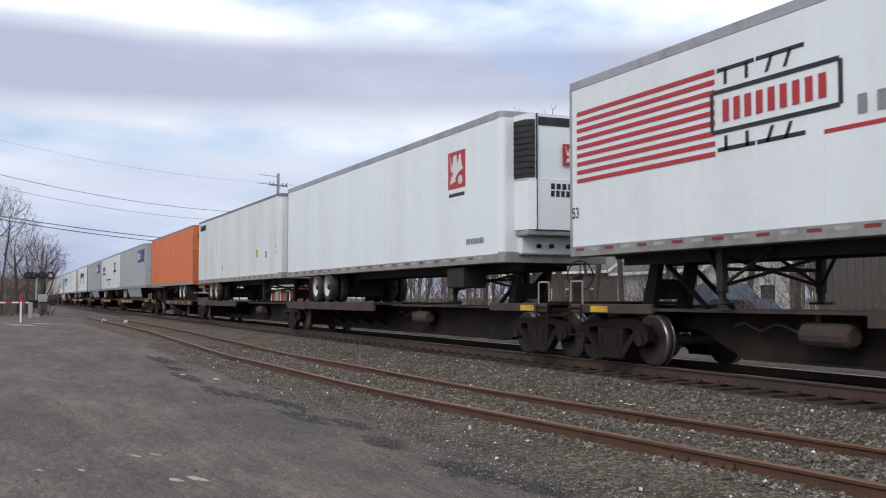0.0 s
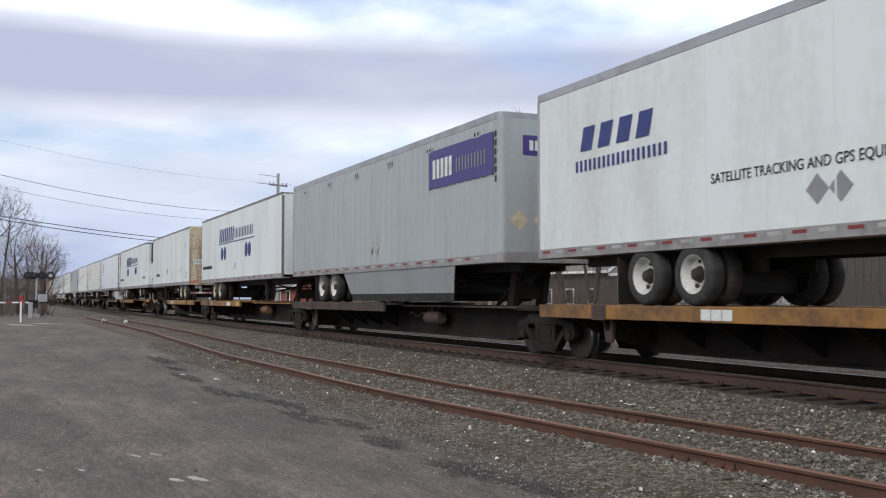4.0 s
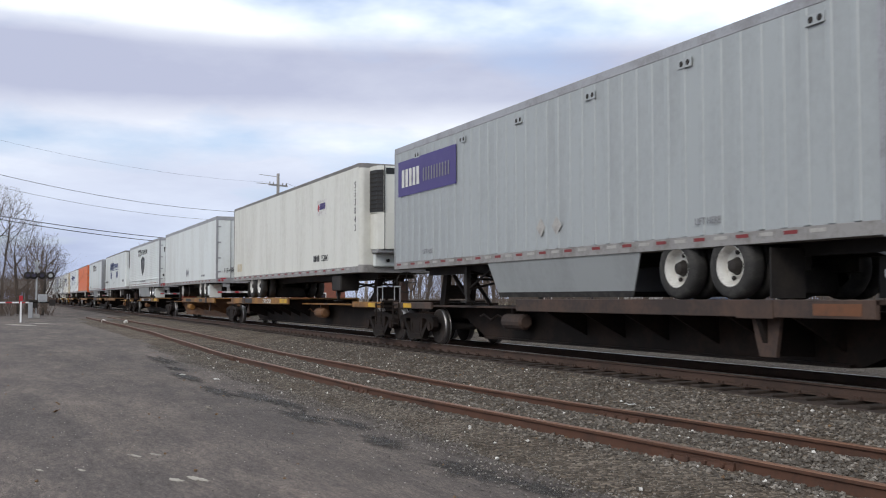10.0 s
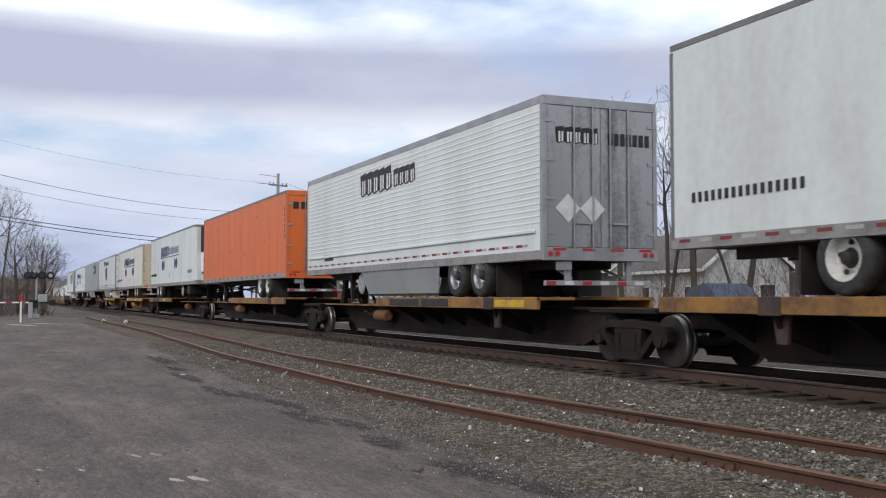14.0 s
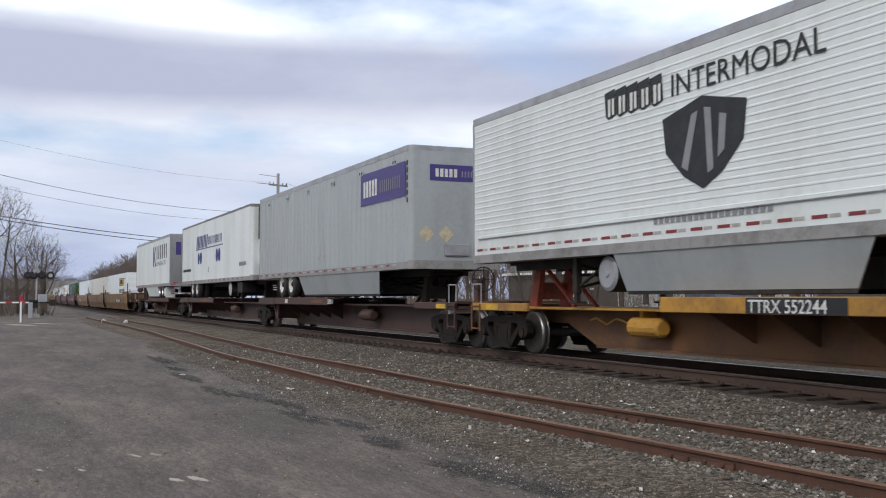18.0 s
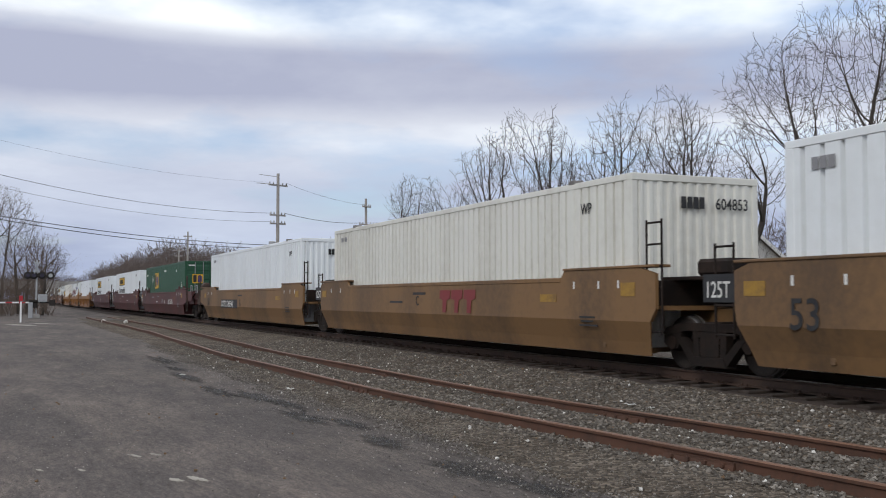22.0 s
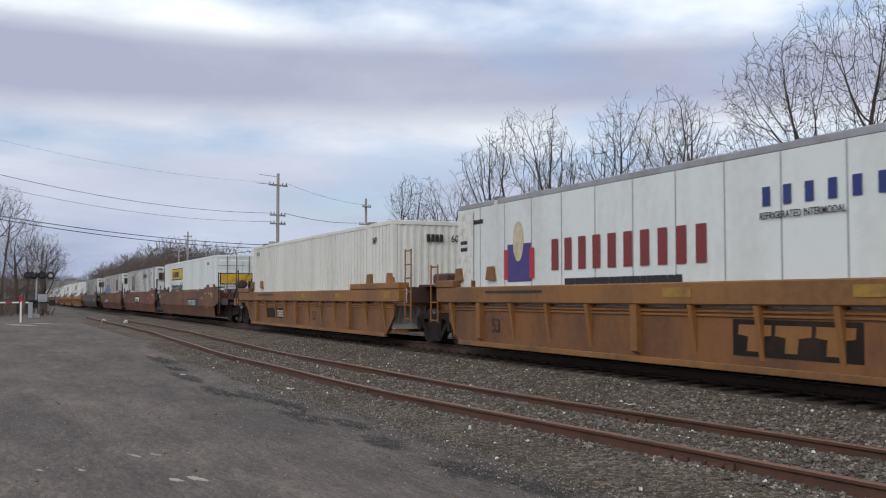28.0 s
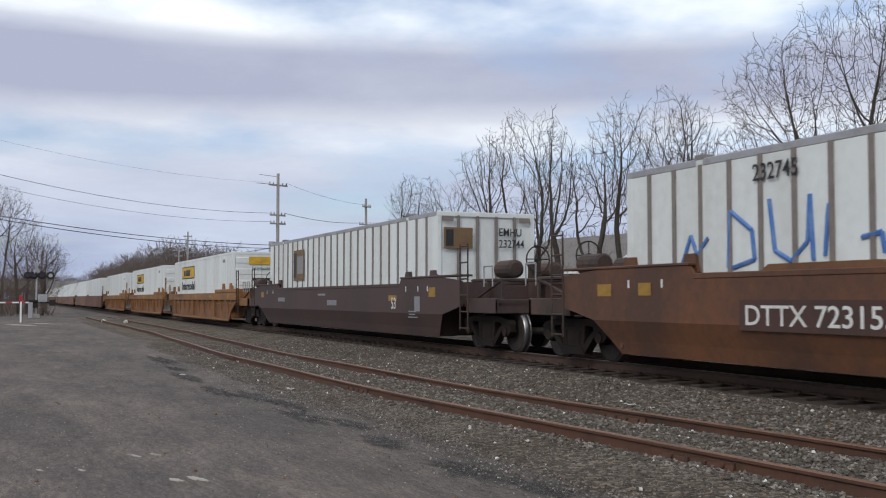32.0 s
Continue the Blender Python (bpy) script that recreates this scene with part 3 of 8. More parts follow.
def in_patches(rng):
    """Grit gathers in loose patches on the lot."""
    while True:
        x, y, z = on_lot(rng)
        if noise.noise((x * 0.5, y * 0.8, 4.0)) + 0.5 * noise.noise((x * 2, y * 2.5, 1.0)) > rng.uniform(-0.5, 0.5):
            return x, y, z


stones("shoulder_gravel", 16000, on_shoulder, (0.007, 0.018), "stone", "fine grey gravel beside the siding")
stones("loose_ballast", 30000, on_ballast, (0.014, 0.038), "stone", "loose grey crushed stones of the ballast")
stones("scattered_gravel", 9000, on_edge, (0.006, 0.017), "grit_stone", "gravel strewn over the edge of the lot")
stones("lot_grit", 9000, in_patches, (0.004, 0.011), "grit_stone", "fine grit on the worn lot")
M["pale_stone"] = surface("pale quartz stone", (0.62, 0.60, 0.56), (0.4, 0.38, 0.35), 0.5, 0.85, scale=9, fine=60, bump=0.2)


def pale(rng):
    x = -2.5 - 26 * rng.random() ** 1.4
    a, b = edge(x), track_y(x) - 2.0
    y = a + (b - a) * rng.random()
    return x, y, gravel_z(x, y, 1.0) + 0.01


stones("pale_stones", 240, pale, (0.012, 0.034), "pale_stone", "scattered pale stones among the ballast")
M["leaf_litter"] = surface("brown dead leaf", (0.19, 0.115, 0.06), (0.1, 0.065, 0.04), 0.6, 0.9, scale=12, fine=60, bump=0.2)
stones("leaf_litter", 420, lambda rng: on_ballast(rng) if rng.random() < 0.6 else on_lot(rng), (0.012, 0.03), "leaf_litter", "dead leaves and twigs on the gravel")


# stains and bare patches on the lot
def patch(name, x, y, rx, ry, turn, material, label, seed, lift=0.006):
    rng = random.Random(seed)
    n, verts = 72, []
    c, s = math.cos(turn), math.sin(turn)
    for ring, f in ((0, 0.5), (1, 1.0)):
        for i in range(n):
            a = 2 * math.pi * i / n
            q = f * (0.72 + 0.40 * noise.noise((math.cos(a) * 2.2 + seed, math.sin(a) * 2.2, seed)) + 0.3 * noise.noise((math.cos(a) * 6 + seed, math.sin(a) * 6, seed)) + rng.uniform(-0.09, 0.09) * ring)
            u, v = q * rx * math.cos(a), q * ry * math.sin(a)
            px, py = x + u * c - v * s, y + u * s + v * c
            verts.append((px, py, ground_z(px, py) + lift * (1.0 if ring == 0 else 0.5)))
    verts.append((x, y, ground_z(x, y) + lift))
    faces = [(i, (i + 1) % n, 2 * n) for i in range(n)] + [(n + i, n + (i + 1) % n, (i + 1) % n, i) for i in range(n)]
    me = bpy.data.meshes.new(name)
    me.from_pydata(verts, [], faces)
    fade = me.attributes.new("fade", "FLOAT", "POINT")
    for i in range(n):
        fade.data[i].value = 0.75
    fade.data[2 * n].value = 1.0
    me.materials.append(M[material])
    return tagged(new(name, me), label, "stain", kind="structure")


M["tar"] = surface("old tar stain", (0.030, 0.026, 0.023), (0.06, 0.053, 0.048), 0.9, 0.85, scale=2.5, fine=45, bump=0.3)
def soak(m):
    """Lets a stain fade out raggedly towards its rim."""
    nt = m.node_tree
    N, K = nt.nodes.new, nt.links.new
    at, nz, co, ad, rg = N("ShaderNodeAttribute"), N("ShaderNodeTexNoise"), N("ShaderNodeTexCoord"), N("ShaderNodeMath"), N("ShaderNodeMapRange")
    at.attribute_name = "fade"
    nz.inputs["Scale"].default_value, nz.inputs["Detail"].default_value, nz.inputs["Roughness"].default_value = 5.0, 7, 0.75
    ad.operation = "ADD"
    rg.inputs["From Min"].default_value, rg.inputs["From Max"].default_value = 0.80, 1.55
    rg.inputs["To Max"].default_value = 0.9
    K(co.outputs["Object"], nz.inputs["Vector"]); K(at.outputs["Fac"], ad.inputs[0]); K(nz.outputs["Fac"], ad.inputs[1])
    K(ad.outputs[0], rg.inputs["Value"]); K(rg.outputs[0], nt.nodes["Principled BSDF"].inputs["Alpha"])


soak(M["tar"])
PALE = ((-8.86, 1.40, 0.15, 0.055), (-8.84, 1.57, 0.22, 0.07), (-10.39, 1.25, 0.16, 0.04), (-10.38, 1.44, 0.14, 0.04), (-9.72, 0.71, 0.10, 0.03), (-9.87, 0.37, 0.10, 0.03), (-63.0, 1.2, 3.2, 0.7), (-66.0, 2.4, 2.6, 0.5))
for i, (x, y, rx, ry) in enumerate(((-26.0, 3.75, 2.6, 0.26), (-22.6, 3.55, 1.4, 0.16), (-20.0, 3.33, 1.9, 0.18), (-17.0, 3.32, 1.6, 0.17), (-16.0, 3.68, 1.5, 0.2), (-14.6, 3.85, 1.2, 0.16), (-12.8, 3.62, 1.3, 0.2), (-11.9, 3.92, 1.0, 0.14), (-10.2, 3.75, 0.9, 0.17), (-8.3, 3.86, 1.0, 0.2), (-7.4, 4.02, 0.8, 0.14), (-6.2, 3.7, 0.7, 0.16))):
    patch("tar_stain", x, y, rx * 1.35, ry * 2.1, 0.03, "tar", "dark oily stain along the lot's edge", i + 1, 0.005 + 0.004 * (i % 3))
for i, (x, y, rx, ry) in enumerate(PALE):
    patch("bare_patch", x, y, rx, ry, 0.3, "pale_dirt", "pale sandy patch in the asphalt", 40 + i, 0.009)


# ---- the train: shared pieces ----
NEAR = -1.295          # the side of a load that faces the camera


def fill_tyre(bm):
    lathe(bm, [(-0.135, 0.30), (-0.135, 0.41), (-0.115, 0.455), (-0.06, 0.477), (0.06, 0.477), (0.115, 0.455), (0.135, 0.41), (0.135, 0.30), (-0.135, 0.30)], sides=28, caps=False)


def fill_rim(bm):
    """Dished steel wheel with hand holes round a hub."""
    lathe(bm, [(-0.125, 0.305), (-0.13, 0.29), (-0.07, 0.268), (0.02, 0.25), (0.045, 0.19), (0.03, 0.15), (0.0, 0.13)], sides=24, caps=False)
    painted = len(bm.faces)
    lathe(bm, [(0.01, 0.125), (-0.06, 0.10), (-0.10, 0.085), (-0.115, 0.05), (-0.115, 0.0001)], sides=16)
    for i in range(5):
        a = 2 * math.pi * i / 5 + 0.4
        tube(bm, (0.20 * math.cos(a), 0.012, 0.20 * math.sin(a)), (0.20 * math.cos(a), 0.05, 0.20 * math.sin(a)), 0.034, sides=8)
    bm.faces.ensure_lookup_table()
    for f in bm.faces[painted:]:
        f.material_index = 1


def fill_wheelset(bm):
    """A railway axle with two flanged wheels, bright on the treads."""
    for side in (-1, 1):
        y = 0.7525 * side
        lathe(bm, [(y - 0.065, 0.37), (y - 0.065, 0.42), (y + 0.065, 0.42), (y + 0.065, 0.37)], sides=32)
        lathe(bm, [(y - 0.05 * side, 0.20), (y - 0.02, 0.36), (y + 0.02, 0.36), (y + 0.05, 0.16)], sides=24)
        lathe(bm, [(y - side * 0.08 - 0.012, 0.40), (y - side * 0.08 - 0.012, 0.447), (y - side * 0.08 + 0.012, 0.447), (y - side * 0.08 + 0.012, 0.40)], sides=32)
        tube(bm, (0, y, 0), (0, y + side * 0.27, 0), 0.085, sides=12)
    tube(bm, (0, -0.75, 0), (0, 0.75, 0), 0.085, sides=12)
    # marks that show the turning: lugs on the wheel plates
    for i in range(3):
        a = 2 * math.pi * i / 3
        for y in (-0.80, 0.80):
            tube(bm, (0.24 * math.cos(a), y - 0.012, 0.24 * math.sin(a)), (0.24 * math.cos(a), y + 0.012, 0.24 * math.sin(a)), 0.03, sides=6)
    bm.normal_update()
    for f in bm.faces:
        c = f.calc_center_median()
        r = math.hypot(c.x, c.z)
        if abs(f.normal.y) < 0.3 and r > 0.4:
            f.material_index = 1


def fill_side_frame(bm):
    """Cast truck side frame, centred on the truck, at y 0."""
    a, b = -0.075, 0.075
    prism(bm, [(-1.12, 0.58), (-1.06, 0.66), (-0.6, 0.74), (0.6, 0.74), (1.06, 0.66), (1.12, 0.58), (1.06, 0.53), (0.56, 0.62), (-0.56, 0.62), (-1.06, 0.53)], a, b)
    for s in (-1, 1):
        prism(bm, [(s * 1.12, 0.58), (s * 0.68, 0.60), (s * 0.70, 0.46), (s * 0.78, 0.34), (s * 0.99, 0.33), (s * 1.12, 0.42)], a + 0.01, b - 0.01)
        prism(bm, [(s * 0.80, 0.50), (s * 0.66, 0.52), (s * 0.26, 0.17), (s * 0.40, 0.11)], a, b)
        prism(bm, [(s * 0.40, 0.63), (s * 0.27, 0.63), (s * 0.24, 0.22), (s * 0.36, 0.17)], a + 0.012, b - 0.012)
    prism(bm, [(-0.42, 0.10), (0.42, 0.10), (0.34, 0.235), (-0.34, 0.235)], a - 0.02, b + 0.02)


def fill_springs(bm):
    """Coil springs between bolster and side frame, as one ridged block."""
    left, right = [], []
    for k in range(7):
        z = 0.24 + k * 0.042
        left += [(-0.24, z), (-0.205, z + 0.021)]
        right += [(0.24, z), (0.205, z + 0.021)]
    prism(bm, left + [(-0.27, 0.53), (-0.27, 0.61), (0.27, 0.61), (0.27, 0.53)] + right[::-1], -0.065, 0.065)


WHEELSETS = []


def truck(car, x, drop=0.0):
    """A four-wheeled truck under a car at x."""
    bolster = hang("truck", shared("truck_bolster", lambda bm: (box(bm, -0.22, 0.22, -1.0, 1.0, 0.52, 0.76, 0.03), tube(bm, (0, 0, 0.7), (0, 0, 0.92), 0.30, sides=14),
                   box(bm, -0.9, 0.9, -0.5, 0.5, 0.34, 0.42, 0.02)), "car_black"), car, (x, 0, 0))
    for s in (-1, 1):
        hang("side_frame", shared("side_frame", fill_side_frame, "car_black"), bolster, (0, s * 0.99, 0))
        hang("spring_pack", shared("spring_pack", fill_springs, "car_black"), bolster, (0, s * 0.99, 0))
        for e in (-1, 1):
            hang("bearing_cap", shared("bearing_cap", lambda bm: lathe(bm, [(-0.10, 0.08), (-0.10, 0.10), (0.02, 0.13), (0.10, 0.13)], sides=14), "car_black"), bolster, (e * 0.89, -0.98, 0.42))
    for e in (-1, 1):
        ws = hang("wheelset", shared("wheelset", fill_wheelset, ("steel_wheel", "tread"), True), bolster, (e * 0.89, 0, 0.42), label="steel wheelset with polished treads")
        WHEELSETS.append((ws, e * 0.89))
    return bolster


def ladder(car, x, y, z0, z1, material, name="ladder"):
    def fill(bm):
        for dx in (-0.2, 0.2):
            tube(bm, (dx, 0, 0), (dx, 0, z1 - z0), 0.02, sides=6)
        n = max(2, int((z1 - z0) / 0.3))
        for i in range(n):
            z = 0.05 + (z1 - z0 - 0.1) * i / max(1, n - 1)
            tube(bm, (-0.2, 0, z), (0.2, 0, z), 0.017, sides=6)
    return hang(name, shared((name, round(z1 - z0, 2)), fill, material), car, (x, y, z0))


def fill_grab(bm):
    tube(bm, (-0.2, 0, 0), (-0.2, 0, 0.42), 0.016, sides=6)
    tube(bm, (0.2, 0, 0), (0.2, 0, 0.42), 0.016, sides=6)
    tube(bm, (-0.2, 0, 0.42), (0.2, 0, 0.42), 0.016, sides=6)


def fill_handwheel(bm):
    n = 18
    for i in range(n):
        a, b = 2 * math.pi * i / n, 2 * math.pi * (i + 1) / n
        tube(bm, (0, 0.28 * math.cos(a), 0.28 * math.sin(a)), (0, 0.28 * math.cos(b), 0.28 * math.sin(b)), 0.016, sides=5, caps=False)
    for i in range(4):
        a = math.pi * i / 2
        tube(bm, (0, 0, 0), (0, 0.27 * math.cos(a), 0.27 * math.sin(a)), 0.012, sides=5)
    tube(bm, (-0.06, 0, 0), (0.03, 0, 0), 0.05, sides=8)


def coupler(car, x, sign):
    hang("coupler", shared(("coupler", sign), lambda bm: (box(bm, 0, sign * 0.75, -0.12, 0.12, 0.56, 0.78, 0.02), box(bm, sign * 0.6, sign * 0.95, -0.2, 0.2, 0.52, 0.84, 0.05)), "car_black"), car, (x, 0, 0))
    def hose(bm):
        pts = [Vector((sign * (0.1 + 0.16 * i), -0.28 - 0.02 * i, 0.62 - 0.30 * math.sin(math.pi * i / 6))) for i in range(7)]
        for p, q in zip(pts, pts[1:]):
            tube(bm, p, q, 0.022, sides=6, caps=False)
    hang("air_hose", shared(("air_hose", sign), hose, "rubber"), car, (x, 0, 0))


# ---- trailers ----
MOVING = []
# the later units carry their wheels on a higher deck
LIFT = dict.fromkeys(("reef", "plain", "shd1", "dotC", "shd2", "org2", "dotD", "dotE", "shd3", "vio4", "dotF", "tall"), 0.14)
LIFT["vio3"] = 0.1


def rounded(length, w, r):
    """Plan outline of a body with a rounded nose at its right end."""
    pts = [(0.0, -w), (0.0, w)]
    for i in range(7):
        a = math.pi / 2 * (1 - i / 6)
        pts.append((length - r + r * math.cos(a), w - r + r * math.sin(a)))
    for i in range(7):
        a = -math.pi / 2 * i / 6
        pts.append((length - r + r * math.cos(a), -w + r + r * math.sin(a)))
    return pts


def trailer(name, at, nose="l", length=16.15, paint="white", rail_paint="trim_grey", style="plain", rims="rim_white", skirt="", tank=False,
            reefer="", doors="", label="", flap="black", round_nose=False, axles=None, tape=True, category="trailer", sill="sill_grey"):
    t = base("semi_trailer", label, category, "trailers on the train")
    lift = LIFT.get(name, 0.0)
    rear = 1 if nose == "l" else -1                          # the way the rear faces
    xr = length if nose == "l" else 0.0                       # rear end
    zb, zt = 1.98, 4.96
    if reefer or round_nose:
        body = one(lambda bm: prism(bm, rounded(length, 1.295, 0.14), zb, zt, "z"))
    else:
        body = one(lambda bm: box(bm, 0, length, -1.295, 1.295, zb, zt, 0.02))
    part("body", body, paint, t)
    lip = 4.92 if rail_paint == "trim_dark" else 4.86
    for s in (-1, 1):
        x1 = length - (0.14 if reefer or round_nose else 0)
        part("top_rail", one(lambda bm: (box(bm, 0, x1, s * 1.255, s * 1.302, lip, 5.02, 0.008), box(bm, 0, x1, s * 0.9, s * 1.255, 4.965, 5.0))), rail_paint, t)
        part("bottom_rail", one(lambda bm: (box(bm, 0, x1, s * 1.235, s * 1.303, 1.86, 2.04, 0.006), box(bm, 0, x1, s * 1.0, s * 1.235, 1.86, 1.9))), sill, t)
        part("corner_post", one(lambda bm: box(bm, -0.004, 0.07, s * 1.22, s * 1.304, 2.0, 4.9)), rail_paint, t)
        if not (reefer or round_nose):
            part("corner_post", one(lambda bm: box(bm, length - 0.07, length + 0.004, s * 1.22, s * 1.304, 2.0, 4.9)), rail_paint, t)
    part("roof", one(lambda bm: prism(bm, [(-1.2, 4.97), (1.2, 4.97), (0.8, 5.01), (-0.8, 5.01)], 0.05, length - 0.3, "x")), "trim_grey", t)
    if reefer or round_nose:
        part("nose_cap", one(lambda bm: prism(bm, rounded(0.56, 1.30, 0.143)[2:], 4.88, 5.01, "z")), rail_paint, t).location = (length - 0.558, 0, 0)
        part("nose_sill", one(lambda bm: prism(bm, rounded(0.56, 1.302, 0.145)[2:], 1.86, 2.08, "z")), sill, t).location = (length - 0.556, 0, 0)
    part("floor", one(lambda bm: box(bm, 0.05, length - 0.3, -1.2, 1.2, 1.88, 1.975)), "black", t)
    part("chassis_beam", one(lambda bm: [box(bm, 0.6, length - 0.5, y - 0.06, y + 0.06, 1.70, 1.88) for y in (-0.5, 0.5)]), "black", t)
    # side skin
    if style == "ribs":
        n = int(length / 0.42)
        for i in range(1, n):
            hang("rib", shared("rib", lambda bm: prism(bm, [(-0.045, -0.022), (0.045, -0.022), (0.07, 0.0), (-0.07, 0.0)], 2.05, 4.85, "z"), paint), t, (i * length / n, NEAR, 0))
        for i in range(6):
            v = hang("vent", shared("vent", lambda bm: prism(bm, [(-.17, -.06), (.17, -.06), (.17, .08), (-.17, .08)], -0.012, 0), paint), t, (1.6 + i * 2.7, NEAR - 0.022, 4.66))
            for dx in (-0.08, 0.08):
                hang("vent_hole", shared("vent_hole", lambda bm: lathe(bm, [(-0.018, 0.03), (-0.011, 0.05)], sides=12), "black"), v, (dx, 0, 0.01))
    elif style == "seams":
        n = int(length / 1.22)
        for i in range(1, n):
            hang("seam", shared("seam", lambda bm: box(bm, -0.014, 0.014, -0.006, 0, 2.05, 4.85), paint), t, (i * length / n, NEAR, 0))
    elif style == "boards":
        for i in range(19):
            hang("ridge", shared(("ridge", length), lambda bm: prism(bm, [(-0.007, -0.014), (-0.007, 0.006), (0, 0.022), (0, -0.022)], 0.09, length - 0.09, "x"), paint), t, (0, NEAR, 2.58 + i * 0.119))
        part("conduit", one(lambda bm: box(bm, 0.3, length - 0.25, NEAR - 0.045, NEAR, 2.37, 2.45, 0.015)), paint, t)
    if tape:
        step = 0.62 if style == "boards" else 0.95
        n = int((length - 0.3) / step)
        for k, (m, dx, w) in enumerate((("tape_red", 0.0, 0.45 * step if style == "boards" else 0.26), ("tape_white", 0.5 * step, 0.3 * step))):
            tape_strip = hang("reflective_tape", shared(("tape", k, length, step), lambda bm: [box(bm, 0.2 + i * step + dx, 0.2 + i * step + dx + w, -0.004, 0, 0, 0.05) for i in range(n)], m), t, (0, -1.303, 1.955) if style != "boards" else (0, NEAR - 0.001, 2.12))
            tagged(tape_strip, kind="stuff")
    # running gear
    axles = axles or ((4.07, 2.82) if nose == "l" else (3.45, 4.72))
    ax = [xr - rear * a if nose == "l" else a for a in axles]
    lo, hi = min(ax) - 0.7, max(ax) + 0.7
    part("slider_frame", one(lambda bm: ([box(bm, lo, hi, y - 0.05, y + 0.05, 1.50, 1.70, 0.01) for y in (-0.48, 0.48)],
                                         [box(bm, x - 0.16, x + 0.16, -0.62, 0.62, 1.15, 1.6, 0.05) for x in ax], tube(bm, (lo + 0.5, -0.8, 1.35), (lo + 0.5, -0.3, 1.35), 0.12, sides=10))), "black", t)
    for x in ax:
        hang("axle", shared("trailer_axle", lambda bm: tube(bm, (0, -1.1, 0), (0, 1.1, 0), 0.075, sides=10), "black"), t, (x, 0, 1.475 + lift))
        for y, outer in ((-1.15, True), (-0.82, False), (0.82, False), (1.15, True)):
            ty = hang("tyre", shared("tyre", fill_tyre, "rubber", True), t, (x, y, 1.475 + lift), label="worn black truck tyre")
            if outer:
                hang("rim", shared(("rim", rims), fill_rim, (rims, "black")), ty, (0, 0, 0), rot=(0, 0, 180) if y > 0 else None)
    # mud flaps
    fx = xr - rear * 2.0 if nose == "l" else min(ax) - 0.75
    for s in (-1, 1):
        part("mud_flap", one(lambda bm: box(bm, fx - 0.012 + (0.25 if flap != "black" else 0), fx + 0.012 + (0.25 if flap != "black" else 0), s * 0.68, s * 1.27, 1.02 + lift, 1.80)), flap, t)
        if flap != "black" and s < 0:
            part("flap_guard", one(lambda bm: box(bm, fx - 0.15, fx + 0.25, -1.28, -1.26, 1.12 + lift, 1.72)), flap, t)
    # landing gear
    lx = 3.78 if nose == "l" else length - 4.0 + (0.4 if not reefer else 0.9)
    for s in (-1, 1):
        leg = part("landing_leg", one(lambda bm: (box(bm, lx - 0.07, lx + 0.07, s * 0.95 - 0.06, s * 0.95 + 0.06, 1.2, 1.9, 0.01), box(bm, lx - 0.045, lx + 0.045, s * 0.95 - 0.04, s * 0.95 + 0.04, 1.05, 1.25))), "black", t)
        part("foot", one(lambda bm: box(bm, lx - 0.16, lx + 0.16, s * 0.95 - 0.11, s * 0.95 + 0.11, 1.02, 1.06, 0.01)), "black", leg)
        part("brace", one(lambda bm: (tube(bm, (lx, s * 0.95, 1.3), (lx - 0.75, s * 0.6, 1.86), 0.03, sides=6), tube(bm, (lx, s * 0.95, 1.3), (lx + 0.75, s * 0.6, 1.86), 0.03, sides=6))), "black", t)
    part("cross_brace", one(lambda bm: (tube(bm, (lx, -0.95, 1.75), (lx, 0.95, 1.3), 0.028, sides=6), tube(bm, (lx, 0.95, 1.75), (lx, -0.95, 1.3), 0.028, sides=6), tube(bm, (lx, -0.95, 1.55), (lx, 0.95, 1.55), 0.028, sides=6))), "black", t)
    if tank:
        tx = 5.1 if tank == "short" else 5.65 if nose == "l" else length - 4.85
        y1 = -0.62 if tank == "short" else 0.75
        tk = part("fuel_tank", one(lambda bm: lathe(bm, [(-1.13, 0.28), (-1.11, 0.315), (y1, 0.315), (y1 + 0.03, 0.26)], (tx, 0, 1.54), 24, "y")), "black", t, "black crosswise fuel tank")
        part("end_cap", one(lambda bm: lathe(bm, [(-1.17, 0.0001), (-1.165, 0.06), (-1.145, 0.07), (-1.15, 0.24), (-1.12, 0.305), (-1.10, 0.305)], (tx, 0, 1.54), 24, "y")), {"black": "tape_white", "short": "trim_grey"}.get(tank, "black"), tk)
        for y in (-0.85, 0.35) if y1 > 0 else (-0.8,):
            part("strap", one(lambda bm: lathe(bm, [(y, 0.322), (y + 0.06, 0.322)], (tx, 0, 1.54), 24, "y")), "trim_dark", tk)
        part("tank_bracket", one(lambda bm: (box(bm, tx - 0.05, tx + 0.05, -0.86, -0.78, 1.8, 1.9), box(bm, tx - 0.38, tx - 0.34, -0.9, -0.74, 1.4, 1.9))), "black", tk)
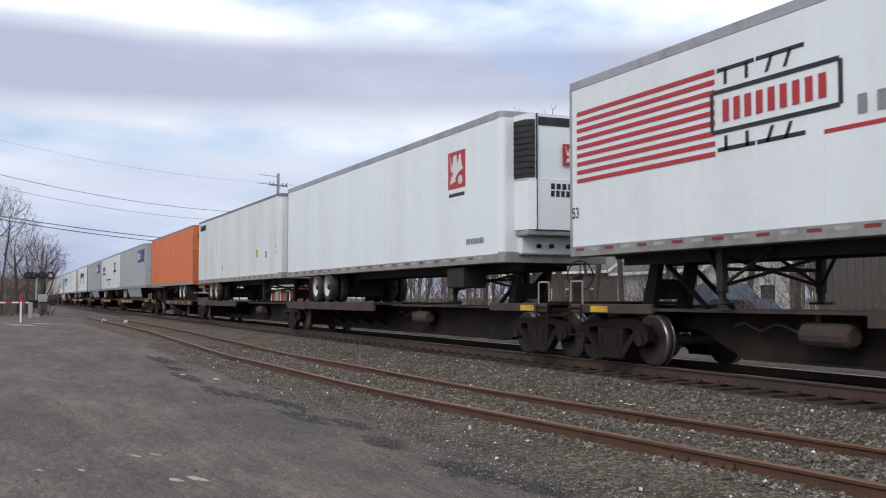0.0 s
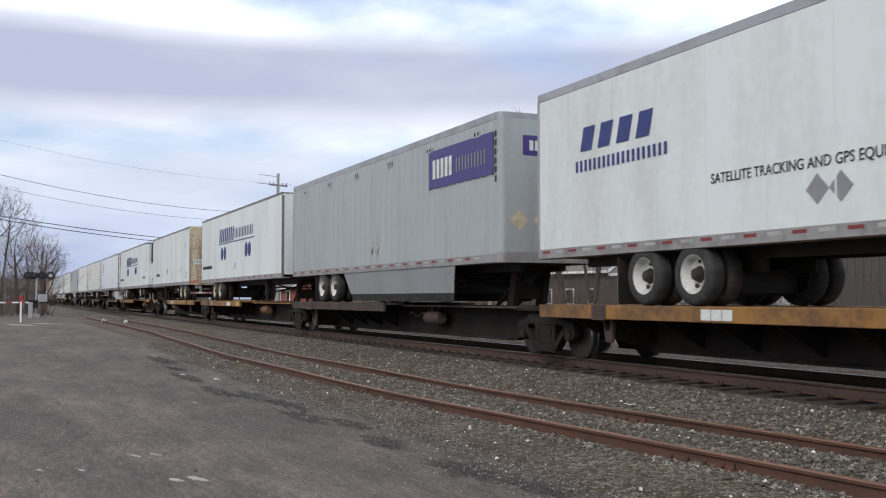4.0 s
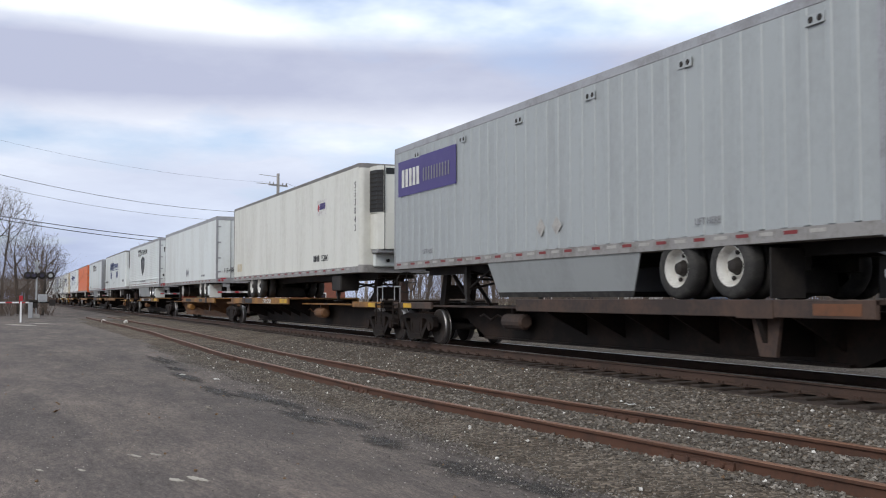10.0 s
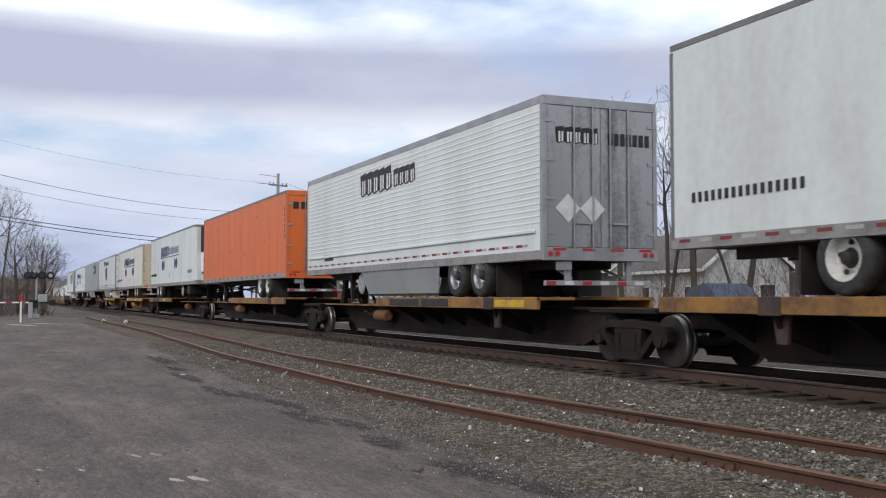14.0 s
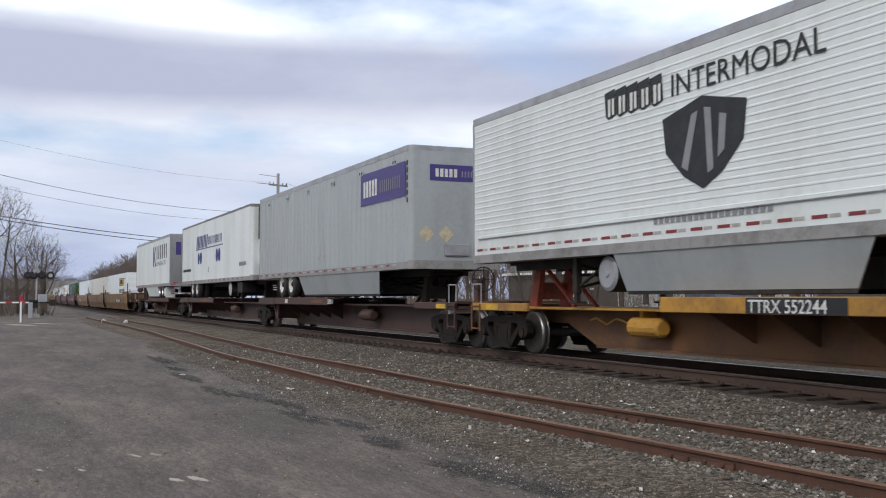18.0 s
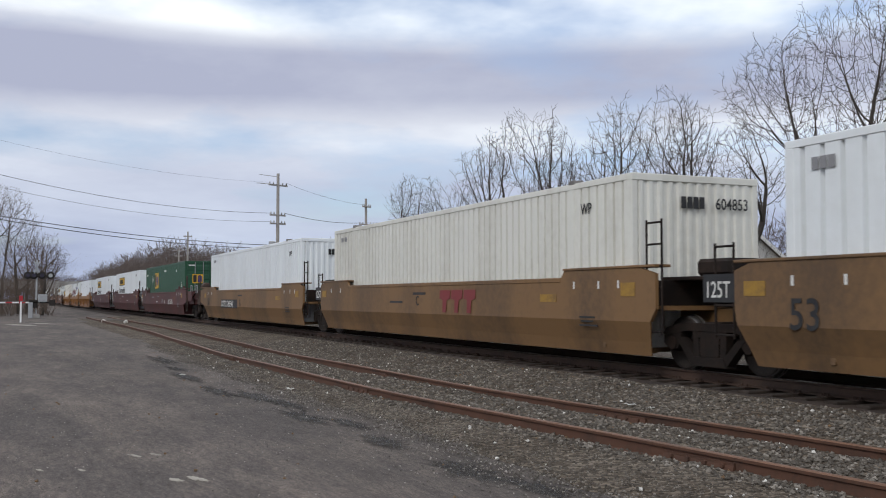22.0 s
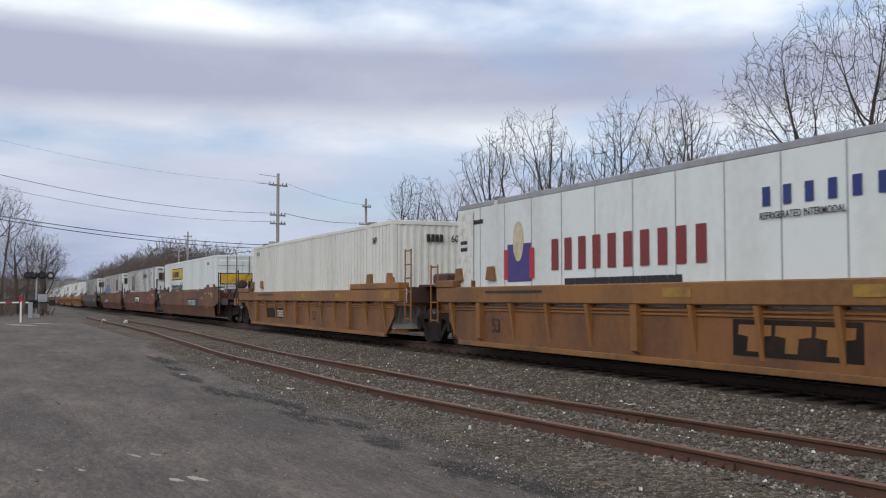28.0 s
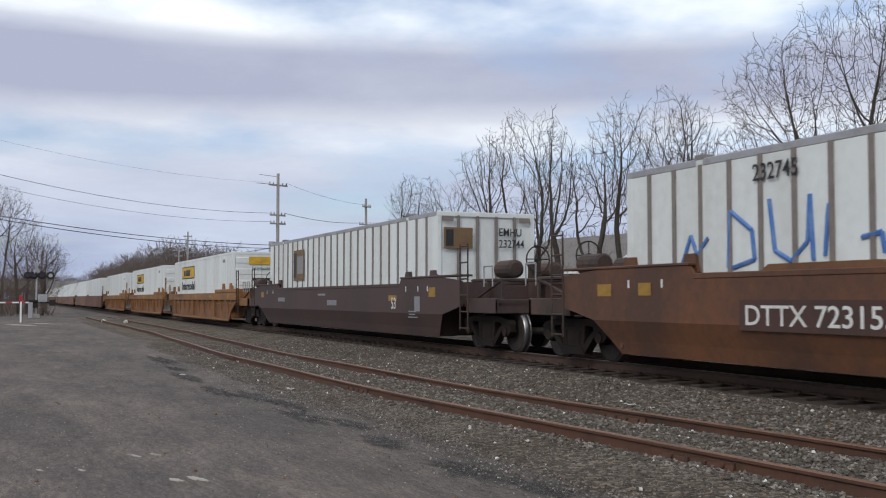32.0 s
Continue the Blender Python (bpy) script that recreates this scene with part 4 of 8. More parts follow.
    if skirt:
        x0, x1 = (5.5, length - 5.0) if nose == "l" else (5.7, length - 2.3)
        def panel(bm, lo, hi, side, slack):
            """A panel from height hi down to lo that leans in under the floor."""
            depth = lambda z: side * (1.285 - 0.30 * (1.88 - z))
            rim = [(x0 + 0.2 * (1.88 - hi), hi), (x0 + 0.2 * (1.88 - lo), lo), (x1 - 0.75 * (1.88 - lo), lo), (x1 - 0.75 * (1.88 - hi), hi)]
            outer = [bm.verts.new((x, depth(z) - side * slack, z)) for x, z in rim]
            inner = [bm.verts.new((x, depth(z) - side * (slack + 0.02), z)) for x, z in rim]
            fs = [bm.faces.new(outer), bm.faces.new(inner[::-1])] + [bm.faces.new((outer[k], inner[k], inner[(k + 1) % 4], outer[(k + 1) % 4])) for k in range(4)]
            bmesh.ops.recalc_face_normals(bm, faces=fs)
        for side in (-1, 1):
            sk = part("side_skirt", one(lambda bm: panel(bm, 1.24, 1.88, side, 0.0)), skirt, t)
            part("skirt_lip", one(lambda bm: panel(bm, 1.04 + lift, 1.25, side, 0.006)), "rubber", sk)
    # upper coupler plate and rear end
    kx = 0.9 if nose == "l" else length - 0.9
    part("kingpin_plate", one(lambda bm: box(bm, kx - 0.6, kx + 0.6, -0.55, 0.55, 1.82, 1.88)), "black", t)
    if nose == "l":
        e = length
        rear_paint = doors or paint
        for s in (-1, 1):
            d = part("door", one(lambda bm: box(bm, e, e + 0.035, min(s * 0.01, s * 1.21), max(s * 0.01, s * 1.21), 2.1, 4.84, 0.008)), rear_paint, t)
            for y in (0.20, 0.62):
                rod = part("lock_rod", one(lambda bm: tube(bm, (e + 0.07, s * y, 2.05), (e + 0.07, s * y, 4.9), 0.017, sides=6)), "trim_dark" if doors == "rust_white" else "trim_grey", d)
            part("handle", one(lambda bm: box(bm, e + 0.06, e + 0.1, min(s * 0.25, s * 0.6), max(s * 0.25, s * 0.6), 2.55, 2.59)), "trim_grey", d)
            for z in (2.35, 3.0, 3.75, 4.5):
                part("hinge", one(lambda bm: box(bm, e + 0.03, e + 0.06, min(s * 1.08, s * 1.27), max(s * 1.08, s * 1.27), z, z + 0.06)), "trim_grey", d)
        part("rear_frame", one(lambda bm: (box(bm, e - 0.05, e + 0.05, -1.3, 1.3, 4.84, 5.02, 0.008), box(bm, e - 0.05, e + 0.06, -1.3, 1.3, 1.84, 2.09, 0.008),
                                           box(bm, e - 0.05, e + 0.05, -1.3, -1.215, 2.09, 4.84), box(bm, e - 0.05, e + 0.05, 1.215, 1.3, 2.09, 4.84))), doors if doors == "rust_white" else paint if rail_paint == "trim_dark" else rail_paint, t)
        for y in (-1.15, -1.0, 1.0, 1.15):
            hang("tail_light", shared("tail_light", lambda bm: lathe(bm, [(0, 0.05), (0.02, 0.05)], sides=10, axis="x"), "red"), t, (e + 0.06, y, 1.97))
        for y in (-0.95, -0.3, 0.35, 1.0):
            hang("reflector", plate_mesh(0.28, 0.05, "red"), t, (e + 0.062, y - 0.14, 2.03), rot=(0, 0, 90))
        part("underride_guard", one(lambda bm: (box(bm, e - 0.14, e - 0.04, -1.2, 1.2, 1.36, 1.46, 0.01), box(bm, e - 0.13, e - 0.05, -0.75, -0.63, 1.4, 1.86), box(bm, e - 0.13, e - 0.05, 0.63, 0.75, 1.4, 1.86),
                                                tube(bm, (e - 0.1, -0.6, 1.5), (e - 1.1, -0.5, 1.8), 0.03, sides=6), tube(bm, (e - 0.1, 0.6, 1.5), (e - 1.1, 0.5, 1.8), 0.03, sides=6))), "trim_grey", t)
        for i in range(6):
            hang("reflector", plate_mesh(0.2, 0.07, "red" if i % 2 == 0 else "paint_white"), t, (e - 0.038, -1.18 + 0.4 * i, 1.375), rot=(0, 0, 90))
        part("licence_plate_holder", one(lambda bm: box(bm, e - 0.05, e + 0.01, -0.98, -0.65, 1.66, 1.82)), "trim_grey", t)
    if reefer:
        e = length
        paints = {"black": ("grille", "white_clean"), "white": ("white_clean", "white_clean"), "blue": ("grille", "sky_blue"), "cream": ("cream", "cream")}[reefer]
        unit = part("cooling_unit", one(lambda bm: prism(bm, [(e, -1.0), (e + 0.42, -0.93), (e + 0.52, -0.75), (e + 0.52, 0.75), (e + 0.42, 0.93), (e, 1.0)], 3.55, 4.9, "z")), paints[0], t)
        part("lower_cowl", one(lambda bm: prism(bm, [(e, -0.98), (e + 0.46, -0.91), (e + 0.56, -0.73), (e + 0.56, 0.73), (e + 0.46, 0.91), (e, 0.98)], 2.52, 3.54, "z")), paints[1], unit)
        part("unit_base", one(lambda bm: box(bm, e, e + 0.5, -0.95, 0.95, 2.40, 2.51, 0.02)), "grille" if reefer in ("black", "blue") else "trim_grey", unit)
        for i in range(9 if reefer != "white" and reefer != "cream" else 0):
            part("louvre", one(lambda bm: box(bm, e + 0.02, e + 0.535, -1.0, 0.72, 3.68 + i * 0.13, 3.71 + i * 0.13)), "black", unit)
        if reefer in ("white", "cream"):
            part("grille", one(lambda bm: prism(bm, [(e + 0.03, -1.012), (e + 0.425, -0.945), (e + 0.522, -0.775), (e + 0.50, -0.76), (e + 0.41, -0.90), (e + 0.03, -0.97)], 3.58, 4.78, "z")), "grille", unit)
            for i in range(9):
                z = 3.66 + i * 0.125
                part("louvre", one(lambda bm: prism(bm, [(e + 0.05, -1.03), (e + 0.43, -0.962), (e + 0.535, -0.785), (e + 0.50, -0.76), (e + 0.41, -0.90), (e + 0.05, -0.97)], z, z + 0.03, "z")), "black", unit)
            part("header", one(lambda bm: box(bm, e + 0.5, e + 0.53, -0.7, 0.7, 4.66, 4.84)), "grille", unit)
        part("seam", one(lambda bm: box(bm, e + 0.50, e + 0.566, -0.755, -0.740, 2.5, 4.9)), "grille", unit)
        part("nose_box", one(lambda bm: box(bm, e - 0.02, e + 0.14, -0.9, 0.9, 2.02, 2.4, 0.03)), "white", t)
        for i, y in enumerate((-0.5, -0.2, 0.2)):
            part("gladhand", one(lambda bm: tube(bm, (e + 0.13, y, 2.2), (e + 0.2, y, 2.2), 0.05, sides=8)), "black", t)
        part("battery_box", one(lambda bm: box(bm, length - 3.0, length - 2.1, -1.2, -0.6, 1.35, 1.82, 0.03)), "black", t)
    elif nose == "r":
        e = length
        part("nose_box", one(lambda bm: box(bm, e - 0.01, e + 0.05, -0.35, 0.35, 2.2, 2.5, 0.01)), "trim_grey", t)
    MOVING.append((t, at))
    return t


# ---- spine cars ----
def spine_car(left, right, load, nose, length=16.15, paint="car_black", deck_paint="car_black", ends="aa", mark=(), label="", lift=0.0):
    """One unit of a spine car between the truck centres left and right; load: the far end of its trailer. ends: a for a shared truck, c for a coupler."""
    c = base("spine_car", label, "rail car", "spine cars of the train")
    n = right - left
    o = load - left                                           # trailer's far end in the car's space
    ends_l, ends_r = ends
    # centre sill, deep between the trucks
    sill = [(-0.2, 0.62), (-0.2, 0.93), (n + 0.2, 0.93), (n + 0.2, 0.62), (n - 1.5, 0.62), (n - 2.6, 0.20), (2.6, 0.20), (1.5, 0.62)]
    part("centre_sill", one(lambda bm: (prism(bm, sill, -0.33, 0.33), box(bm, 2.7, n - 2.7, -0.44, 0.44, 0.19, 0.235), box(bm, 0.3, n - 0.3, -0.44, 0.44, 0.90, 0.94))), paint, c)
    if nose == "l":
        d0, d1, g, hx = o + 6.9, min(o + 16.0, n - 1.0), o + 13.9, o + 1.35
    else:
        d0, d1, g, hx = max(o - 0.3, 0.3), o + 9.3, o + 2.2, o + length - 1.0
    wide, low = (0.2, 0.36) if deck_paint in ("car_yellow", "car_bright") else (0.34, 0.22)
    for s in (-1, 1):
        p = part("platform", one(lambda bm: (box(bm, d0, d1, min(s * 0.5, s * 1.33), max(s * 0.5, s * 1.33), 0.94, 0.998), box(bm, d0, d1, min(s * 1.26, s * 1.34), max(s * 1.26, s * 1.34), 0.76, 0.998, 0.01))), deck_paint, c)
        p.location.z = lift
        x = d0 + 1.0
        while x < d1 - 0.5:
            part("gusset", one(lambda bm: prism(bm, [(s * 0.33, 0.30), (s * 0.33, 0.94), (s * 1.26, 0.94), (s * 1.26, 0.78)], x - 0.03, x + 0.03, "x")), paint, p)
            x += 1.32
        rusty = "deck_rust" if deck_paint == "car_yellow" else deck_paint
        part("bracket", one(lambda bm: prism(bm, [(g - wide, 0.96), (g + wide, 0.96), (g + 0.6 * wide, low), (g - 0.35 * wide, low)], s * 1.10, s * 1.16)), rusty, p)
        part("bracket_web", one(lambda bm: prism(bm, [(s * 0.33, 0.2), (s * 1.1, 0.24 if wide > 0.3 else 0.45), (s * 1.34, 0.9), (s * 0.33, 0.9)], g - 0.05, g + 0.05, "x")), paint, p)
        part("bracket_pad", one(lambda bm: box(bm, g - 1.1 * wide, g + 1.1 * wide, min(s * 1.30, s * 1.36), max(s * 1.30, s * 1.36), 0.74, 1.0, 0.01)), rusty, p)
    gear = "deck_brown" if deck_paint in ("car_yellow", "car_bright") and paint == "car_black" else deck_paint
    # hitch stand under the trailer's nose
    part("hitch_stand", one(lambda bm: (prism(bm, [(hx - 0.42, 0.94), (hx - 0.10, 0.94), (hx + 0.12, 1.82), (hx - 0.12, 1.82)], -0.42, -0.30), prism(bm, [(hx - 0.42, 0.94), (hx - 0.10, 0.94), (hx + 0.12, 1.82), (hx - 0.12, 1.82)], 0.30, 0.42),
                                        box(bm, hx - 0.35, hx + 0.4, -0.5, 0.5, 1.74, 1.83, 0.02), tube(bm, (hx + 0.1, -0.25, 1.7), (hx + 1.2 * (1 if nose == "l" else -1), -0.25, 0.95), 0.05, sides=6),
                                        tube(bm, (hx + 0.1, 0.25, 1.7), (hx + 1.2 * (1 if nose == "l" else -1), 0.25, 0.95), 0.05, sides=6), box(bm, hx - 0.3, hx - 0.1, -0.3, 0.3, 1.1, 1.45))), "hitch_red" if paint == "deck_brown" else "car_black", c)
    w0, w1 = (hx - 1.2, d0) if nose == "l" else (d1, hx + 1.0)
    part("walkway", one(lambda bm: ([box(bm, max(w0, 0.1), min(w1, n - 0.1), min(s * 0.4, s * 0.8), max(s * 0.4, s * 0.8), 0.90, 0.945) for s in (-1, 1)])), deck_paint, c)
    # air reservoir and pipes by the sill
    rx = (d0 - 1.8) if nose == "l" else (d1 + 1.4)
    part("air_reservoir", one(lambda bm: (lathe(bm, [(rx, 0.12), (rx + 0.05, 0.17), (rx + 0.85, 0.17), (rx + 0.9, 0.12)], (0, -0.62, 0.62), 14, "x"), box(bm, rx + 0.2, rx + 0.3, -0.62, -0.3, 0.74, 0.9))), gear, c)
    def pipes(bm):
        pts = [Vector((rx - 1.6 + 0.28 * i, -0.50 - 0.04 * math.sin(i * 1.7), 0.70 + 0.07 * math.sin(i * 2.3))) for i in range(9)]
        for p, q in zip(pts, pts[1:]):
            tube(bm, p, q, 0.02, sides=5, caps=False)
    part("brake_pipe", one(pipes), gear, c)
    # ends
    truck(c, n)
    if ends_l == "c":
        truck(c, 0.0)
    for end, x, s in ((ends_l, 0.0, -1), (ends_r, n, 1)):
        if end == "c":
            e = x + s * 0.95
            part("end_sill", one(lambda bm: (box(bm, min(e, e - s * 0.9), max(e, e - s * 0.9), -1.3, 1.3, 0.93, 1.0, 0.01), box(bm, min(e, e - s * 0.08), max(e, e - s * 0.08), -1.32, 1.32, 0.86, 1.06, 0.01),
                                             box(bm, min(x, e), max(x, e), -0.3, 0.3, 0.5, 0.93))), paint, c)
            coupler(c, e, s)
            ladder(c, e - s * 0.25, -1.34, 0.42, 1.0, paint, "step")
            hang("grab_iron", shared("grab_iron", fill_grab, "trim_grey"), c, (e - s * 0.25, -1.3, 1.0))
            hang("placard", plate_mesh(0.55, 0.11, "yellow"), c, (x - 0.2, -1.325, 0.88))
            part("side_sill", one(lambda bm: box(bm, min(x - s * 1.6, e), max(x - s * 1.6, e), -1.32, -1.26, 0.86, 1.02, 0.01)), deck_paint, c)
            if s > 0:
                part("brake_stand", one(lambda bm: (box(bm, e - 0.32, e - 0.16, -0.72, -0.5, 1.0, 1.55, 0.02),)), "car_brown", c)
                hang("brake_wheel", shared("brake_wheel", fill_handwheel, "black"), c, (e - 0.08, -0.6, 1.55))
        elif end == "a" and s > 0:
            part("connector", one(lambda bm: (box(bm, x - 1.3, x + 0.7, -1.0, 1.0, 0.86, 0.94, 0.01), box(bm, x - 1.2, x + 0.5, -0.35, 0.35, 0.6, 0.9))), paint, c)
    for kind, *v in mark:
        if kind == "bar":
            x, w, h, m = v
            hang("marking", plate_mesh(w, h, m), c, (o + x, -1.345, 0.875 + lift - h / 2))
        elif kind == "text":
            x, text, h, m = v
            hang("lettering", words(text, h, m, 0.01), c, (o + x, -1.352, 0.875 + lift - h / 2))
        elif kind == "glyph":
            x, widths, h, m = v
            glyphs(c, o + x, -1.352, 0.875 + lift - h / 2, widths, h, m)
    MOVING.append((c, left))
    return c


# ---- well cars and containers ----
def well_car(left, right, load, paint="well_tan", ribbed=False, ends="aa", marks=(), label=""):
    c = base("well_car", label, "rail car", "well cars of the train")
    n, o = right - left, load - left
    length = 16.15
    e0, e1 = o - (1.75 if ends[0] == "c" else 0.8), o + length + (1.75 if ends[1] == "c" else 0.9)
    for s in (-1, 1):
        out = s * 1.49
        if not ribbed:
            square = paint == "well_tan"
            reach = 1.5 if square and ends[1] == "c" else 0.75
            top = [(e0, 0.95), (o - 0.75, 0.75), (o + length + reach, 0.75), (e1, 0.95), (e1, 1.50), (o + length + 0.4, 1.62), (o + 14.3, 1.62), (o + 14.15, 1.47), (o + 2.0, 1.47), (o + 1.85, 1.62), (o - 0.4, 1.62), (e0, 1.50)]
            side = part("side", one(lambda bm: prism(bm, top, out - s * 0.06, out)), paint, c)
            lowq = [(o - 0.75, 0.75), (o - (0.55 if square else 0.15), 0.2), (o + length + (reach - 0.22 if square else 0.15), 0.2), (o + length + reach, 0.75)]
            def low(bm):
                vs = [bm.verts.new((x, out if z > 0.5 else out - s * 0.2, z)) for x, z in lowq]
                vi = [bm.verts.new((x, (out if z > 0.5 else out - s * 0.15) - s * 0.03, z)) for x, z in lowq]
                fs = [bm.faces.new(vs), bm.faces.new(vi[::-1])] + [bm.faces.new((vs[i], vi[i], vi[(i + 1) % 4], vs[(i + 1) % 4])) for i in range(4)]
                bmesh.ops.recalc_face_normals(bm, faces=fs)
            part("lower_side", one(low), paint, c)
            part("top_chord", one(lambda bm: box(bm, o + 2.0, o + 14.15, min(out - s * 0.12, out + s * 0.012), max(out - s * 0.12, out + s * 0.012), 1.40, 1.485, 0.012)), paint, c)
            for k in range(4) if paint == "well_rust" else ():
                part("chord_cover", one(lambda bm: prism(bm, [(o + 3.4 + 3.0 * k, 1.48), (o + 5.6 + 3.0 * k, 1.48), (o + 5.45 + 3.0 * k, 1.57), (o + 3.55 + 3.0 * k, 1.57)], out - s * 0.16, out - s * 0.02)), "deck_brown", c)
            for x0, x1 in ((e0, o + 1.9), (o + 14.25, e1)):
                part("end_cap", one(lambda bm: box(bm, x0, x1, min(out - s * 0.3, out + s * 0.02), max(out - s * 0.3, out + s * 0.02), 1.60, 1.645, 0.01)), paint, c)
        else:
            side = part("side", one(lambda bm: prism(bm, [(e0 + 0.5, 0.98), (o - 0.3, 0.62), (o + 0.3, 0.12), (o + length - 0.3, 0.12), (o + length + 0.3, 0.62), (e1 - 0.5, 0.98)], out - s * 0.15, out - s * 0.10)), "well_gold_panel", c)
            part("top_chord", one(lambda bm: (box(bm, e0, e1, min(out - s * 0.2, out), max(out - s * 0.2, out), 1.02, 1.36, 0.02),)), paint, c)
            for x0, x1 in ((e0, o + 0.2), (o + 13.2, e1)):
                part("end_cap", one(lambda bm: box(bm, x0, x1, min(out - s * 0.3, out + s * 0.02), max(out - s * 0.3, out + s * 0.02), 1.36, 1.52, 0.015)), paint, c)
            part("bottom_chord", one(lambda bm: box(bm, o + 0.3, o + length - 0.3, min(out - s * 0.17, out - s * 0.06), max(out - s * 0.17, out - s * 0.06), 0.10, 0.2, 0.01)), paint, c)
            if s < 0:
                for i in range(12):
                    x = o + 0.0 + i * 1.44
                    deep = i in (1, 5, 9)
                    hang("rib", shared(("well_rib", deep), lambda bm: prism(bm, [(0.0, 1.02), (-0.17, 1.02), (-0.06 if not deep else -0.15, 0.28), (0.0, 0.2)], -0.05 if not deep else -0.09, 0.05 if not deep else 0.09, "x"), paint), c, (x, -1.33, 0))
                part("pipe", one(lambda bm: (tube(bm, (o - 0.5, -1.40, 0.93), (o + 16.5, -1.40, 0.93), 0.018, sides=6), tube(bm, (o - 0.5, -1.40, 0.87), (o + 16.5, -1.40, 0.87), 0.018, sides=6))), paint, c)
        for x in (o + 0.15, o + 1.75, o + 14.4, o + 16.0) if paint != "well_tan" else ():
            part("guide", one(lambda bm: prism(bm, [(x - 0.2, 1.5), (x + 0.2, 1.5), (x + 0.12, 1.78), (x - 0.12, 1.78)], out - s * 0.24, out - s * 0.12)), paint, c)
    part("well_floor", one(lambda bm: (box(bm, o - 0.1, o + length + 0.1, -1.3, -0.9, 0.22, 0.30), box(bm, o - 0.1, o + length + 0.1, 0.9, 1.3, 0.22, 0.30), [box(bm, o + x, o + x + 0.3, -1.3, 1.3, 0.22, 0.30) for x in (0.2, 4, 8, 12, 15.6)])), paint, c)
    for x, s in ((e0, -1), (e1, 1)):
        part("end_platform", one(lambda bm: (box(bm, min(x, x - s * 1.6), max(x, x - s * 1.6), -1.36, 1.36, 0.93, 1.0), box(bm, min(x - s * 1.62, x - s * 1.7), max(x - s * 1.62, x - s * 1.7), -1.36, 1.36, 0.3, 1.5),
                                             box(bm, min(x + s * 0.9, x - s * 1.6), max(x + s * 0.9, x - s * 1.6), -0.35, 0.35, 0.6, 0.95))), paint, c)
    for end, x, s, e in ((ends[0], 0.0, -1, e0), (ends[1], n, 1, e1)):
        if end == "c":
            truck(c, x)
            q = x + s * 1.15
            part("end_frame", one(lambda bm: (box(bm, min(e, q), max(e, q), -1.34, 1.34, 0.94, 1.04, 0.01), box(bm, min(q, q - s * 0.1), max(q, q - s * 0.1), -1.36, 1.36, 0.80, 1.1, 0.01), box(bm, min(e, q), max(e, q), -1.36, -1.28, 0.80, 1.12, 0.01),
                                              box(bm, min(e, q), max(e, q), 1.28, 1.36, 0.80, 1.12, 0.01))), {"well_gold": "well_gold", "well_tan": "deck_rust", "well_rust": "deck_rust"}.get(paint, paint), c)
            if s > 0 and paint == "well_maroon":
                part("end_side", one(lambda bm: prism(bm, [(e - 0.02, 0.95), (q, 0.98), (q, 1.46), (e - 0.02, 1.50)], -1.485, -1.44)), paint, c)
            coupler(c, q, s)
            for yy in (-1.50,):
                ladder(c, e + s * 0.2, yy, 0.42, 2.3, "deck_rust")
                hang("grab_iron", shared("grab_iron", fill_grab, "trim_grey"), c, (q - s * 0.25, yy + 0.05, 1.36))
            part("brake_cylinder", one(lambda bm: (lathe(bm, [(e + s * 0.1, 0.16), (e + s * 0.14, 0.2), (e + s * 0.8, 0.2), (e + s * 0.84, 0.14)], (0, -0.55, 1.75), 14, "x"), box(bm, min(e, e + s * 0.9), max(e, e + s * 0.9), -0.75, 0.6, 1.42, 1.52), box(bm, e - 0.05, e + 0.05, -0.8, -0.7, 1.0, 1.5), box(bm, e - 0.05, e + 0.05, 0.5, 0.6, 1.0, 1.5))), "deck_rust", c)
            part("brake_stand", one(lambda bm: box(bm, q - s * 0.5 - 0.08, q - s * 0.5 + 0.08, -0.35, -0.1, 1.0, 1.9, 0.02)), "deck_rust", c)
            part("air_tank", one(lambda bm: lathe(bm, [(e + s * 0.05, 0.14), (e + s * 0.1, 0.19), (e + s * 0.95, 0.19), (e + s * 1.0, 0.12)], (0, 0.35, 1.72), 14, "x")), "deck_rust", c)
            part("end_truss", one(lambda bm: (tube(bm, (e, -1.2, 1.05), (q - s * 0.1, -1.2, 1.5), 0.035, sides=6), tube(bm, (e, -1.2, 1.5), (q - s * 0.1, -1.2, 1.5), 0.035, sides=6), tube(bm, (q - s * 0.1, -1.2, 1.05), (q - s * 0.1, -1.2, 1.5), 0.035, sides=6),
                                              tube(bm, (q - s * 0.1, -1.2, 1.5), (q - s * 0.1, 1.2, 1.5), 0.035, sides=6))), "deck_rust", c)
            hang("brake_wheel", shared("brake_wheel", fill_handwheel, "black"), c, (q - s * 0.35, -0.22, 1.95))
        elif s > 0:
            truck(c, x)
            for dx in (-1.1, 1.0):
                ladder(c, x + dx * 0.8, -1.40, 0.55, 2.35 if dx < 0 else 1.9, "car_black" if not ribbed else paint)
            dark = "car_black" if not ribbed else "car_brown"
            deck = part("deck", one(lambda bm: box(bm, x - 1.4, x + 1.4, -0.9, 0.9, 1.40, 1.46, 0.01)), dark, c)
            part("valve_box", one(lambda bm: box(bm, x - 0.5, x + 0.3, -0.9, -0.3, 1.46, 1.72, 0.05)), dark, deck)
            for x0 in (x - 1.2, x + 1.05):
                part("bulkhead", one(lambda bm: box(bm, x0, x0 + 0.15, -1.3, 1.3, 1.0, 1.4, 0.01)), dark, deck)
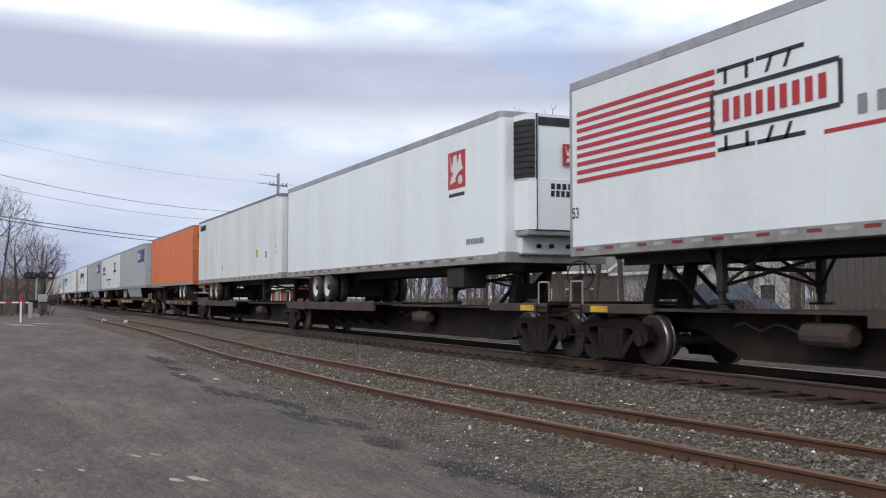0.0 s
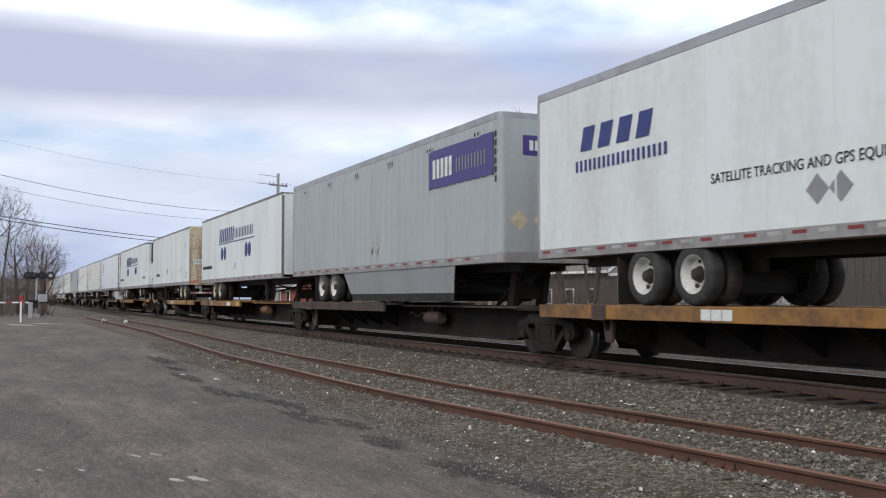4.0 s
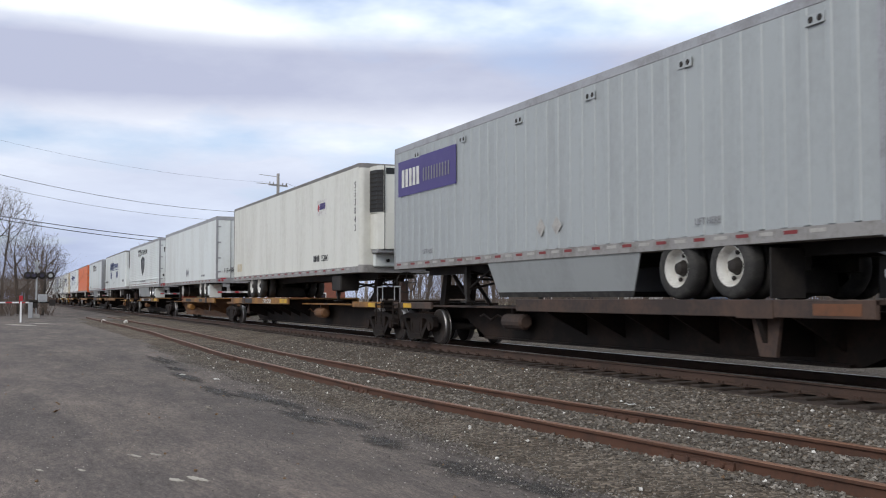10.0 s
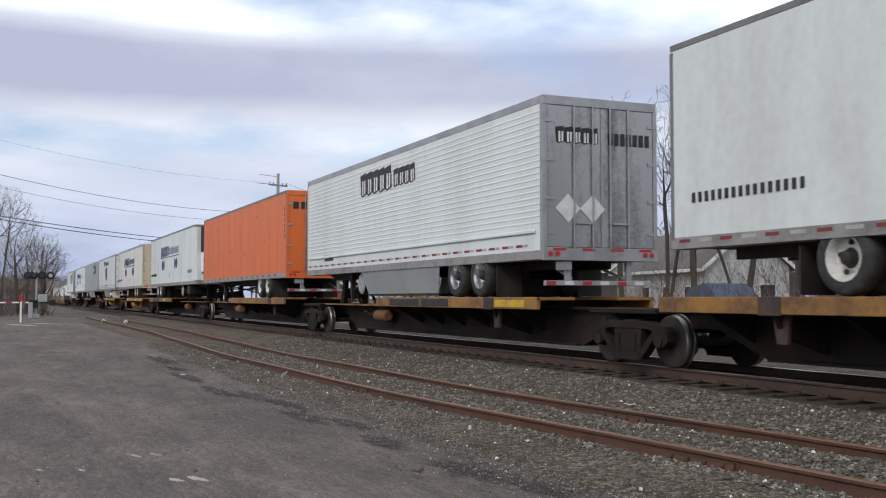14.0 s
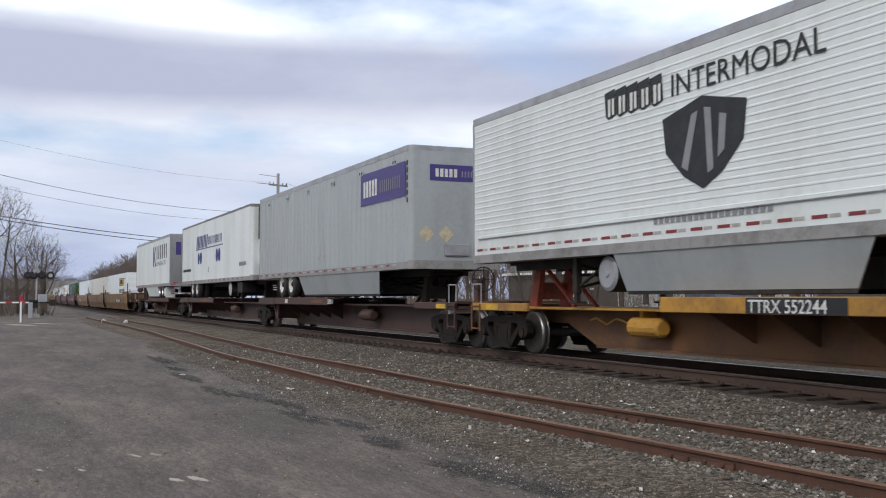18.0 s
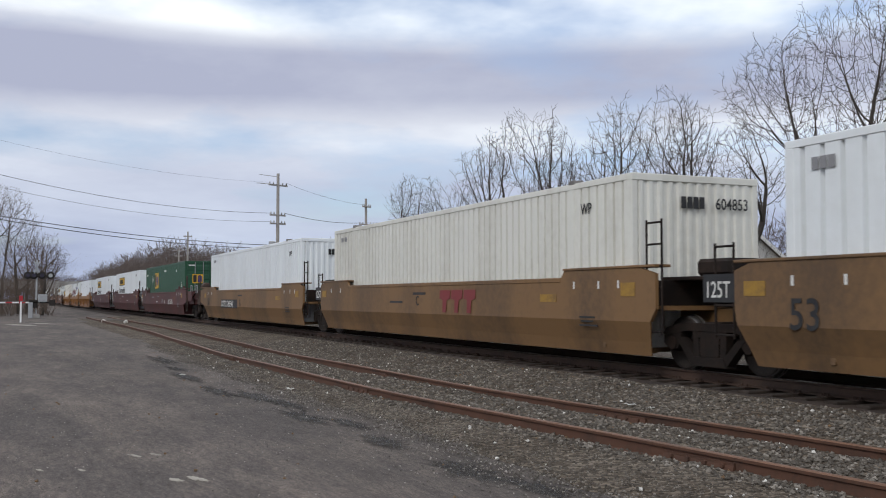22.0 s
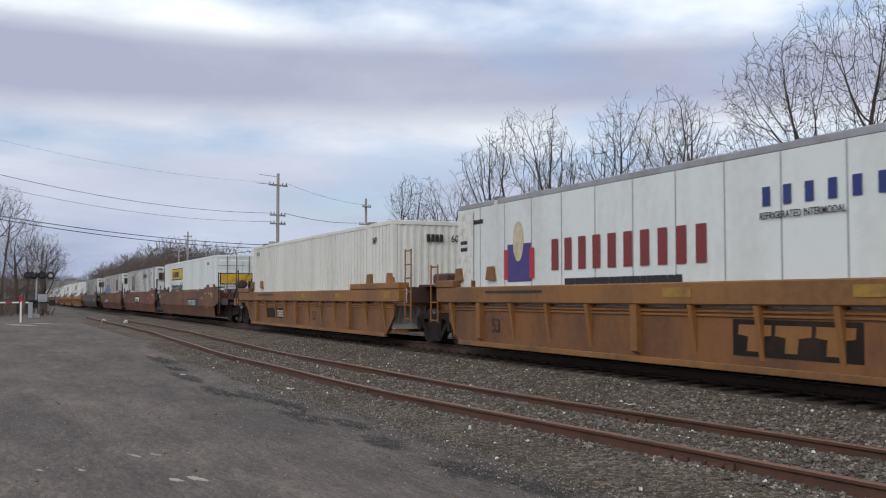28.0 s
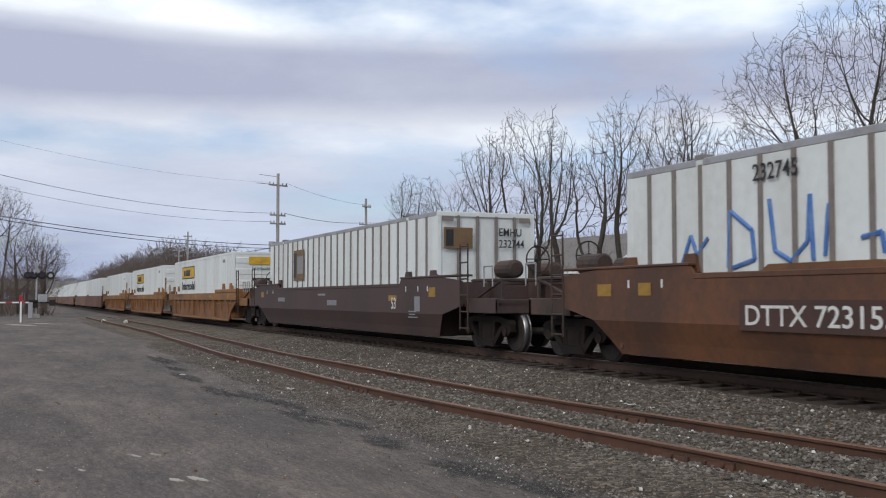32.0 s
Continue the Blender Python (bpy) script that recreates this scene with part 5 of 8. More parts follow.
            if not ribbed:
                hang("plate", plate_mesh(0.78, 0.40, "ink"), c, (x + 0.35, -1.42, 1.06))
                hang("lettering", words("125T", 0.24, "paint_white", 0.008, 0.8), c, (x + 0.40, -1.43, 1.13))
    y = -1.4945
    for kind, *v in marks:
        if kind == "bar":
            x, z, w, h, m = v
            hang("marking", plate_mesh(w, h, m), c, (o + x, y, z))
        elif kind == "text":
            x, z, text, h, m, *wide = v
            hang("lettering", words(text, h, m, 0.01, wide[0] if wide else 0.85), c, (o + x, y - 0.006, z))
        elif kind == "shapes":
            # three slanted blocks with a waist, for an owner's emblem
            x, z, w, h, m = v
            for k in range(3):
                hang("emblem", emblem_mesh(w, h, m), c, (o + x + k * 1.06 * w, y - 0.006, z))
        elif kind == "glyph":
            x, z, widths, h, m = v
            glyphs(c, o + x, y - 0.006, z, widths, h, m, slant=0.12)
    MOVING.append((c, left))
    return c


def container(at, paint="white", style="corrugated", marks=(), label="", door_marks=(), period=0.36):
    t = base("freight_container", label, "container", "containers on the train")
    length, zb, zt = 16.15, 0.31, 3.18
    def skin(bm):
        # trapezoid corrugation between the posts
        n = int((length - 0.36) / period)
        deep = 0.03 if paint == "green" else 0.065
        pts = [(0.15, 0.0)]
        step = (length - 0.30) / n
        for i in range(n):
            x = 0.15 + i * step
            pts += [(x + step * 0.36, 0.0), (x + step * 0.42, deep), (x + step * 0.56, deep), (x + step * 0.62, 0.0)]
        pts.append((length - 0.15, 0.0))
        lo = [bm.verts.new((x, NEAR + 0.008 + d, zb + 0.12)) for x, d in pts]
        hi = [bm.verts.new((x, NEAR + 0.008 + d, zt - 0.08)) for x, d in pts]
        for i in range(len(pts) - 1):
            bm.faces.new((lo[i], lo[i + 1], hi[i + 1], hi[i]))
    if style == "corrugated":
        part("side_panel", one(skin), paint, t)
        part("body", one(lambda bm: box(bm, 0.05, length - 0.05, NEAR + 0.15, 1.295, zb + 0.05, zt - 0.02)), paint, t)
    else:
        part("body", one(lambda bm: box(bm, 0.03, length - 0.03, NEAR + 0.004, 1.295, zb + 0.05, zt - 0.02)), paint, t)
    rp = "post_grey" if style == "posts" else paint
    for s in (-1, 1):
        part("top_rail", one(lambda bm: box(bm, 0, length, min(s * 1.24, s * 1.30), max(s * 1.24, s * 1.30), zt - 0.11, zt, 0.01)), "trim_grey" if style != "corrugated" else paint, t)
        part("bottom_rail", one(lambda bm: box(bm, 0, length, min(s * 1.24, s * 1.30), max(s * 1.24, s * 1.30), zb, zb + 0.14, 0.01)), paint, t)
        for x in (0.0, length - 0.16):
            part("corner_post", one(lambda bm: box(bm, x, x + 0.16, min(s * 1.18, s * 1.30), max(s * 1.18, s * 1.30), zb, zt - 0.1, 0.012)), paint, t)
    for x in (1.83, length - 2.0):
        for s in (-1,):
            part("lifting_post", one(lambda bm: box(bm, x, x + 0.17, -1.302, -1.25, zb, zt, 0.008)), paint, t)
            part("corner_casting", one(lambda bm: (box(bm, x - 0.02, x + 0.19, -1.31, -1.1, zt - 0.02, zt + 0.06, 0.01),)), "trim_dark", t)
    part("roof", one(lambda bm: box(bm, 0.02, length - 0.02, -1.25, 1.25, zt - 0.03, zt + 0.005)), paint, t)
    if style == "posts":
        n = 25
        for i in range(1, n):
            hang("side_post", shared("side_post", lambda bm: box(bm, -0.045, 0.045, -0.028, 0.0, 0.42, 3.09, 0.008), "post_grey"), t, (i * length / n, NEAR + 0.004, 0))
        for y in (-0.75, -0.25, 0.25, 0.75):
            hang("end_post", shared("end_post", lambda bm: box(bm, 0, 0.03, -0.04, 0.04, 0.42, 3.09, 0.008), "post_grey"), t, (length - 0.005, y, 0))
    elif style == "panels":
        for i in range(1, 14):
            hang("seam", shared("container_seam", lambda bm: box(bm, -0.012, 0.012, -0.006, 0.0, 0.45, 3.07), "trim_grey"), t, (i * length / 14, NEAR + 0.004, 0))
    e = length
    if style == "corrugated" and paint != "green":
        wave = [(e - 0.06, -1.18), (e - 0.06, 1.18)]
        for i in range(12, 0, -1):
            y = -1.18 + i * 0.1967
            wave += [(e - 0.03, y), (e - 0.03, y - 0.07), (e, y - 0.1), (e, y - 0.165)]
        part("end_panel", one(lambda bm: prism(bm, wave, zb + 0.1, zt - 0.1, "z")), paint, t)
    part("end_header", one(lambda bm: box(bm, e - 0.1, e + 0.01, -1.3, 1.3, zt - 0.12, zt, 0.01)), paint, t)
    part("end_sill", one(lambda bm: box(bm, e - 0.1, e + 0.01, -1.3, 1.3, zb, zb + 0.16, 0.01)), paint, t)
    if paint == "green" or (door_marks and style != "posts"):
        ridged = [(e - 0.03, zb + 0.17), (e - 0.03, zt - 0.13), (e + 0.008, zt - 0.13)]
        for k in range(4, -1, -1):
            z = zb + 0.35 + 0.5 * k
            ridged += [(e + 0.008, z + 0.28), (e + 0.028, z + 0.24), (e + 0.028, z + 0.03), (e + 0.008, z)]
        ridged.append((e + 0.008, zb + 0.17))
        for s in (-1, 1):
            d = part("door", one(lambda bm: prism(bm, ridged, min(s * 0.01, s * 1.17), max(s * 0.01, s * 1.17))), paint, t)
            for y in (0.3, 0.75) if paint == "green" or len(door_marks) == 3 else ():
                part("lock_rod", one(lambda bm: tube(bm, (e + 0.05, s * y, zb + 0.1), (e + 0.05, s * y, zt - 0.05), 0.02, sides=6)), "trim_grey" if paint == "green" else "trim_dark", d)
    for order, (kind, *v) in enumerate((*marks, *door_marks)):
        proud = 0.0025 * order if len(marks) < 12 else 0.0
        turn = kind[-1] == "@"
        k = kind.rstrip("@")
        if k == "bar":
            x, z, w, h, m = v
            me = plate_mesh(w, h, m)
        elif k == "text":
            x, z, text, h, m = v
            me = words(text, h, m, 0.012, 0.85)
        elif k == "wide":
            x, z, text, h, m = v
            me = words(text, h, m, 0.012, 1.42)
        elif k == "disc":
            x, z, rx, rz, m = v
            me = disc_mesh(rx, rz, m)
        elif k == "lozenge":
            x, z, r, m = v
            me = shared(("lozenge", r), lambda bm: prism(bm, [(-r, 0), (0, -1.5 * r), (r, 0), (0, 1.5 * r)], -0.004, 0), m)
        elif k == "glyph":
            x, z, widths, h, m = v
            if turn:
                y = x
                for w in widths:
                    if w > 0:
                        hang("marking", plate_mesh(w, h, m), t, (e + 0.045, y, z), rot=(0, 0, 90))
                    y += abs(w) + 0.12 * h
            else:
                glyphs(t, x, (NEAR - 0.032 if style == "posts" else NEAR - 0.002) - proud, z, widths, h, m)
            continue
        if turn:
            hang("marking" if k != "text" else "lettering", me, t, (e + 0.04 + proud, x, z), rot=(0, 0, 90))
        else:
            hang("marking" if k != "text" else "lettering", me, t, (x, (NEAR - 0.030 if style == "posts" else NEAR - 0.001) - proud - (0.004 if k in ("text", "wide") else 0), z))
    MOVING.append((t, at))
    return t


M["post_grey"] = surface("brown_grey_post_paint", (0.20, 0.175, 0.155), (0.12, 0.10, 0.09), 0.6, 0.6, scale=2, fine=20, bump=0.05)


# ---- the train: what stands on it ----
def sign(t, x, z, w, h, m, slant=0.0, y=NEAR, name="marking", label=""):
    return hang(name, plate_mesh(w, h, m, slant), t, (x, y - 0.001, z), label=label)


def letters(t, x, z, text, h, m, y=NEAR, bold=0.01, squeeze=0.9, turn=False):
    return hang("lettering", words(text, h, m, bold, squeeze), t, (x, y - 0.006, z) if not turn else (y, x, z), rot=(0, 0, 90) if turn else None)


def wordmark(t, x, z, w, h, n, m, slant=0.0, y=NEAR, fill=0.36, turn=False, label=""):
    """A brand's wordmark as a row of n plain bars."""
    def strokes(bm):
        cell = w / n
        for i in range(n):
            a, b = (i + 0.12) * cell, (i + 0.12 + min(0.74, 1.9 * fill)) * cell
            prism(bm, [(a, 0), (b, 0), (b + slant * h, h), (a + slant * h, h)], -0.004, 0)
    me = shared(("wordmark", round(w, 2), round(h, 2), n, slant, fill), strokes, m)
    return tagged(hang("wordmark", me, t, (x, y - 0.008, z) if not turn else (y, x, z), rot=(0, 0, 90) if turn else None), label, kind="stuff")


def discs(t, x, z, rx, rz, m, y=NEAR):
    return hang("emblem", disc_mesh(rx, rz, m), t, (x, y - 0.008, z))


def diamond(t, x, z, r, m, y=NEAR, turn=False):
    def fill(bm):
        prism(bm, [(-r, 0), (0, -r), (r, 0), (0, r)], -0.004, 0)
    return hang("placard", shared(("placard", r), fill, m), t, (x, y - 0.001, z) if not turn else (y, x, z), rot=(0, 0, 90) if turn else None)


def shipper(t, x0=4.5, reefer=True, stretch=1.0):
    """Blue wordmark with two pairs of dots."""
    wordmark(t, x0, 3.68, 3.3 * stretch, 0.62, 8, "blue", 0.28, fill=0.30)
    wordmark(t, x0 + 3.45 * stretch, 3.76, 3.6 * stretch, 0.40, 12, "blue", 0.0, fill=0.20)
    sign(t, x0 - 0.05, 3.60, 7.3 * stretch, 0.045, "blue", y=NEAR - 0.007)
    for x in (x0 + 0.74, x0 + 1.38, x0 + 5.75 * stretch, x0 + 6.35 * stretch):
        discs(t, x, 3.16, 0.27, 0.31, "blue")
    letters(t, x0 + 3.4 * stretch, 2.42, "53'", 0.24, "grey_ink")
    wordmark(t, 0.5, 2.54, 2.4, 0.15, 16, "ink", 0.0, fill=0.27)


def arrow_sign(t, x, z, w, h, turn=False, y=NEAR):
    """Red square with a white hand and arrow, drawn as plain shapes."""
    def white(bm):
        prism(bm, [(w * a, h * b) for a, b in ((0.12, 0.93), (0.24, 0.55), (0.34, 0.9), (0.5, 0.9), (0.56, 0.62), (0.66, 0.9), (0.74, 0.9), (0.8, 0.6), (0.88, 0.5), (0.6, 0.42), (0.42, 0.26), (0.46, 0.2), (0.12, 0.14), (0.2, 0.36), (0.26, 0.32), (0.3, 0.46), (0.18, 0.46))], -0.008, -0.003)
        prism(bm, [(w * (0.72 + 0.13 * math.cos(a)), h * (0.22 + 0.12 * math.sin(a))) for a in [2 * math.pi * i / 10 for i in range(10)]], -0.008, -0.003)
    at, rot = ((x, y - 0.001, z), None) if not turn else ((y, x, z), (0, 0, 90))
    p = hang("emblem", plate_mesh(w, h, "red"), t, at, rot, "red square emblem with a white arrow")
    hang("arrow", shared(("arrow", w, h), white, "paint_white"), p)
    return p


def violet_sign(t, x, z, w, h, turn=False, y=NEAR - 0.023):
    at, rot = ((x, y, z), None) if not turn else ((y, x, z), (0, 0, 90))
    p = hang("emblem", plate_mesh(w, h, "purple"), t, at, rot, "violet sign with pale lettering bars")
    wordmark(p, 0.07 * w, 0.24 * h, 0.34 * w, 0.5 * h, 5, "paint_white", 0.0, y=-0.004, fill=0.36)
    wordmark(p, 0.46 * w, 0.28 * h, 0.46 * w, 0.36 * h, 10, "grey_ink", 0.0, y=-0.004, fill=0.2)
    return p


def block_mark(t, x, z, w, h, n, y=NEAR, turn=False):
    """White letters with a black block shadow, as plain bars."""
    at, rot = ((x, y - 0.001, z), None) if not turn else ((y, x, z), (0, 0, 90))
    def fill(bm):
        for i in range(n):
            a = w * i / n
            prism(bm, [(a, 0.1 * h), (a + 0.05 * w, 0), (a + 0.95 * w / n, 0.12 * h), (a + 0.95 * w / n - 0.02 * w, h), (a - 0.02 * w, h * 0.92)], -0.004, 0)
    def white(bm):
        for i in range(n):
            a = w * (i + 0.22) / n
            prism(bm, [(a, 0.08 * h), (a + 0.22 * w / n, 0.08 * h), (a + 0.22 * w / n, 0.68 * h), (a, 0.68 * h)], -0.007, -0.003)
            prism(bm, [(a + 0.36 * w / n, 0.12 * h), (a + 0.56 * w / n, 0.12 * h), (a + 0.56 * w / n, 0.68 * h), (a + 0.36 * w / n, 0.68 * h)], -0.007, -0.003)
    p = hang("emblem", shared(("block_mark", w, h, n), fill, "ink"), t, at, rot, "black block-shadow wordmark shapes")
    tagged(hang("letter_face", shared(("letter_face", w, h, n), white, "paint_white"), p), kind="stuff")
    return p


# far end along the train and kind of join to the unit behind it (a: shared truck, c: coupler)
S = dict(stripe=-16.03, wa0=-35.83, bare=-53.6, org1=-71.4, vio1=-91.05, slant_van=-108.2, vio2=-126.0, dotA=-143.7, fstz=-161.66, dotB=-181.56, wa1=-199.6, wa2=-217.3, wa3=-234.8,
         vio3=-252.4, reef=-272.3, plain=-292.48, shd1=-311.26, dotC=-331.36, shd2=-351.6, org2=-370.5, dotD=-390.0, dotE=-410.47, shd3=-429.49, vio4=-449.4, dotF=-468.05, tall=-488.79)
JOIN = dict(stripe="c", wa0="a", bare="a", org1="c", vio1="a", slant_van="a", vio2="a", dotA="a", fstz="c", dotB="a", wa1="a", wa2="a", wa3="a", vio3="c", reef="a", plain="a", shd1="c",
            dotC="a", shd2="a", org2="a", dotD="a", dotE="a", shd3="c", vio4="a", dotF="a", tall="c")
NOSE = dict.fromkeys(S, "l")
NOSE.update(wa0="r", bare="r", vio1="r", slant_van="r", vio2="r", dotA="r", dotB="r", reef="r", dotC="r", dotD="r", vio4="r", dotF="r")
LENGTH = dict.fromkeys(S, 16.15)
LENGTH.update(wa0=17.0, dotB=17.0, reef=17.1, dotC=17.05, slant_van=16.5, dotD=17.0, dotF=17.15, bare=16.6, fstz=14.4)
SPINE = dict(stripe=("car_black", "deck_rust"), wa0=("car_black", "deck_rust"), bare=("car_black", "deck_rust"), org1=("car_black", "deck_rust"), vio1=("car_black", "car_yellow"), slant_van=("car_black", "car_yellow"),
             vio2=("car_black", "deck_rust"), dotA=("car_black", "car_yellow"), fstz=("car_black", "car_yellow"), dotB=("car_black", "car_yellow"), wa1=("car_black", "deck_rust"), wa2=("car_black", "deck_rust"), wa3=("car_black", "deck_rust"),
             vio3=("car_black", "deck_rust"), reef=("car_black", "car_yellow"), plain=("deck_brown", "car_yellow"), shd1=("car_black", "car_yellow"), dotC=("car_black", "car_yellow"), shd2=("car_black", "car_yellow"), org2=("car_black", "car_yellow"),
             dotD=("car_black", "car_yellow"), dotE=("deck_brown", "car_bright"), shd3=("deck_brown", "car_bright"), vio4=("car_brown", "car_brown"), dotF=("car_brown", "car_brown"), tall=("car_brown", "car_brown"))
MARKS = dict(vio1=[("text", 2.6, "TTAX 653837", 0.17, "paint_white"), ("text", 6.6, "53", 0.16, "paint_white")], fstz=[("text", 8.0, "TTAX 653837", 0.17, "paint_white"), ("text", 12.68, "53", 0.16, "paint_white"), ("bar", 11.0, 1.3, 0.15, "dull_yellow"), ("bar", 14.0, 1.3, 0.15, "dull_yellow")],
             org1=[("bar", x, 0.36, 0.1, "yellow") for x in (7.8, 10.7, 13.2, 15.1)],
             dotA=[("text", 3.05, "53", 0.15, "paint_white"), ("glyph", 6.6, [0.24, 0.24, 0.24], 0.17, "paint_white"), ("bar", 8.6, 0.6, 0.15, "yellow")],
             slant_van=[("glyph", 5.0, [0.22, 0.22, 0.22], 0.16, "paint_white"), ("bar", 8.6, 0.6, 0.15, "yellow")],
             reef=[("bar", 2.5, 1.3, 0.18, "ink"), ("text", 5.6, "TTRX 552188", 0.16, "paint_white"), ("bar", 8.2, 1.0, 0.15, "yellow")],
             shd1=[("bar", 7.9, 3.3, 0.19, "ink"), ("text", 8.0, "TTRX 552355", 0.15, "paint_white"), ("bar", 11.6, 1.3, 0.19, "ink"), ("text", 11.7, "1-28'/1-57'", 0.13, "paint_white"), ("bar", 14.2, 1.3, 0.15, "yellow")],
             shd3=[("bar", 8.9, 1.85, 0.22, "ink"), ("text", 8.95, "TTRX 552244", 0.185, "paint_white"), ("bar", 11.9, 1.5, 0.19, "ink"), ("text", 11.95, "1-28'/1-57'", 0.14, "paint_white")],
             shd2=[("bar", 8.0, 2.0, 0.17, "ink"), ("bar", 10.2, 1.6, 0.17, "ink"), ("bar", 14.2, 1.3, 0.15, "yellow")],
             dotE=[("bar", 7.25, 1.1, 0.2, "ink"), ("glyph", 7.32, [0.26, 0.26, 0.26], 0.17, "paint_white"), ("bar", 10.95, 2.3, 0.2, "ink"), ("text", 11.0, "ALL PURPOSE SPINE CAR", 0.15, "paint_white")],
             dotD=[("bar", 3.0, 1.5, 0.18, "ink"), ("text", 6.0, "552871-57", 0.14, "paint_white")],
             plain=[("bar", 8.0, 1.6, 0.16, "ink"), ("bar", 12.0, 0.9, 0.16, "ink")],
             vio4=[("glyph", 4.2, [0.1, 0.1, 0.1], 0.14, "paint_white"), ("bar", 7.5, 1.2, 0.1, "well_rust"), ("text", 9.3, "300611", 0.15, "paint_white")],
             dotF=[("bar", 6.3, 2.0, 0.11, "well_rust")], tall=[("bar", 9.0, 2.4, 0.11, "well_rust")], wa3=[("bar", 15.0, 0.7, 0.14, "yellow")], wa1=[("bar", 14.9, 0.9, 0.16, "yellow")], vio3=[("bar", 15.0, 0.8, 0.15, "well_rust")])
CAR_LABEL = {"deck_rust": "sooty black spine car carrying a road trailer", "car_bright": "yellow spine car carrying a road trailer", "car_yellow": "grimy yellow spine car carrying a road trailer", "car_brown": "oxide brown spine car carrying a road trailer"}
names = list(S)


def joint(i):
    """Places of the truck centres at the join behind unit i: of its own far end, and of the near end of the unit behind."""
    a, b = names[i], names[i + 1]
    if JOIN[a] == "c":
        return S[a] + (0.9 if NOSE[a] == "l" else -0.6), S[b] + 18.1
    gap = S[a] - S[b]
    p = S[a] - (0.2 if gap < 19.2 else 1.6)
    return p, p


for i, k in enumerate(names):
    right = joint(i - 1)[1] if i else S[k] + 17.4
    left = joint(i)[0] if i < len(names) - 1 else S[k] + 0.4
    paint, deck = SPINE[k]
    ends = ("c" if JOIN[k] == "c" else "a") + ("c" if i and JOIN[names[i - 1]] == "c" else "a")
    spine_car(left, right, S[k], NOSE[k], LENGTH[k], paint, deck, ends, MARKS.get(k, ()), CAR_LABEL[deck], LIFT.get(k, 0.0))

t = trailer("stripe", S["stripe"], "l", paint="white_clean", style="seams", label="white dry van trailer with red stripes and a black-framed red wordmark")
for i in range(9):
    sign(t, 0.25, 3.17 + i * 0.15, 3.85, 0.072, "red", y=NEAR - 0.006)
part("emblem_frame", one(lambda bm: [box(bm, a, b, NEAR - 0.012, NEAR - 0.005, c, d) for a, b, c, d in ((4.05, 6.5, 4.06, 4.12), (4.05, 6.5, 3.48, 3.54), (4.0, 4.07, 3.52, 4.08), (6.48, 6.55, 3.52, 4.08))]), "ink", t)
wordmark(t, 4.25, 3.64, 2.1, 0.32, 9, "red", fill=0.3)
for z in (4.18, 3.22):
    sign(t, 4.15, z + (0.19 if z > 4 else 0.0), 1.75, 0.06, "ink")
    for x in (4.3, 4.75, 5.15, 5.5):
        sign(t, x, z, 0.07, 0.22, "ink", 0.5 if x > 5 else 0.0)
wordmark(t, 6.75, 3.34, 2.4, 0.24, 8, "grey_ink", fill=0.25)
sign(t, 6.2, 3.18, 6.0, 0.055, "red")
letters(t, 0.06, 2.55, "53", 0.2, "ink")

t = trailer("wa0", S["wa0"], "r", LENGTH["wa0"], "white_clean", reefer="white", rims="rim_white", axles=(3.55, 4.8), label="clean white refrigerated trailer with a red arrow emblem")
arrow_sign(t, 14.3, 3.6, 0.95, 0.85)
sign(t, 14.35, 3.42, 0.85, 0.08, "ink"); wordmark(t, 15.3, 2.3, 0.9, 0.12, 8, "grey_ink")
p = arrow_sign(t, -0.15, 3.85, 0.5, 0.45, True, LENGTH["wa0"] + 0.565)
wordmark(t, -0.45, 3.35, 1.2, 0.12, 9, "ink", turn=True, y=LENGTH["wa0"] + 0.568); wordmark(t, -0.45, 3.2, 1.2, 0.12, 10, "ink", turn=True, y=LENGTH["wa0"] + 0.568)

t = trailer("bare", S["bare"], "r", LENGTH["bare"], "white", "trim_dark", rims="rim_cream", round_nose=True, label="plain white trailer with a small black wordmark")
wordmark(t, 0.5, 4.52, 1.5, 0.26, 7, "ink"); diamond(t, 6.2, 2.5, 0.13, "yellow"); sign(t, 12.9, 2.75, 0.28, 0.3, "yellow"); letters(t, 14.4, 2.7, "53", 0.24, "ink")
for i in range(9):
    letters(t, 16.05, 4.4 - i * 0.2, "MAR160103"[i] if i > 2 else "-", 0.14, "ink")

for k, lab in (("org1", "orange dry van trailer with grey roof rail and dents"), ("org2", "orange dry van trailer with black rear lettering bars")):
    t = trailer(k, S[k], "l", paint="orange", rail_paint="trim_dark", style="seams", doors="orange", label=lab)
    for x, z in ((0.9, 4.2), (1.9, 4.3), (3.4, 4.35), (4.2, 3.1), (6.0, 4.45), (6.4, 3.2), (8.8, 4.5), (9.4, 3.0), (11.5, 4.4), (12.8, 3.3)):
        hang("lashing_boss", shared("lashing_boss", lambda bm: lathe(bm, [(-0.03, 0.03), (-0.012, 0.07), (0, 0.09)], sides=10), "orange"), t, (x, NEAR, z))
    letters(t, 0.1, 2.95, "53", 0.16, "ink")
    wordmark(t, -1.1, 4.35, 1.5, 0.26, 5, "ink", turn=True, y=16.195)
    for i in range(6):
        sign(t, 15.85, 4.3 - i * 0.2, 0.06, 0.12, "ink")

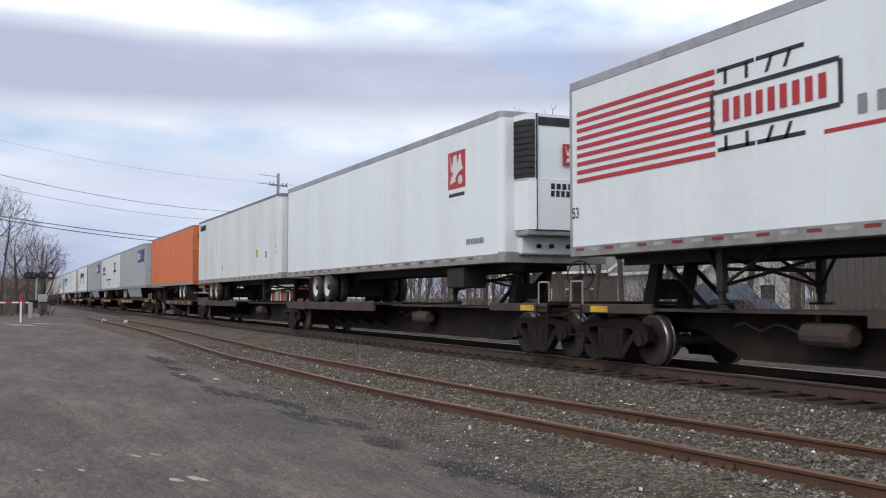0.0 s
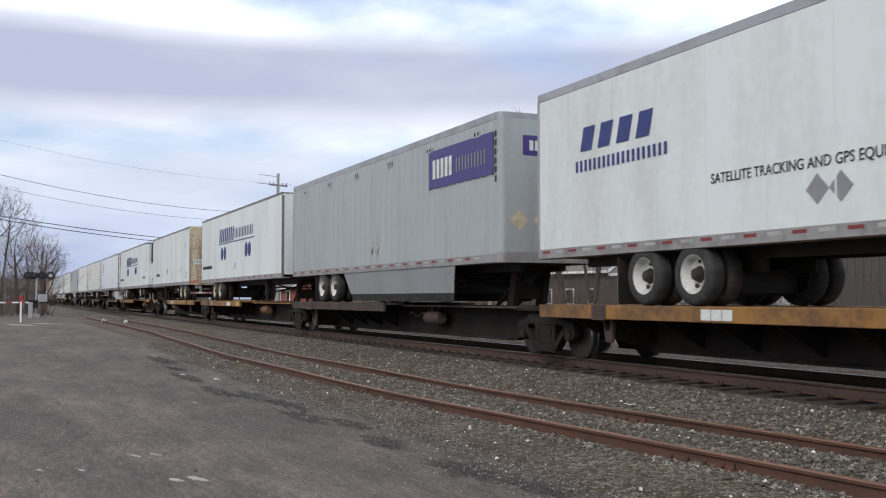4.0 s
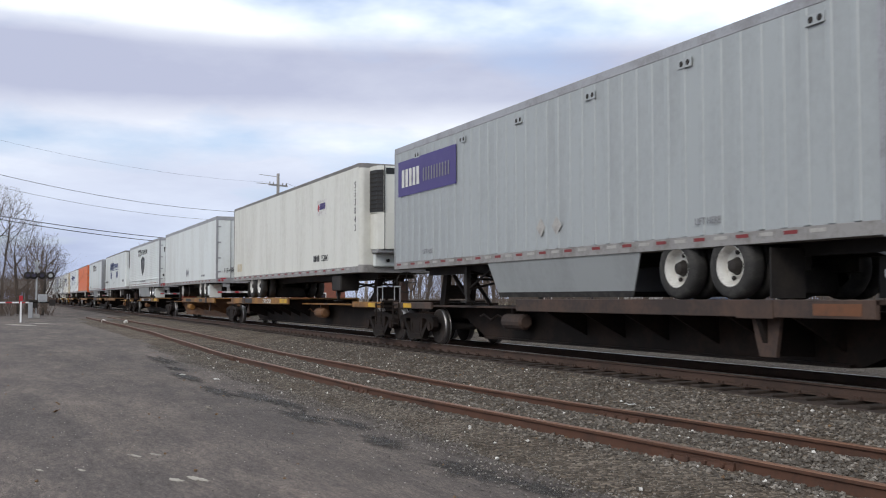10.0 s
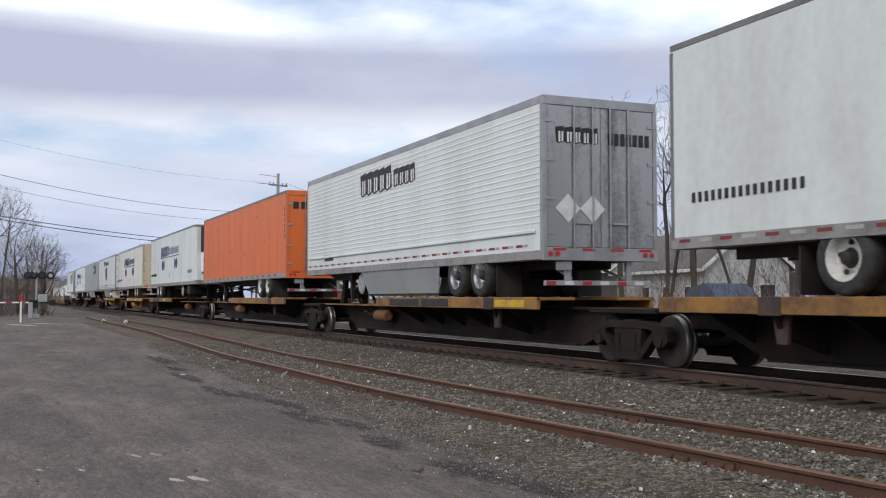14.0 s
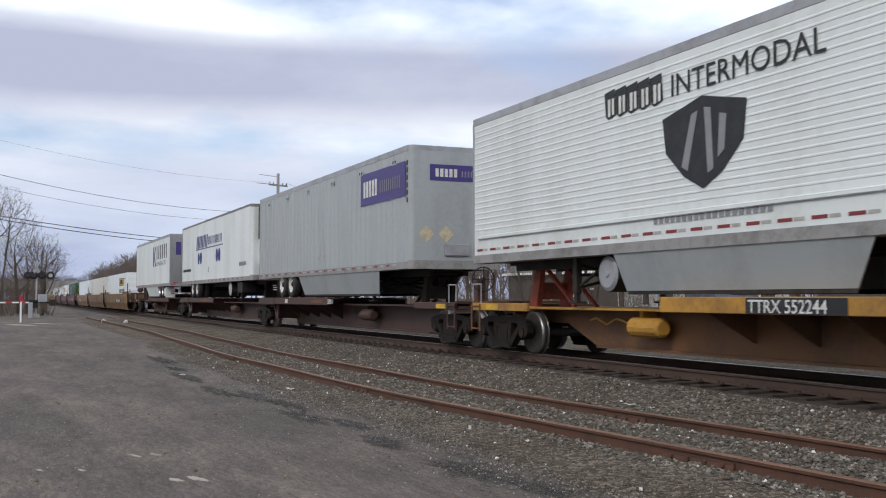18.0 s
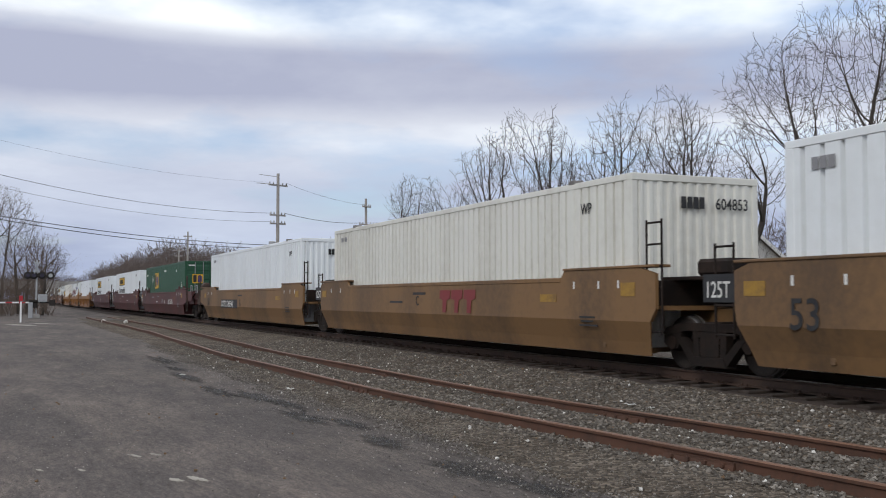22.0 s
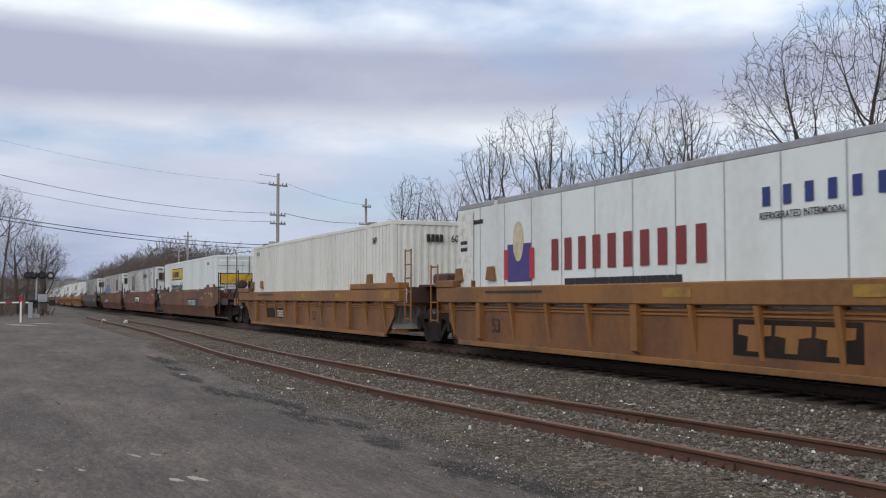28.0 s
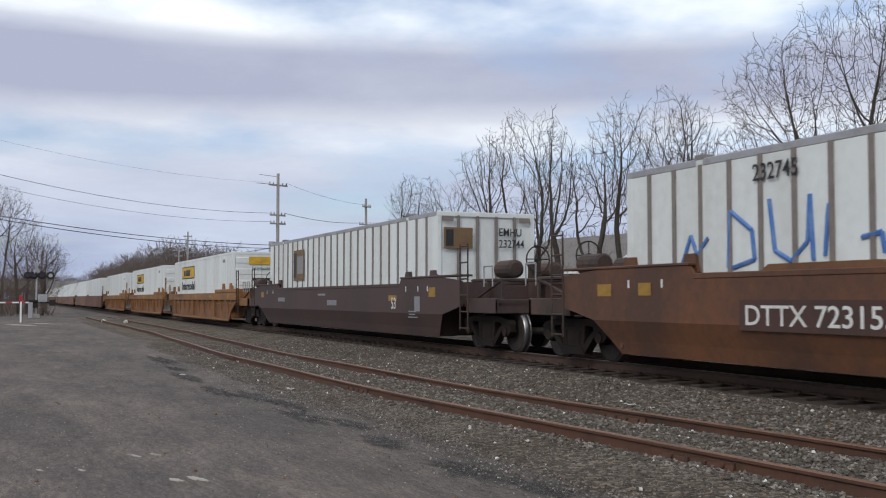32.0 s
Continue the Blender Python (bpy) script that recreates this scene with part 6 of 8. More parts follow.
for k, lab in (("vio1", "ribbed grey aluminium trailer with a violet sign"), ("vio2", "ribbed grey aluminium trailer with violet sign and skirt"), ("vio4", "silver ribbed trailer with violet signs on side and nose"), ("vio3", "dull grey ribbed trailer with a violet sign by its nose")):
    t = trailer(k, S[k], NOSE[k], 16.15, "silver", style="ribs", skirt="silver", round_nose=NOSE[k] == "r", rims="rim_white", label=lab)
    if NOSE[k] == "r":
        violet_sign(t, 12.4, 3.72, 3.5, 0.9)
        violet_sign(t, -0.75, 4.12, 1.9, 0.42, True, 16.155)
        for y in (-0.85, -0.3):
            diamond(t, y, 2.75, 0.22, "rim_cream", 16.156, True)
        for i in range(6):
            sign(t, 15.93, 4.5 - i * 0.19, 0.09, 0.13, "ink", y=NEAR - 0.002)
        for x in ((8.3, 8.8) if k == "vio4" else (8.22, 8.72)):
            diamond(t, x, 2.5, 0.19, "tape_white", NEAR - 0.022)
    else:
        violet_sign(t, 0.32, 3.72, 3.65, 0.9)
        for x in (7.9, 8.5):
            diamond(t, x, 2.46, 0.18, "tape_white", NEAR - 0.022)
        for x in (2.0, 12.6):
            letters(t, x, 2.2, "LIFT HERE", 0.11, "grey_ink", NEAR - 0.022)

t = trailer("slant_van", S["slant_van"], "r", LENGTH["slant_van"], "white", "trim_grey", reefer="blue", rims="rim_white", style="seams", label="white refrigerated trailer with navy slanted wordmark and blue cooling unit")
wordmark(t, 1.5, 3.72, 2.3, 0.42, 4, "blue", 0.3, fill=0.34); wordmark(t, 1.4, 3.36, 2.8, 0.2, 19, "blue", fill=0.26)
letters(t, 11.9, 4.08, "REFRIGERATED", 0.22, "ink", squeeze=0.95); letters(t, 12.4, 3.78, "DIVISION", 0.22, "ink", squeeze=0.95)
wordmark(t, 11.9, 3.44, 2.4, 0.22, 12, "ink", fill=0.24); letters(t, 5.2, 2.78, "SATELLITE TRACKING AND GPS EQUIPPED UNIT", 0.15, "ink", squeeze=0.93)
for x in (7.3, 7.7):
    diamond(t, x, 2.5, 0.2, "grey_ink")
letters(t, 15.6, 2.35, "53'", 0.24, "ink")

t = trailer("dotA", S["dotA"], "r", 16.15, "white", "trim_dark", style="plain", rims="rim_cream", label="white trailer with navy slanted wordmark and paired dots")
shipper(t)
t = trailer("fstz", S["fstz"], "l", LENGTH["fstz"], "white", "trim_dark", style="seams", doors="rust_white", rims="rim_cream", axles=(2.8, 1.45), label="old white trailer with rust-streaked rear doors")
discs(t, 11.97, 4.15, 0.55, 0.62, "cream")
sign(t, 7.98, 2.05, 0.05, 2.8, "trim_grey")
for x, z, w in ((12.9, 3.9, 0.28), (11.55, 2.55, 0.28), (13.1, 2.25, 0.5), (8.3, 2.3, 0.35)):
    part("patch", one(lambda bm: [box(bm, x + a, x + b, NEAR - 0.012, NEAR - 0.006, z + c, z + d) for a, b, c, d in ((0, w, 0, 0.03), (0, w, 0.27, 0.3), (0, 0.03, 0.03, 0.27), (w - 0.03, w, 0.03, 0.27))]), "trim_grey", t)
wordmark(t, 2.0, 2.5, 1.3, 0.16, 10, "ink"); diamond(t, 6.5, 2.75, 0.22, "grey_ink"); diamond(t, 7.3, 2.75, 0.26, "rim_white")
hang("plate", plate_mesh(0.55, 0.3, "paint_white"), t, (LENGTH["fstz"] + 0.04, -1.12, 2.95), (0, 0, 90)); letters(t, -1.07, 3.02, "110", 0.2, "ink", LENGTH["fstz"] + 0.05, turn=True)

for k, lab, rf in (("dotB", "white refrigerated trailer with black-grilled cooling unit and blue dots", "black"), ("dotC", "white refrigerated trailer with navy wordmark and grimy nose", "black"), ("dotD", "white refrigerated trailer with navy wordmark and dots", "black"), ("dotF", "white refrigerated trailer with navy dots and dark cooling unit", "black")):
    t = trailer(k, S[k], "r", LENGTH[k], "white", "trim_dark", reefer=rf, rims="rim_white", tank="black", label=lab)
    shipper(t, 4.6 if k != "dotF" else 4.45, True, 1.0 if k != "dotF" else 0.96)
    wordmark(t, LENGTH[k] - 2.3, 2.5, 1.4, 0.17, 11, "grey_ink")
    for i in range(9 if k == "dotB" else 0):
        sign(t, LENGTH[k] - 0.24, 4.55 - i * 0.2, 0.1, 0.13, "ink", y=NEAR + 0.004)
    letters(t, -0.6, 3.0, "SATELLITE", 0.1, "ink", LENGTH[k] + 0.57, turn=True); letters(t, -0.6, 2.86, "CONTROLLED UNIT", 0.1, "ink", LENGTH[k] + 0.57, turn=True)

t = trailer("dotE", S["dotE"], "l", 16.15, "cream", "trim_grey", style="seams", doors="rust_white", rims="rim_cream", tank="black", axles=(4.3, 3.05), label="stained white trailer with navy wordmark and rusty rear doors")
shipper(t, 4.5, False, 0.97)
wordmark(t, 0.1, 2.5, 1.4, 0.17, 11, "grey_ink"); discs(t, 0.42, 4.45, 0.16, 0.26, "trim_dark")

WA = (("wa1", "white_clean", "clean white trailer with red arrow emblems and chrome sill", "rim_white", "plain", 1.47, 3.62, 0.9, 0.82, "white"), ("wa2", "cream", "off-white trailer with red arrow emblem and worn panels", "rim_cream", "seams", 2.75, 3.5, 0.95, 0.9, "black"),
      ("wa3", "cream", "yellowed white trailer with small red arrow emblem", "rim_cream", "seams", 1.08, 3.66, 0.95, 1.0, "black"))
for k, paint, lab, rim, style, x, z, w, h, fl in WA:
    t = trailer(k, S[k], "l", 16.15, paint, "trim_grey" if k == "wa1" else "trim_dark", style=style, rims=rim, tank="black" if k == "wa1" else "dark", flap=fl, label=lab)
    arrow_sign(t, x, z, w, h)
    sign(t, x + 0.03, z - 0.16, w * 0.9, 0.07, "ink"); sign(t, x + 0.03, z - 0.27, w * 0.9, 0.07, "ink")
    arrow_sign(t, -1.15, 3.75, 1.75, 1.05, True, 16.195)
    wordmark(t, -1.1, 3.5, 1.6, 0.12, 10, "ink", turn=True, y=16.195)
    wordmark(t, 0.15, 2.25, 0.7, 0.12, 7, "grey_ink")
    sign(t, 11.6, 2.5, 0.16, 0.14, "red"); sign(t, 11.9, 2.5, 0.16, 0.14, "red")
    hang("placard", plate_mesh(0.4, 0.2, "red"), t, (16.19, -1.0, 2.75), (0, 0, 90))

t = trailer("reef", S["reef"], "r", LENGTH["reef"], "cream", "trim_dark", style="seams", reefer="cream", rims="rim_white", label="yellowed white refrigerated trailer with a grey star panel")
sign(t, 12.75, 3.78, 1.05, 0.5, "rim_white", 0.05); diamond(t, 12.95, 4.03, 0.12, "red", NEAR - 0.004); wordmark(t, 13.1, 3.96, 0.6, 0.2, 7, "purple", y=NEAR - 0.004)
wordmark(t, 12.4, 2.3, 0.7, 0.2, 4, "ink"); letters(t, 13.3, 2.3, "553043", 0.2, "ink"); sign(t, 0.75, 2.25, 0.9, 0.32, "rim_cream")
for i in range(6):
    letters(t, LENGTH["reef"] - 0.50, 4.32 - i * 0.25, "553043"[i], 0.2, "ink", squeeze=1.0)

t = trailer("plain", S["plain"], "l", 16.15, "white", "trim_grey", rims="rim_white", tank="black", flap="white", label="plain white trailer with scraped side and closed rear doors")
for x in (7.9, 8.32):
    diamond(t, x, 2.5, 0.24, "grey_ink")
letters(t, -0.95, 2.35, "15483", 0.2, "ink", 16.195, turn=True); wordmark(t, 0.25, 2.75, 0.6, 0.11, 9, "ink", turn=True, y=16.195)
for y in (0.5, 0.9):
    diamond(t, y, 2.45, 0.24, "grey_ink", 16.196, True)
letters(t, 12.3, 2.22, "AIR RIDE EQUIPPED", 0.09, "grey_ink")

for k, lab, ds in (("shd1", "white ribbed refrigerated trailer with a black shield emblem", "white"), ("shd3", "white ribbed refrigerated trailer with shield emblem and skirt", "white"), ("shd2", "white ribbed trailer with block wordmark and polished steel doors", "chrome")):
    t = trailer(k, S[k], "l", 16.15, "white", "trim_grey", style="boards", doors=ds, rims="rim_alu", skirt="silver", tank="short", flap="white" if k != "shd2" else "black", label=lab)
    if k != "shd2":
        block_mark(t, 5.36, 4.15, 1.65, 0.5, 5, NEAR - 0.013)
        letters(t, 7.18, 4.22, "INTERMODAL", 0.36, "ink", NEAR - 0.012, 0.0, 1.06)
        def shield(bm, a=1.0):
            prism(bm, [(7.96 + a * u, 3.45 + a * v) for u, v in ((-0.98, 0.45), (-0.5, 0.55), (0, 0.66), (0.5, 0.55), (0.98, 0.45), (0.9, -0.1), (0.45, -0.5), (0, -0.72), (-0.45, -0.5), (-0.9, -0.1))], -0.018 if a == 1.0 else -0.024, -0.013 if a == 1.0 else -0.018)
        em = part("emblem", one(shield), "ink", t, "black shield emblem")
        em.location = (0, NEAR, 0)
        part("shield_figure", one(lambda bm: [prism(bm, [(7.96 + u, 3.45 + v) for u, v in q], -0.024, -0.018) for q in (((-0.5, -0.35), (-0.35, -0.42), (-0.1, 0.45), (-0.25, 0.42)), ((0.12, -0.5), (0.25, -0.45), (0.2, 0.45), (0.05, 0.48)), ((0.35, -0.3), (0.5, -0.2), (0.55, 0.3), (0.4, 0.34)))]), "grey_ink", em)
        wordmark(t, 6.7, 2.28, 2.75, 0.16, 19, "grey_ink", y=NEAR - 0.003)
        wordmark(t, -1.1, 2.55, 0.6, 0.14, 4, "ink", turn=True, y=16.195); wordmark(t, -0.95, 2.35, 0.6, 0.14, 6, "ink", turn=True, y=16.195)
    else:
        block_mark(t, 5.55, 3.98, 2.5, 0.68, 5, NEAR - 0.013); block_mark(t, 8.2, 4.02, 1.5, 0.5, 4, NEAR - 0.013)
        sign(t, 2.0, 2.28, 0.9, 0.18, "ink", y=NEAR - 0.008)
        for y in (-0.75, -0.2):
            diamond(t, y, 2.85, 0.28, "paint_white", 16.196, True)
    block_mark(t, -1.0, 4.1, 0.95, 0.34, 5, 16.195, True); wordmark(t, 0.15, 4.12, 1.0, 0.24, 7, "ink", turn=True, y=16.195)

t = trailer("tall", S["tall"], "l", 16.15, "white", "trim_grey", doors="chrome", rims="rim_alu", skirt="white", flap="white", label="white refrigerated trailer with tall dark wordmark and polished steel doors")
part("emblem", one(lambda bm: [prism(bm, [(8.85 + u, 3.2 + v) for u, v in q], NEAR - 0.005, NEAR - 0.001) for q in (((0, 0), (0.5, 0), (0.48, 1.3), (0.02, 1.3)), ((0.5, 0.6), (1.05, 0), (1.45, 0), (0.75, 0.75)), ((0.5, 0.7), (1.0, 1.3), (1.4, 1.3), (0.7, 0.65)))]), "purple", t, "violet angular emblem")
wordmark(t, 10.5, 3.62, 4.8, 0.9, 6, "ink", 0.0, fill=0.19)
letters(t, 10.35, 3.22, "REFRIGERATED", 0.27, "grey_ink", bold=0.0, squeeze=1.75)
part("emblem", one(lambda bm: [prism(bm, [(-0.95 + u * 0.62, 3.75 + v * 0.6) for u, v in q], 16.19, 16.196, "x") for q in (((0, 0), (0.5, 0), (0.48, 1.3), (0.02, 1.3)), ((0.5, 0.6), (1.05, 0), (1.45, 0), (0.75, 0.75)), ((0.5, 0.7), (1.0, 1.3), (1.4, 1.3), (0.7, 0.65)))]), "purple", t)
wordmark(t, 0.2, 4.2, 0.85, 0.22, 6, "ink", turn=True, y=16.195); wordmark(t, 0.15, 3.1, 0.9, 0.12, 10, "ink", turn=True, y=16.195)
hang("placard", plate_mesh(0.36, 0.3, "paint_white"), t, (16.195, 0.15, 2.72), (0, 0, 90))

# well cars: far end of the container, paint, ribbed, join behind
WELLS = [("ylw", -510.8, "well_tan", False, "a"), ("box", -530.5, "well_tan", False, "a"), ("box", -550.4, "well_tan", False, "c"),
         ("grn", -574.2, "well_maroon", False, "a"), ("ylw", -594.2, "well_maroon", False, "a"), ("ylw", -615.4, "well_maroon", False, "c"),
         ("box", -638.2, "well_gold", True, "a"), ("crest", -657.7, "well_gold", True, "a"), ("box", -678.0, "well_gold", True, "c"),
         ("ylw", -701.9, "well_rust", False, "a"), ("post", -721.9, "well_rust", False, "a"), ("post", -741.9, "well_rust", False, "c"),
         ("post", -766.0, "well_umber", False, "c"), ("ylw", -789.0, "well_gold", True, "a"), ("ylw", -809.5, "well_gold", True, "a"), ("box", -830.0, "well_gold", True, "c")]
YLW_SIDE = [("bar", 9.98, 2.17, 3.68, 0.62, "ink"), ("bar", 10.03, 2.22, 3.58, 0.52, "yellow"), ("glyph", 10.6, 2.32, [0.22, 0.22, -0.1, 0.3, 0.3, 0.3, 0.3], 0.32, "ink"), ("wide", 10.05, 1.58, "Intermodal", 0.46, "leaf_green"), ("glyph", 0.5, 2.75, [0.12] * 3, 0.16, "grey_ink"), ("glyph", 14.2, 2.65, [0.09] * 5, 0.12, "grey_ink")]
YLW_FAR = [("bar", 2.7, 2.17, 3.85, 0.66, "ink"), ("bar", 2.75, 2.22, 3.75, 0.56, "yellow"), ("glyph", 3.3, 2.32, [0.22, 0.22, -0.1, 0.3, 0.3, 0.3, 0.3], 0.32, "ink"), ("wide", 2.75, 1.58, "Intermodal", 0.46, "ink"), ("glyph", 14.0, 2.75, [0.1] * 5, 0.14, "grey_ink")]
YLW_DOOR = [("bar@", -0.58, 2.62, 1.05, 0.34, "yellow"), ("text@", -0.45, 2.38, "Intermodal", 0.16, "leaf_green"), ("glyph@", -0.45, 1.9, [0.1] * 10, 0.12, "ink"), ("glyph@", -0.42, 2.62, [0.13] * 6, 0.2, "ink")]
YLW_BIG_DOOR = [("bar@", -1.08, 1.78, 2.16, 0.54, "ink"), ("bar@", -1.04, 1.82, 2.08, 0.46, "yellow"), ("glyph@", -0.6, 1.9, [0.12, 0.12, -0.1, 0.2, 0.2, 0.2, 0.2], 0.3, "ink")]
BOX_MARKS = [("glyph", 0.7, 2.8, [0.05, 0.05, -0.05, 0.05, -0.05, 0.05, 0.05, 0.05], 0.13, "grey_ink"), ("text", 14.55, 2.6, "WP", 0.2, "ink"), ("glyph@", -0.35, 2.62, [0.1, 0.1, 0.1, 0.1, -0.1], 0.2, "ink"), ("text@", 0.35, 2.62, "604853", 0.2, "ink")]
GREEN_SIDE = [("lozenge", 3.4, 2.32, 0.2, "paint_white"), ("bar", 4.45, 1.75, 1.55, 1.0, "yellow"), ("bar", 4.55, 1.85, 0.45, 0.8, "ink"), ("bar", 5.15, 1.95, 0.25, 0.55, "purple"), ("bar", 5.5, 1.95, 0.3, 0.55, "purple"), ("glyph", 8.6, 2.74, [0.07] * 9, 0.10, "paint_white"), ("glyph", 0.6, 2.6, [0.1] * 5, 0.13, "paint_white"),
        ("text", 15.0, 1.75, "53'", 0.28, "paint_white"), ("text", 0.7, 1.7, "53", 0.2, "paint_white"), ("bar", 13.25, 2.62, 0.14, 0.16, "paint_white")]
GREEN_DOOR = [("bar@", -0.9, 1.95, 0.6, 0.5, "yellow"), ("bar@", -0.85, 2.0, 0.18, 0.4, "ink"), ("bar@", -0.6, 2.02, 0.22, 0.34, "purple"), ("text@", 0.2, 2.15, "EMHU", 0.2, "paint_white"), ("text@", 0.2, 1.85, "646984", 0.2, "paint_white"), ("bar@", -1.1, 2.92, 0.35, 0.06, "paint_white"), ("bar@", 0.75, 2.92, 0.35, 0.06, "paint_white")]
CREST = [("glyph", 0.4, 2.72, [0.08] * 10, 0.09, "ink"), ("bar", 2.45, 1.45, 1.0, 0.75, "purple"), ("disc", 2.92, 2.25, 0.22, 0.4, "rim_cream"), ("bar", 2.3, 1.5, 0.18, 0.6, "red"), ("bar", 3.4, 1.5, 0.18, 0.6, "red"), ("glyph", 4.75, 1.36, [0.17] * 19, 0.12, "ink"),
       ("text", 9.98, 2.18, "REFRIGERATED INTERMODAL", 0.1, "ink"), ("bar", 0.05, 0.5, 0.8, 2.5, "rim_white"), ("glyph", 0.2, 2.3, [0.05] * 6, 0.08, "ink"), ("glyph", 0.2, 2.15, [0.05] * 6, 0.08, "ink")]
POST = [("bar", 3.45, 1.72, 1.3, 1.05, "emblem_brown"), ("bar", 3.53, 1.82, 0.3, 0.85, "ink"), ("bar", 3.95, 1.95, 0.7, 0.6, "grey_ink"), ("glyph", 10.1, 2.55, [0.12, 0.12, 0.12, 0.12], 0.24, "ink"), ("text", 10.9, 2.55, "639453", 0.24, "ink"), ("text", 14.0, 2.72, "WP", 0.15, "ink")]
POSTD = [("text@", 0.3, 2.62, "EMHU", 0.2, "ink"), ("text@", 0.3, 2.34, "232744", 0.2, "ink"), ("bar@", -1.15, 2.3, 0.75, 0.5, "emblem_brown"), ("bar@", -1.1, 2.35, 0.2, 0.4, "ink"), ("bar@", -1.2, 2.95, 0.3, 0.12, "post_grey"), ("bar@", 0.85, 2.95, 0.3, 0.12, "post_grey")]
CAR_MARKS = {0: [("bar", 9.85, 0.76, 3.4, 0.36, "ink"), ("text", 10.0, 0.80, "DTTX 765341", 0.275, "paint_white", 1.12), ("text", 9.2, 0.82, "B", 0.28, "ink"), ("text", 0.25, 0.72, "53", 0.42, "ink", 1.0), ("bar", 11.2, 1.2, 0.7, 0.13, "well_gold"), ("bar", 14.0, 1.0, 0.4, 0.05, "ink")],
        1: [("shapes", 8.65, 0.80, 0.62, 0.5, "tape_red"), ("text", 7.2, 0.95, "C", 0.24, "ink"), ("bar", 5.4, 1.0, 0.9, 0.05, "ink")],
        2: [("bar", 3.45, 0.70, 3.4, 0.36, "ink"), ("text", 3.6, 0.745, "DTTX 765341", 0.275, "paint_white", 1.12), ("text", 7.3, 0.8, "A", 0.3, "ink"), ("text", 0.2, 0.8, "53", 0.34, "ink", 1.0)],
        3: [("text", 11.4, 0.78, "AOK", 0.28, "paint_white"), ("text", 12.35, 0.78, "55016", 0.28, "paint_white"), ("text", 9.95, 0.78, "A", 0.26, "paint_white"), ("text", -0.7, 0.85, "53", 0.36, "paint_white"), ("bar", 4.6, 1.16, 0.9, 0.05, "grey_ink"), ("bar", 8.9, 0.86, 0.3, 0.2, "grey_ink"), ("bar", 6.4, 0.86, 0.8, 0.05, "paint_white")],
        4: [("text", 5.2, 0.82, "C", 0.3, "paint_white"), ("text", -0.7, 0.85, "53", 0.36, "paint_white"), ("bar", 10.1, 0.9, 0.7, 0.06, "paint_white"), ("bar", 6.8, 1.25, 0.8, 0.05, "paint_white")], 5: [("text", -0.7, 0.85, "53", 0.36, "paint_white"), ("text", 8.0, 0.85, "B", 0.26, "paint_white")],
        9: [("bar", 9.5, 0.70, 3.2, 0.4, "ink"), ("text", 9.65, 0.76, "DTTX 723155", 0.27, "paint_white", 1.05), ("text", 8.2, 0.8, "B", 0.28, "ink")], 10: [("bar", 6.65, 0.76, 2.6, 0.5, "car_black"), ("shapes", 6.85, 0.84, 0.72, 0.34, "paint_white"), ("text", 3.6, 0.85, "C", 0.26, "ink")],
        11: [("bar", 3.0, 0.68, 3.5, 0.42, "car_brown"), ("text", 3.1, 0.76, "DTTX 723155", 0.28, "paint_white", 1.15), ("bar", 0.6, 1.16, 0.34, 0.2, "dull_yellow")],
        12: [("text", 13.6, 0.85, "53", 0.3, "paint_white"), ("glyph", 2.0, 1.0, [0.1] * 8, 0.14, "grey_ink"), ("glyph", 8.0, 0.9, [0.12] * 7, 0.16, "grey_ink"), ("bar", 15.2, 0.8, 0.35, 0.36, "grey_ink")]}
WELL_LABEL = {"well_umber": "soot-darkened brown well car carrying one container", "well_tan": "dusty tan well car carrying one container", "well_maroon": "maroon well car with white lettering carrying one container", "well_gold": "golden ribbed well car carrying one container", "well_rust": "rusty brown well car carrying one container"}
STENCIL = {"well_umber": "grey_ink", "well_tan": "ink", "well_maroon": "grey_ink", "well_gold": "ink", "well_rust": "dull_yellow"}
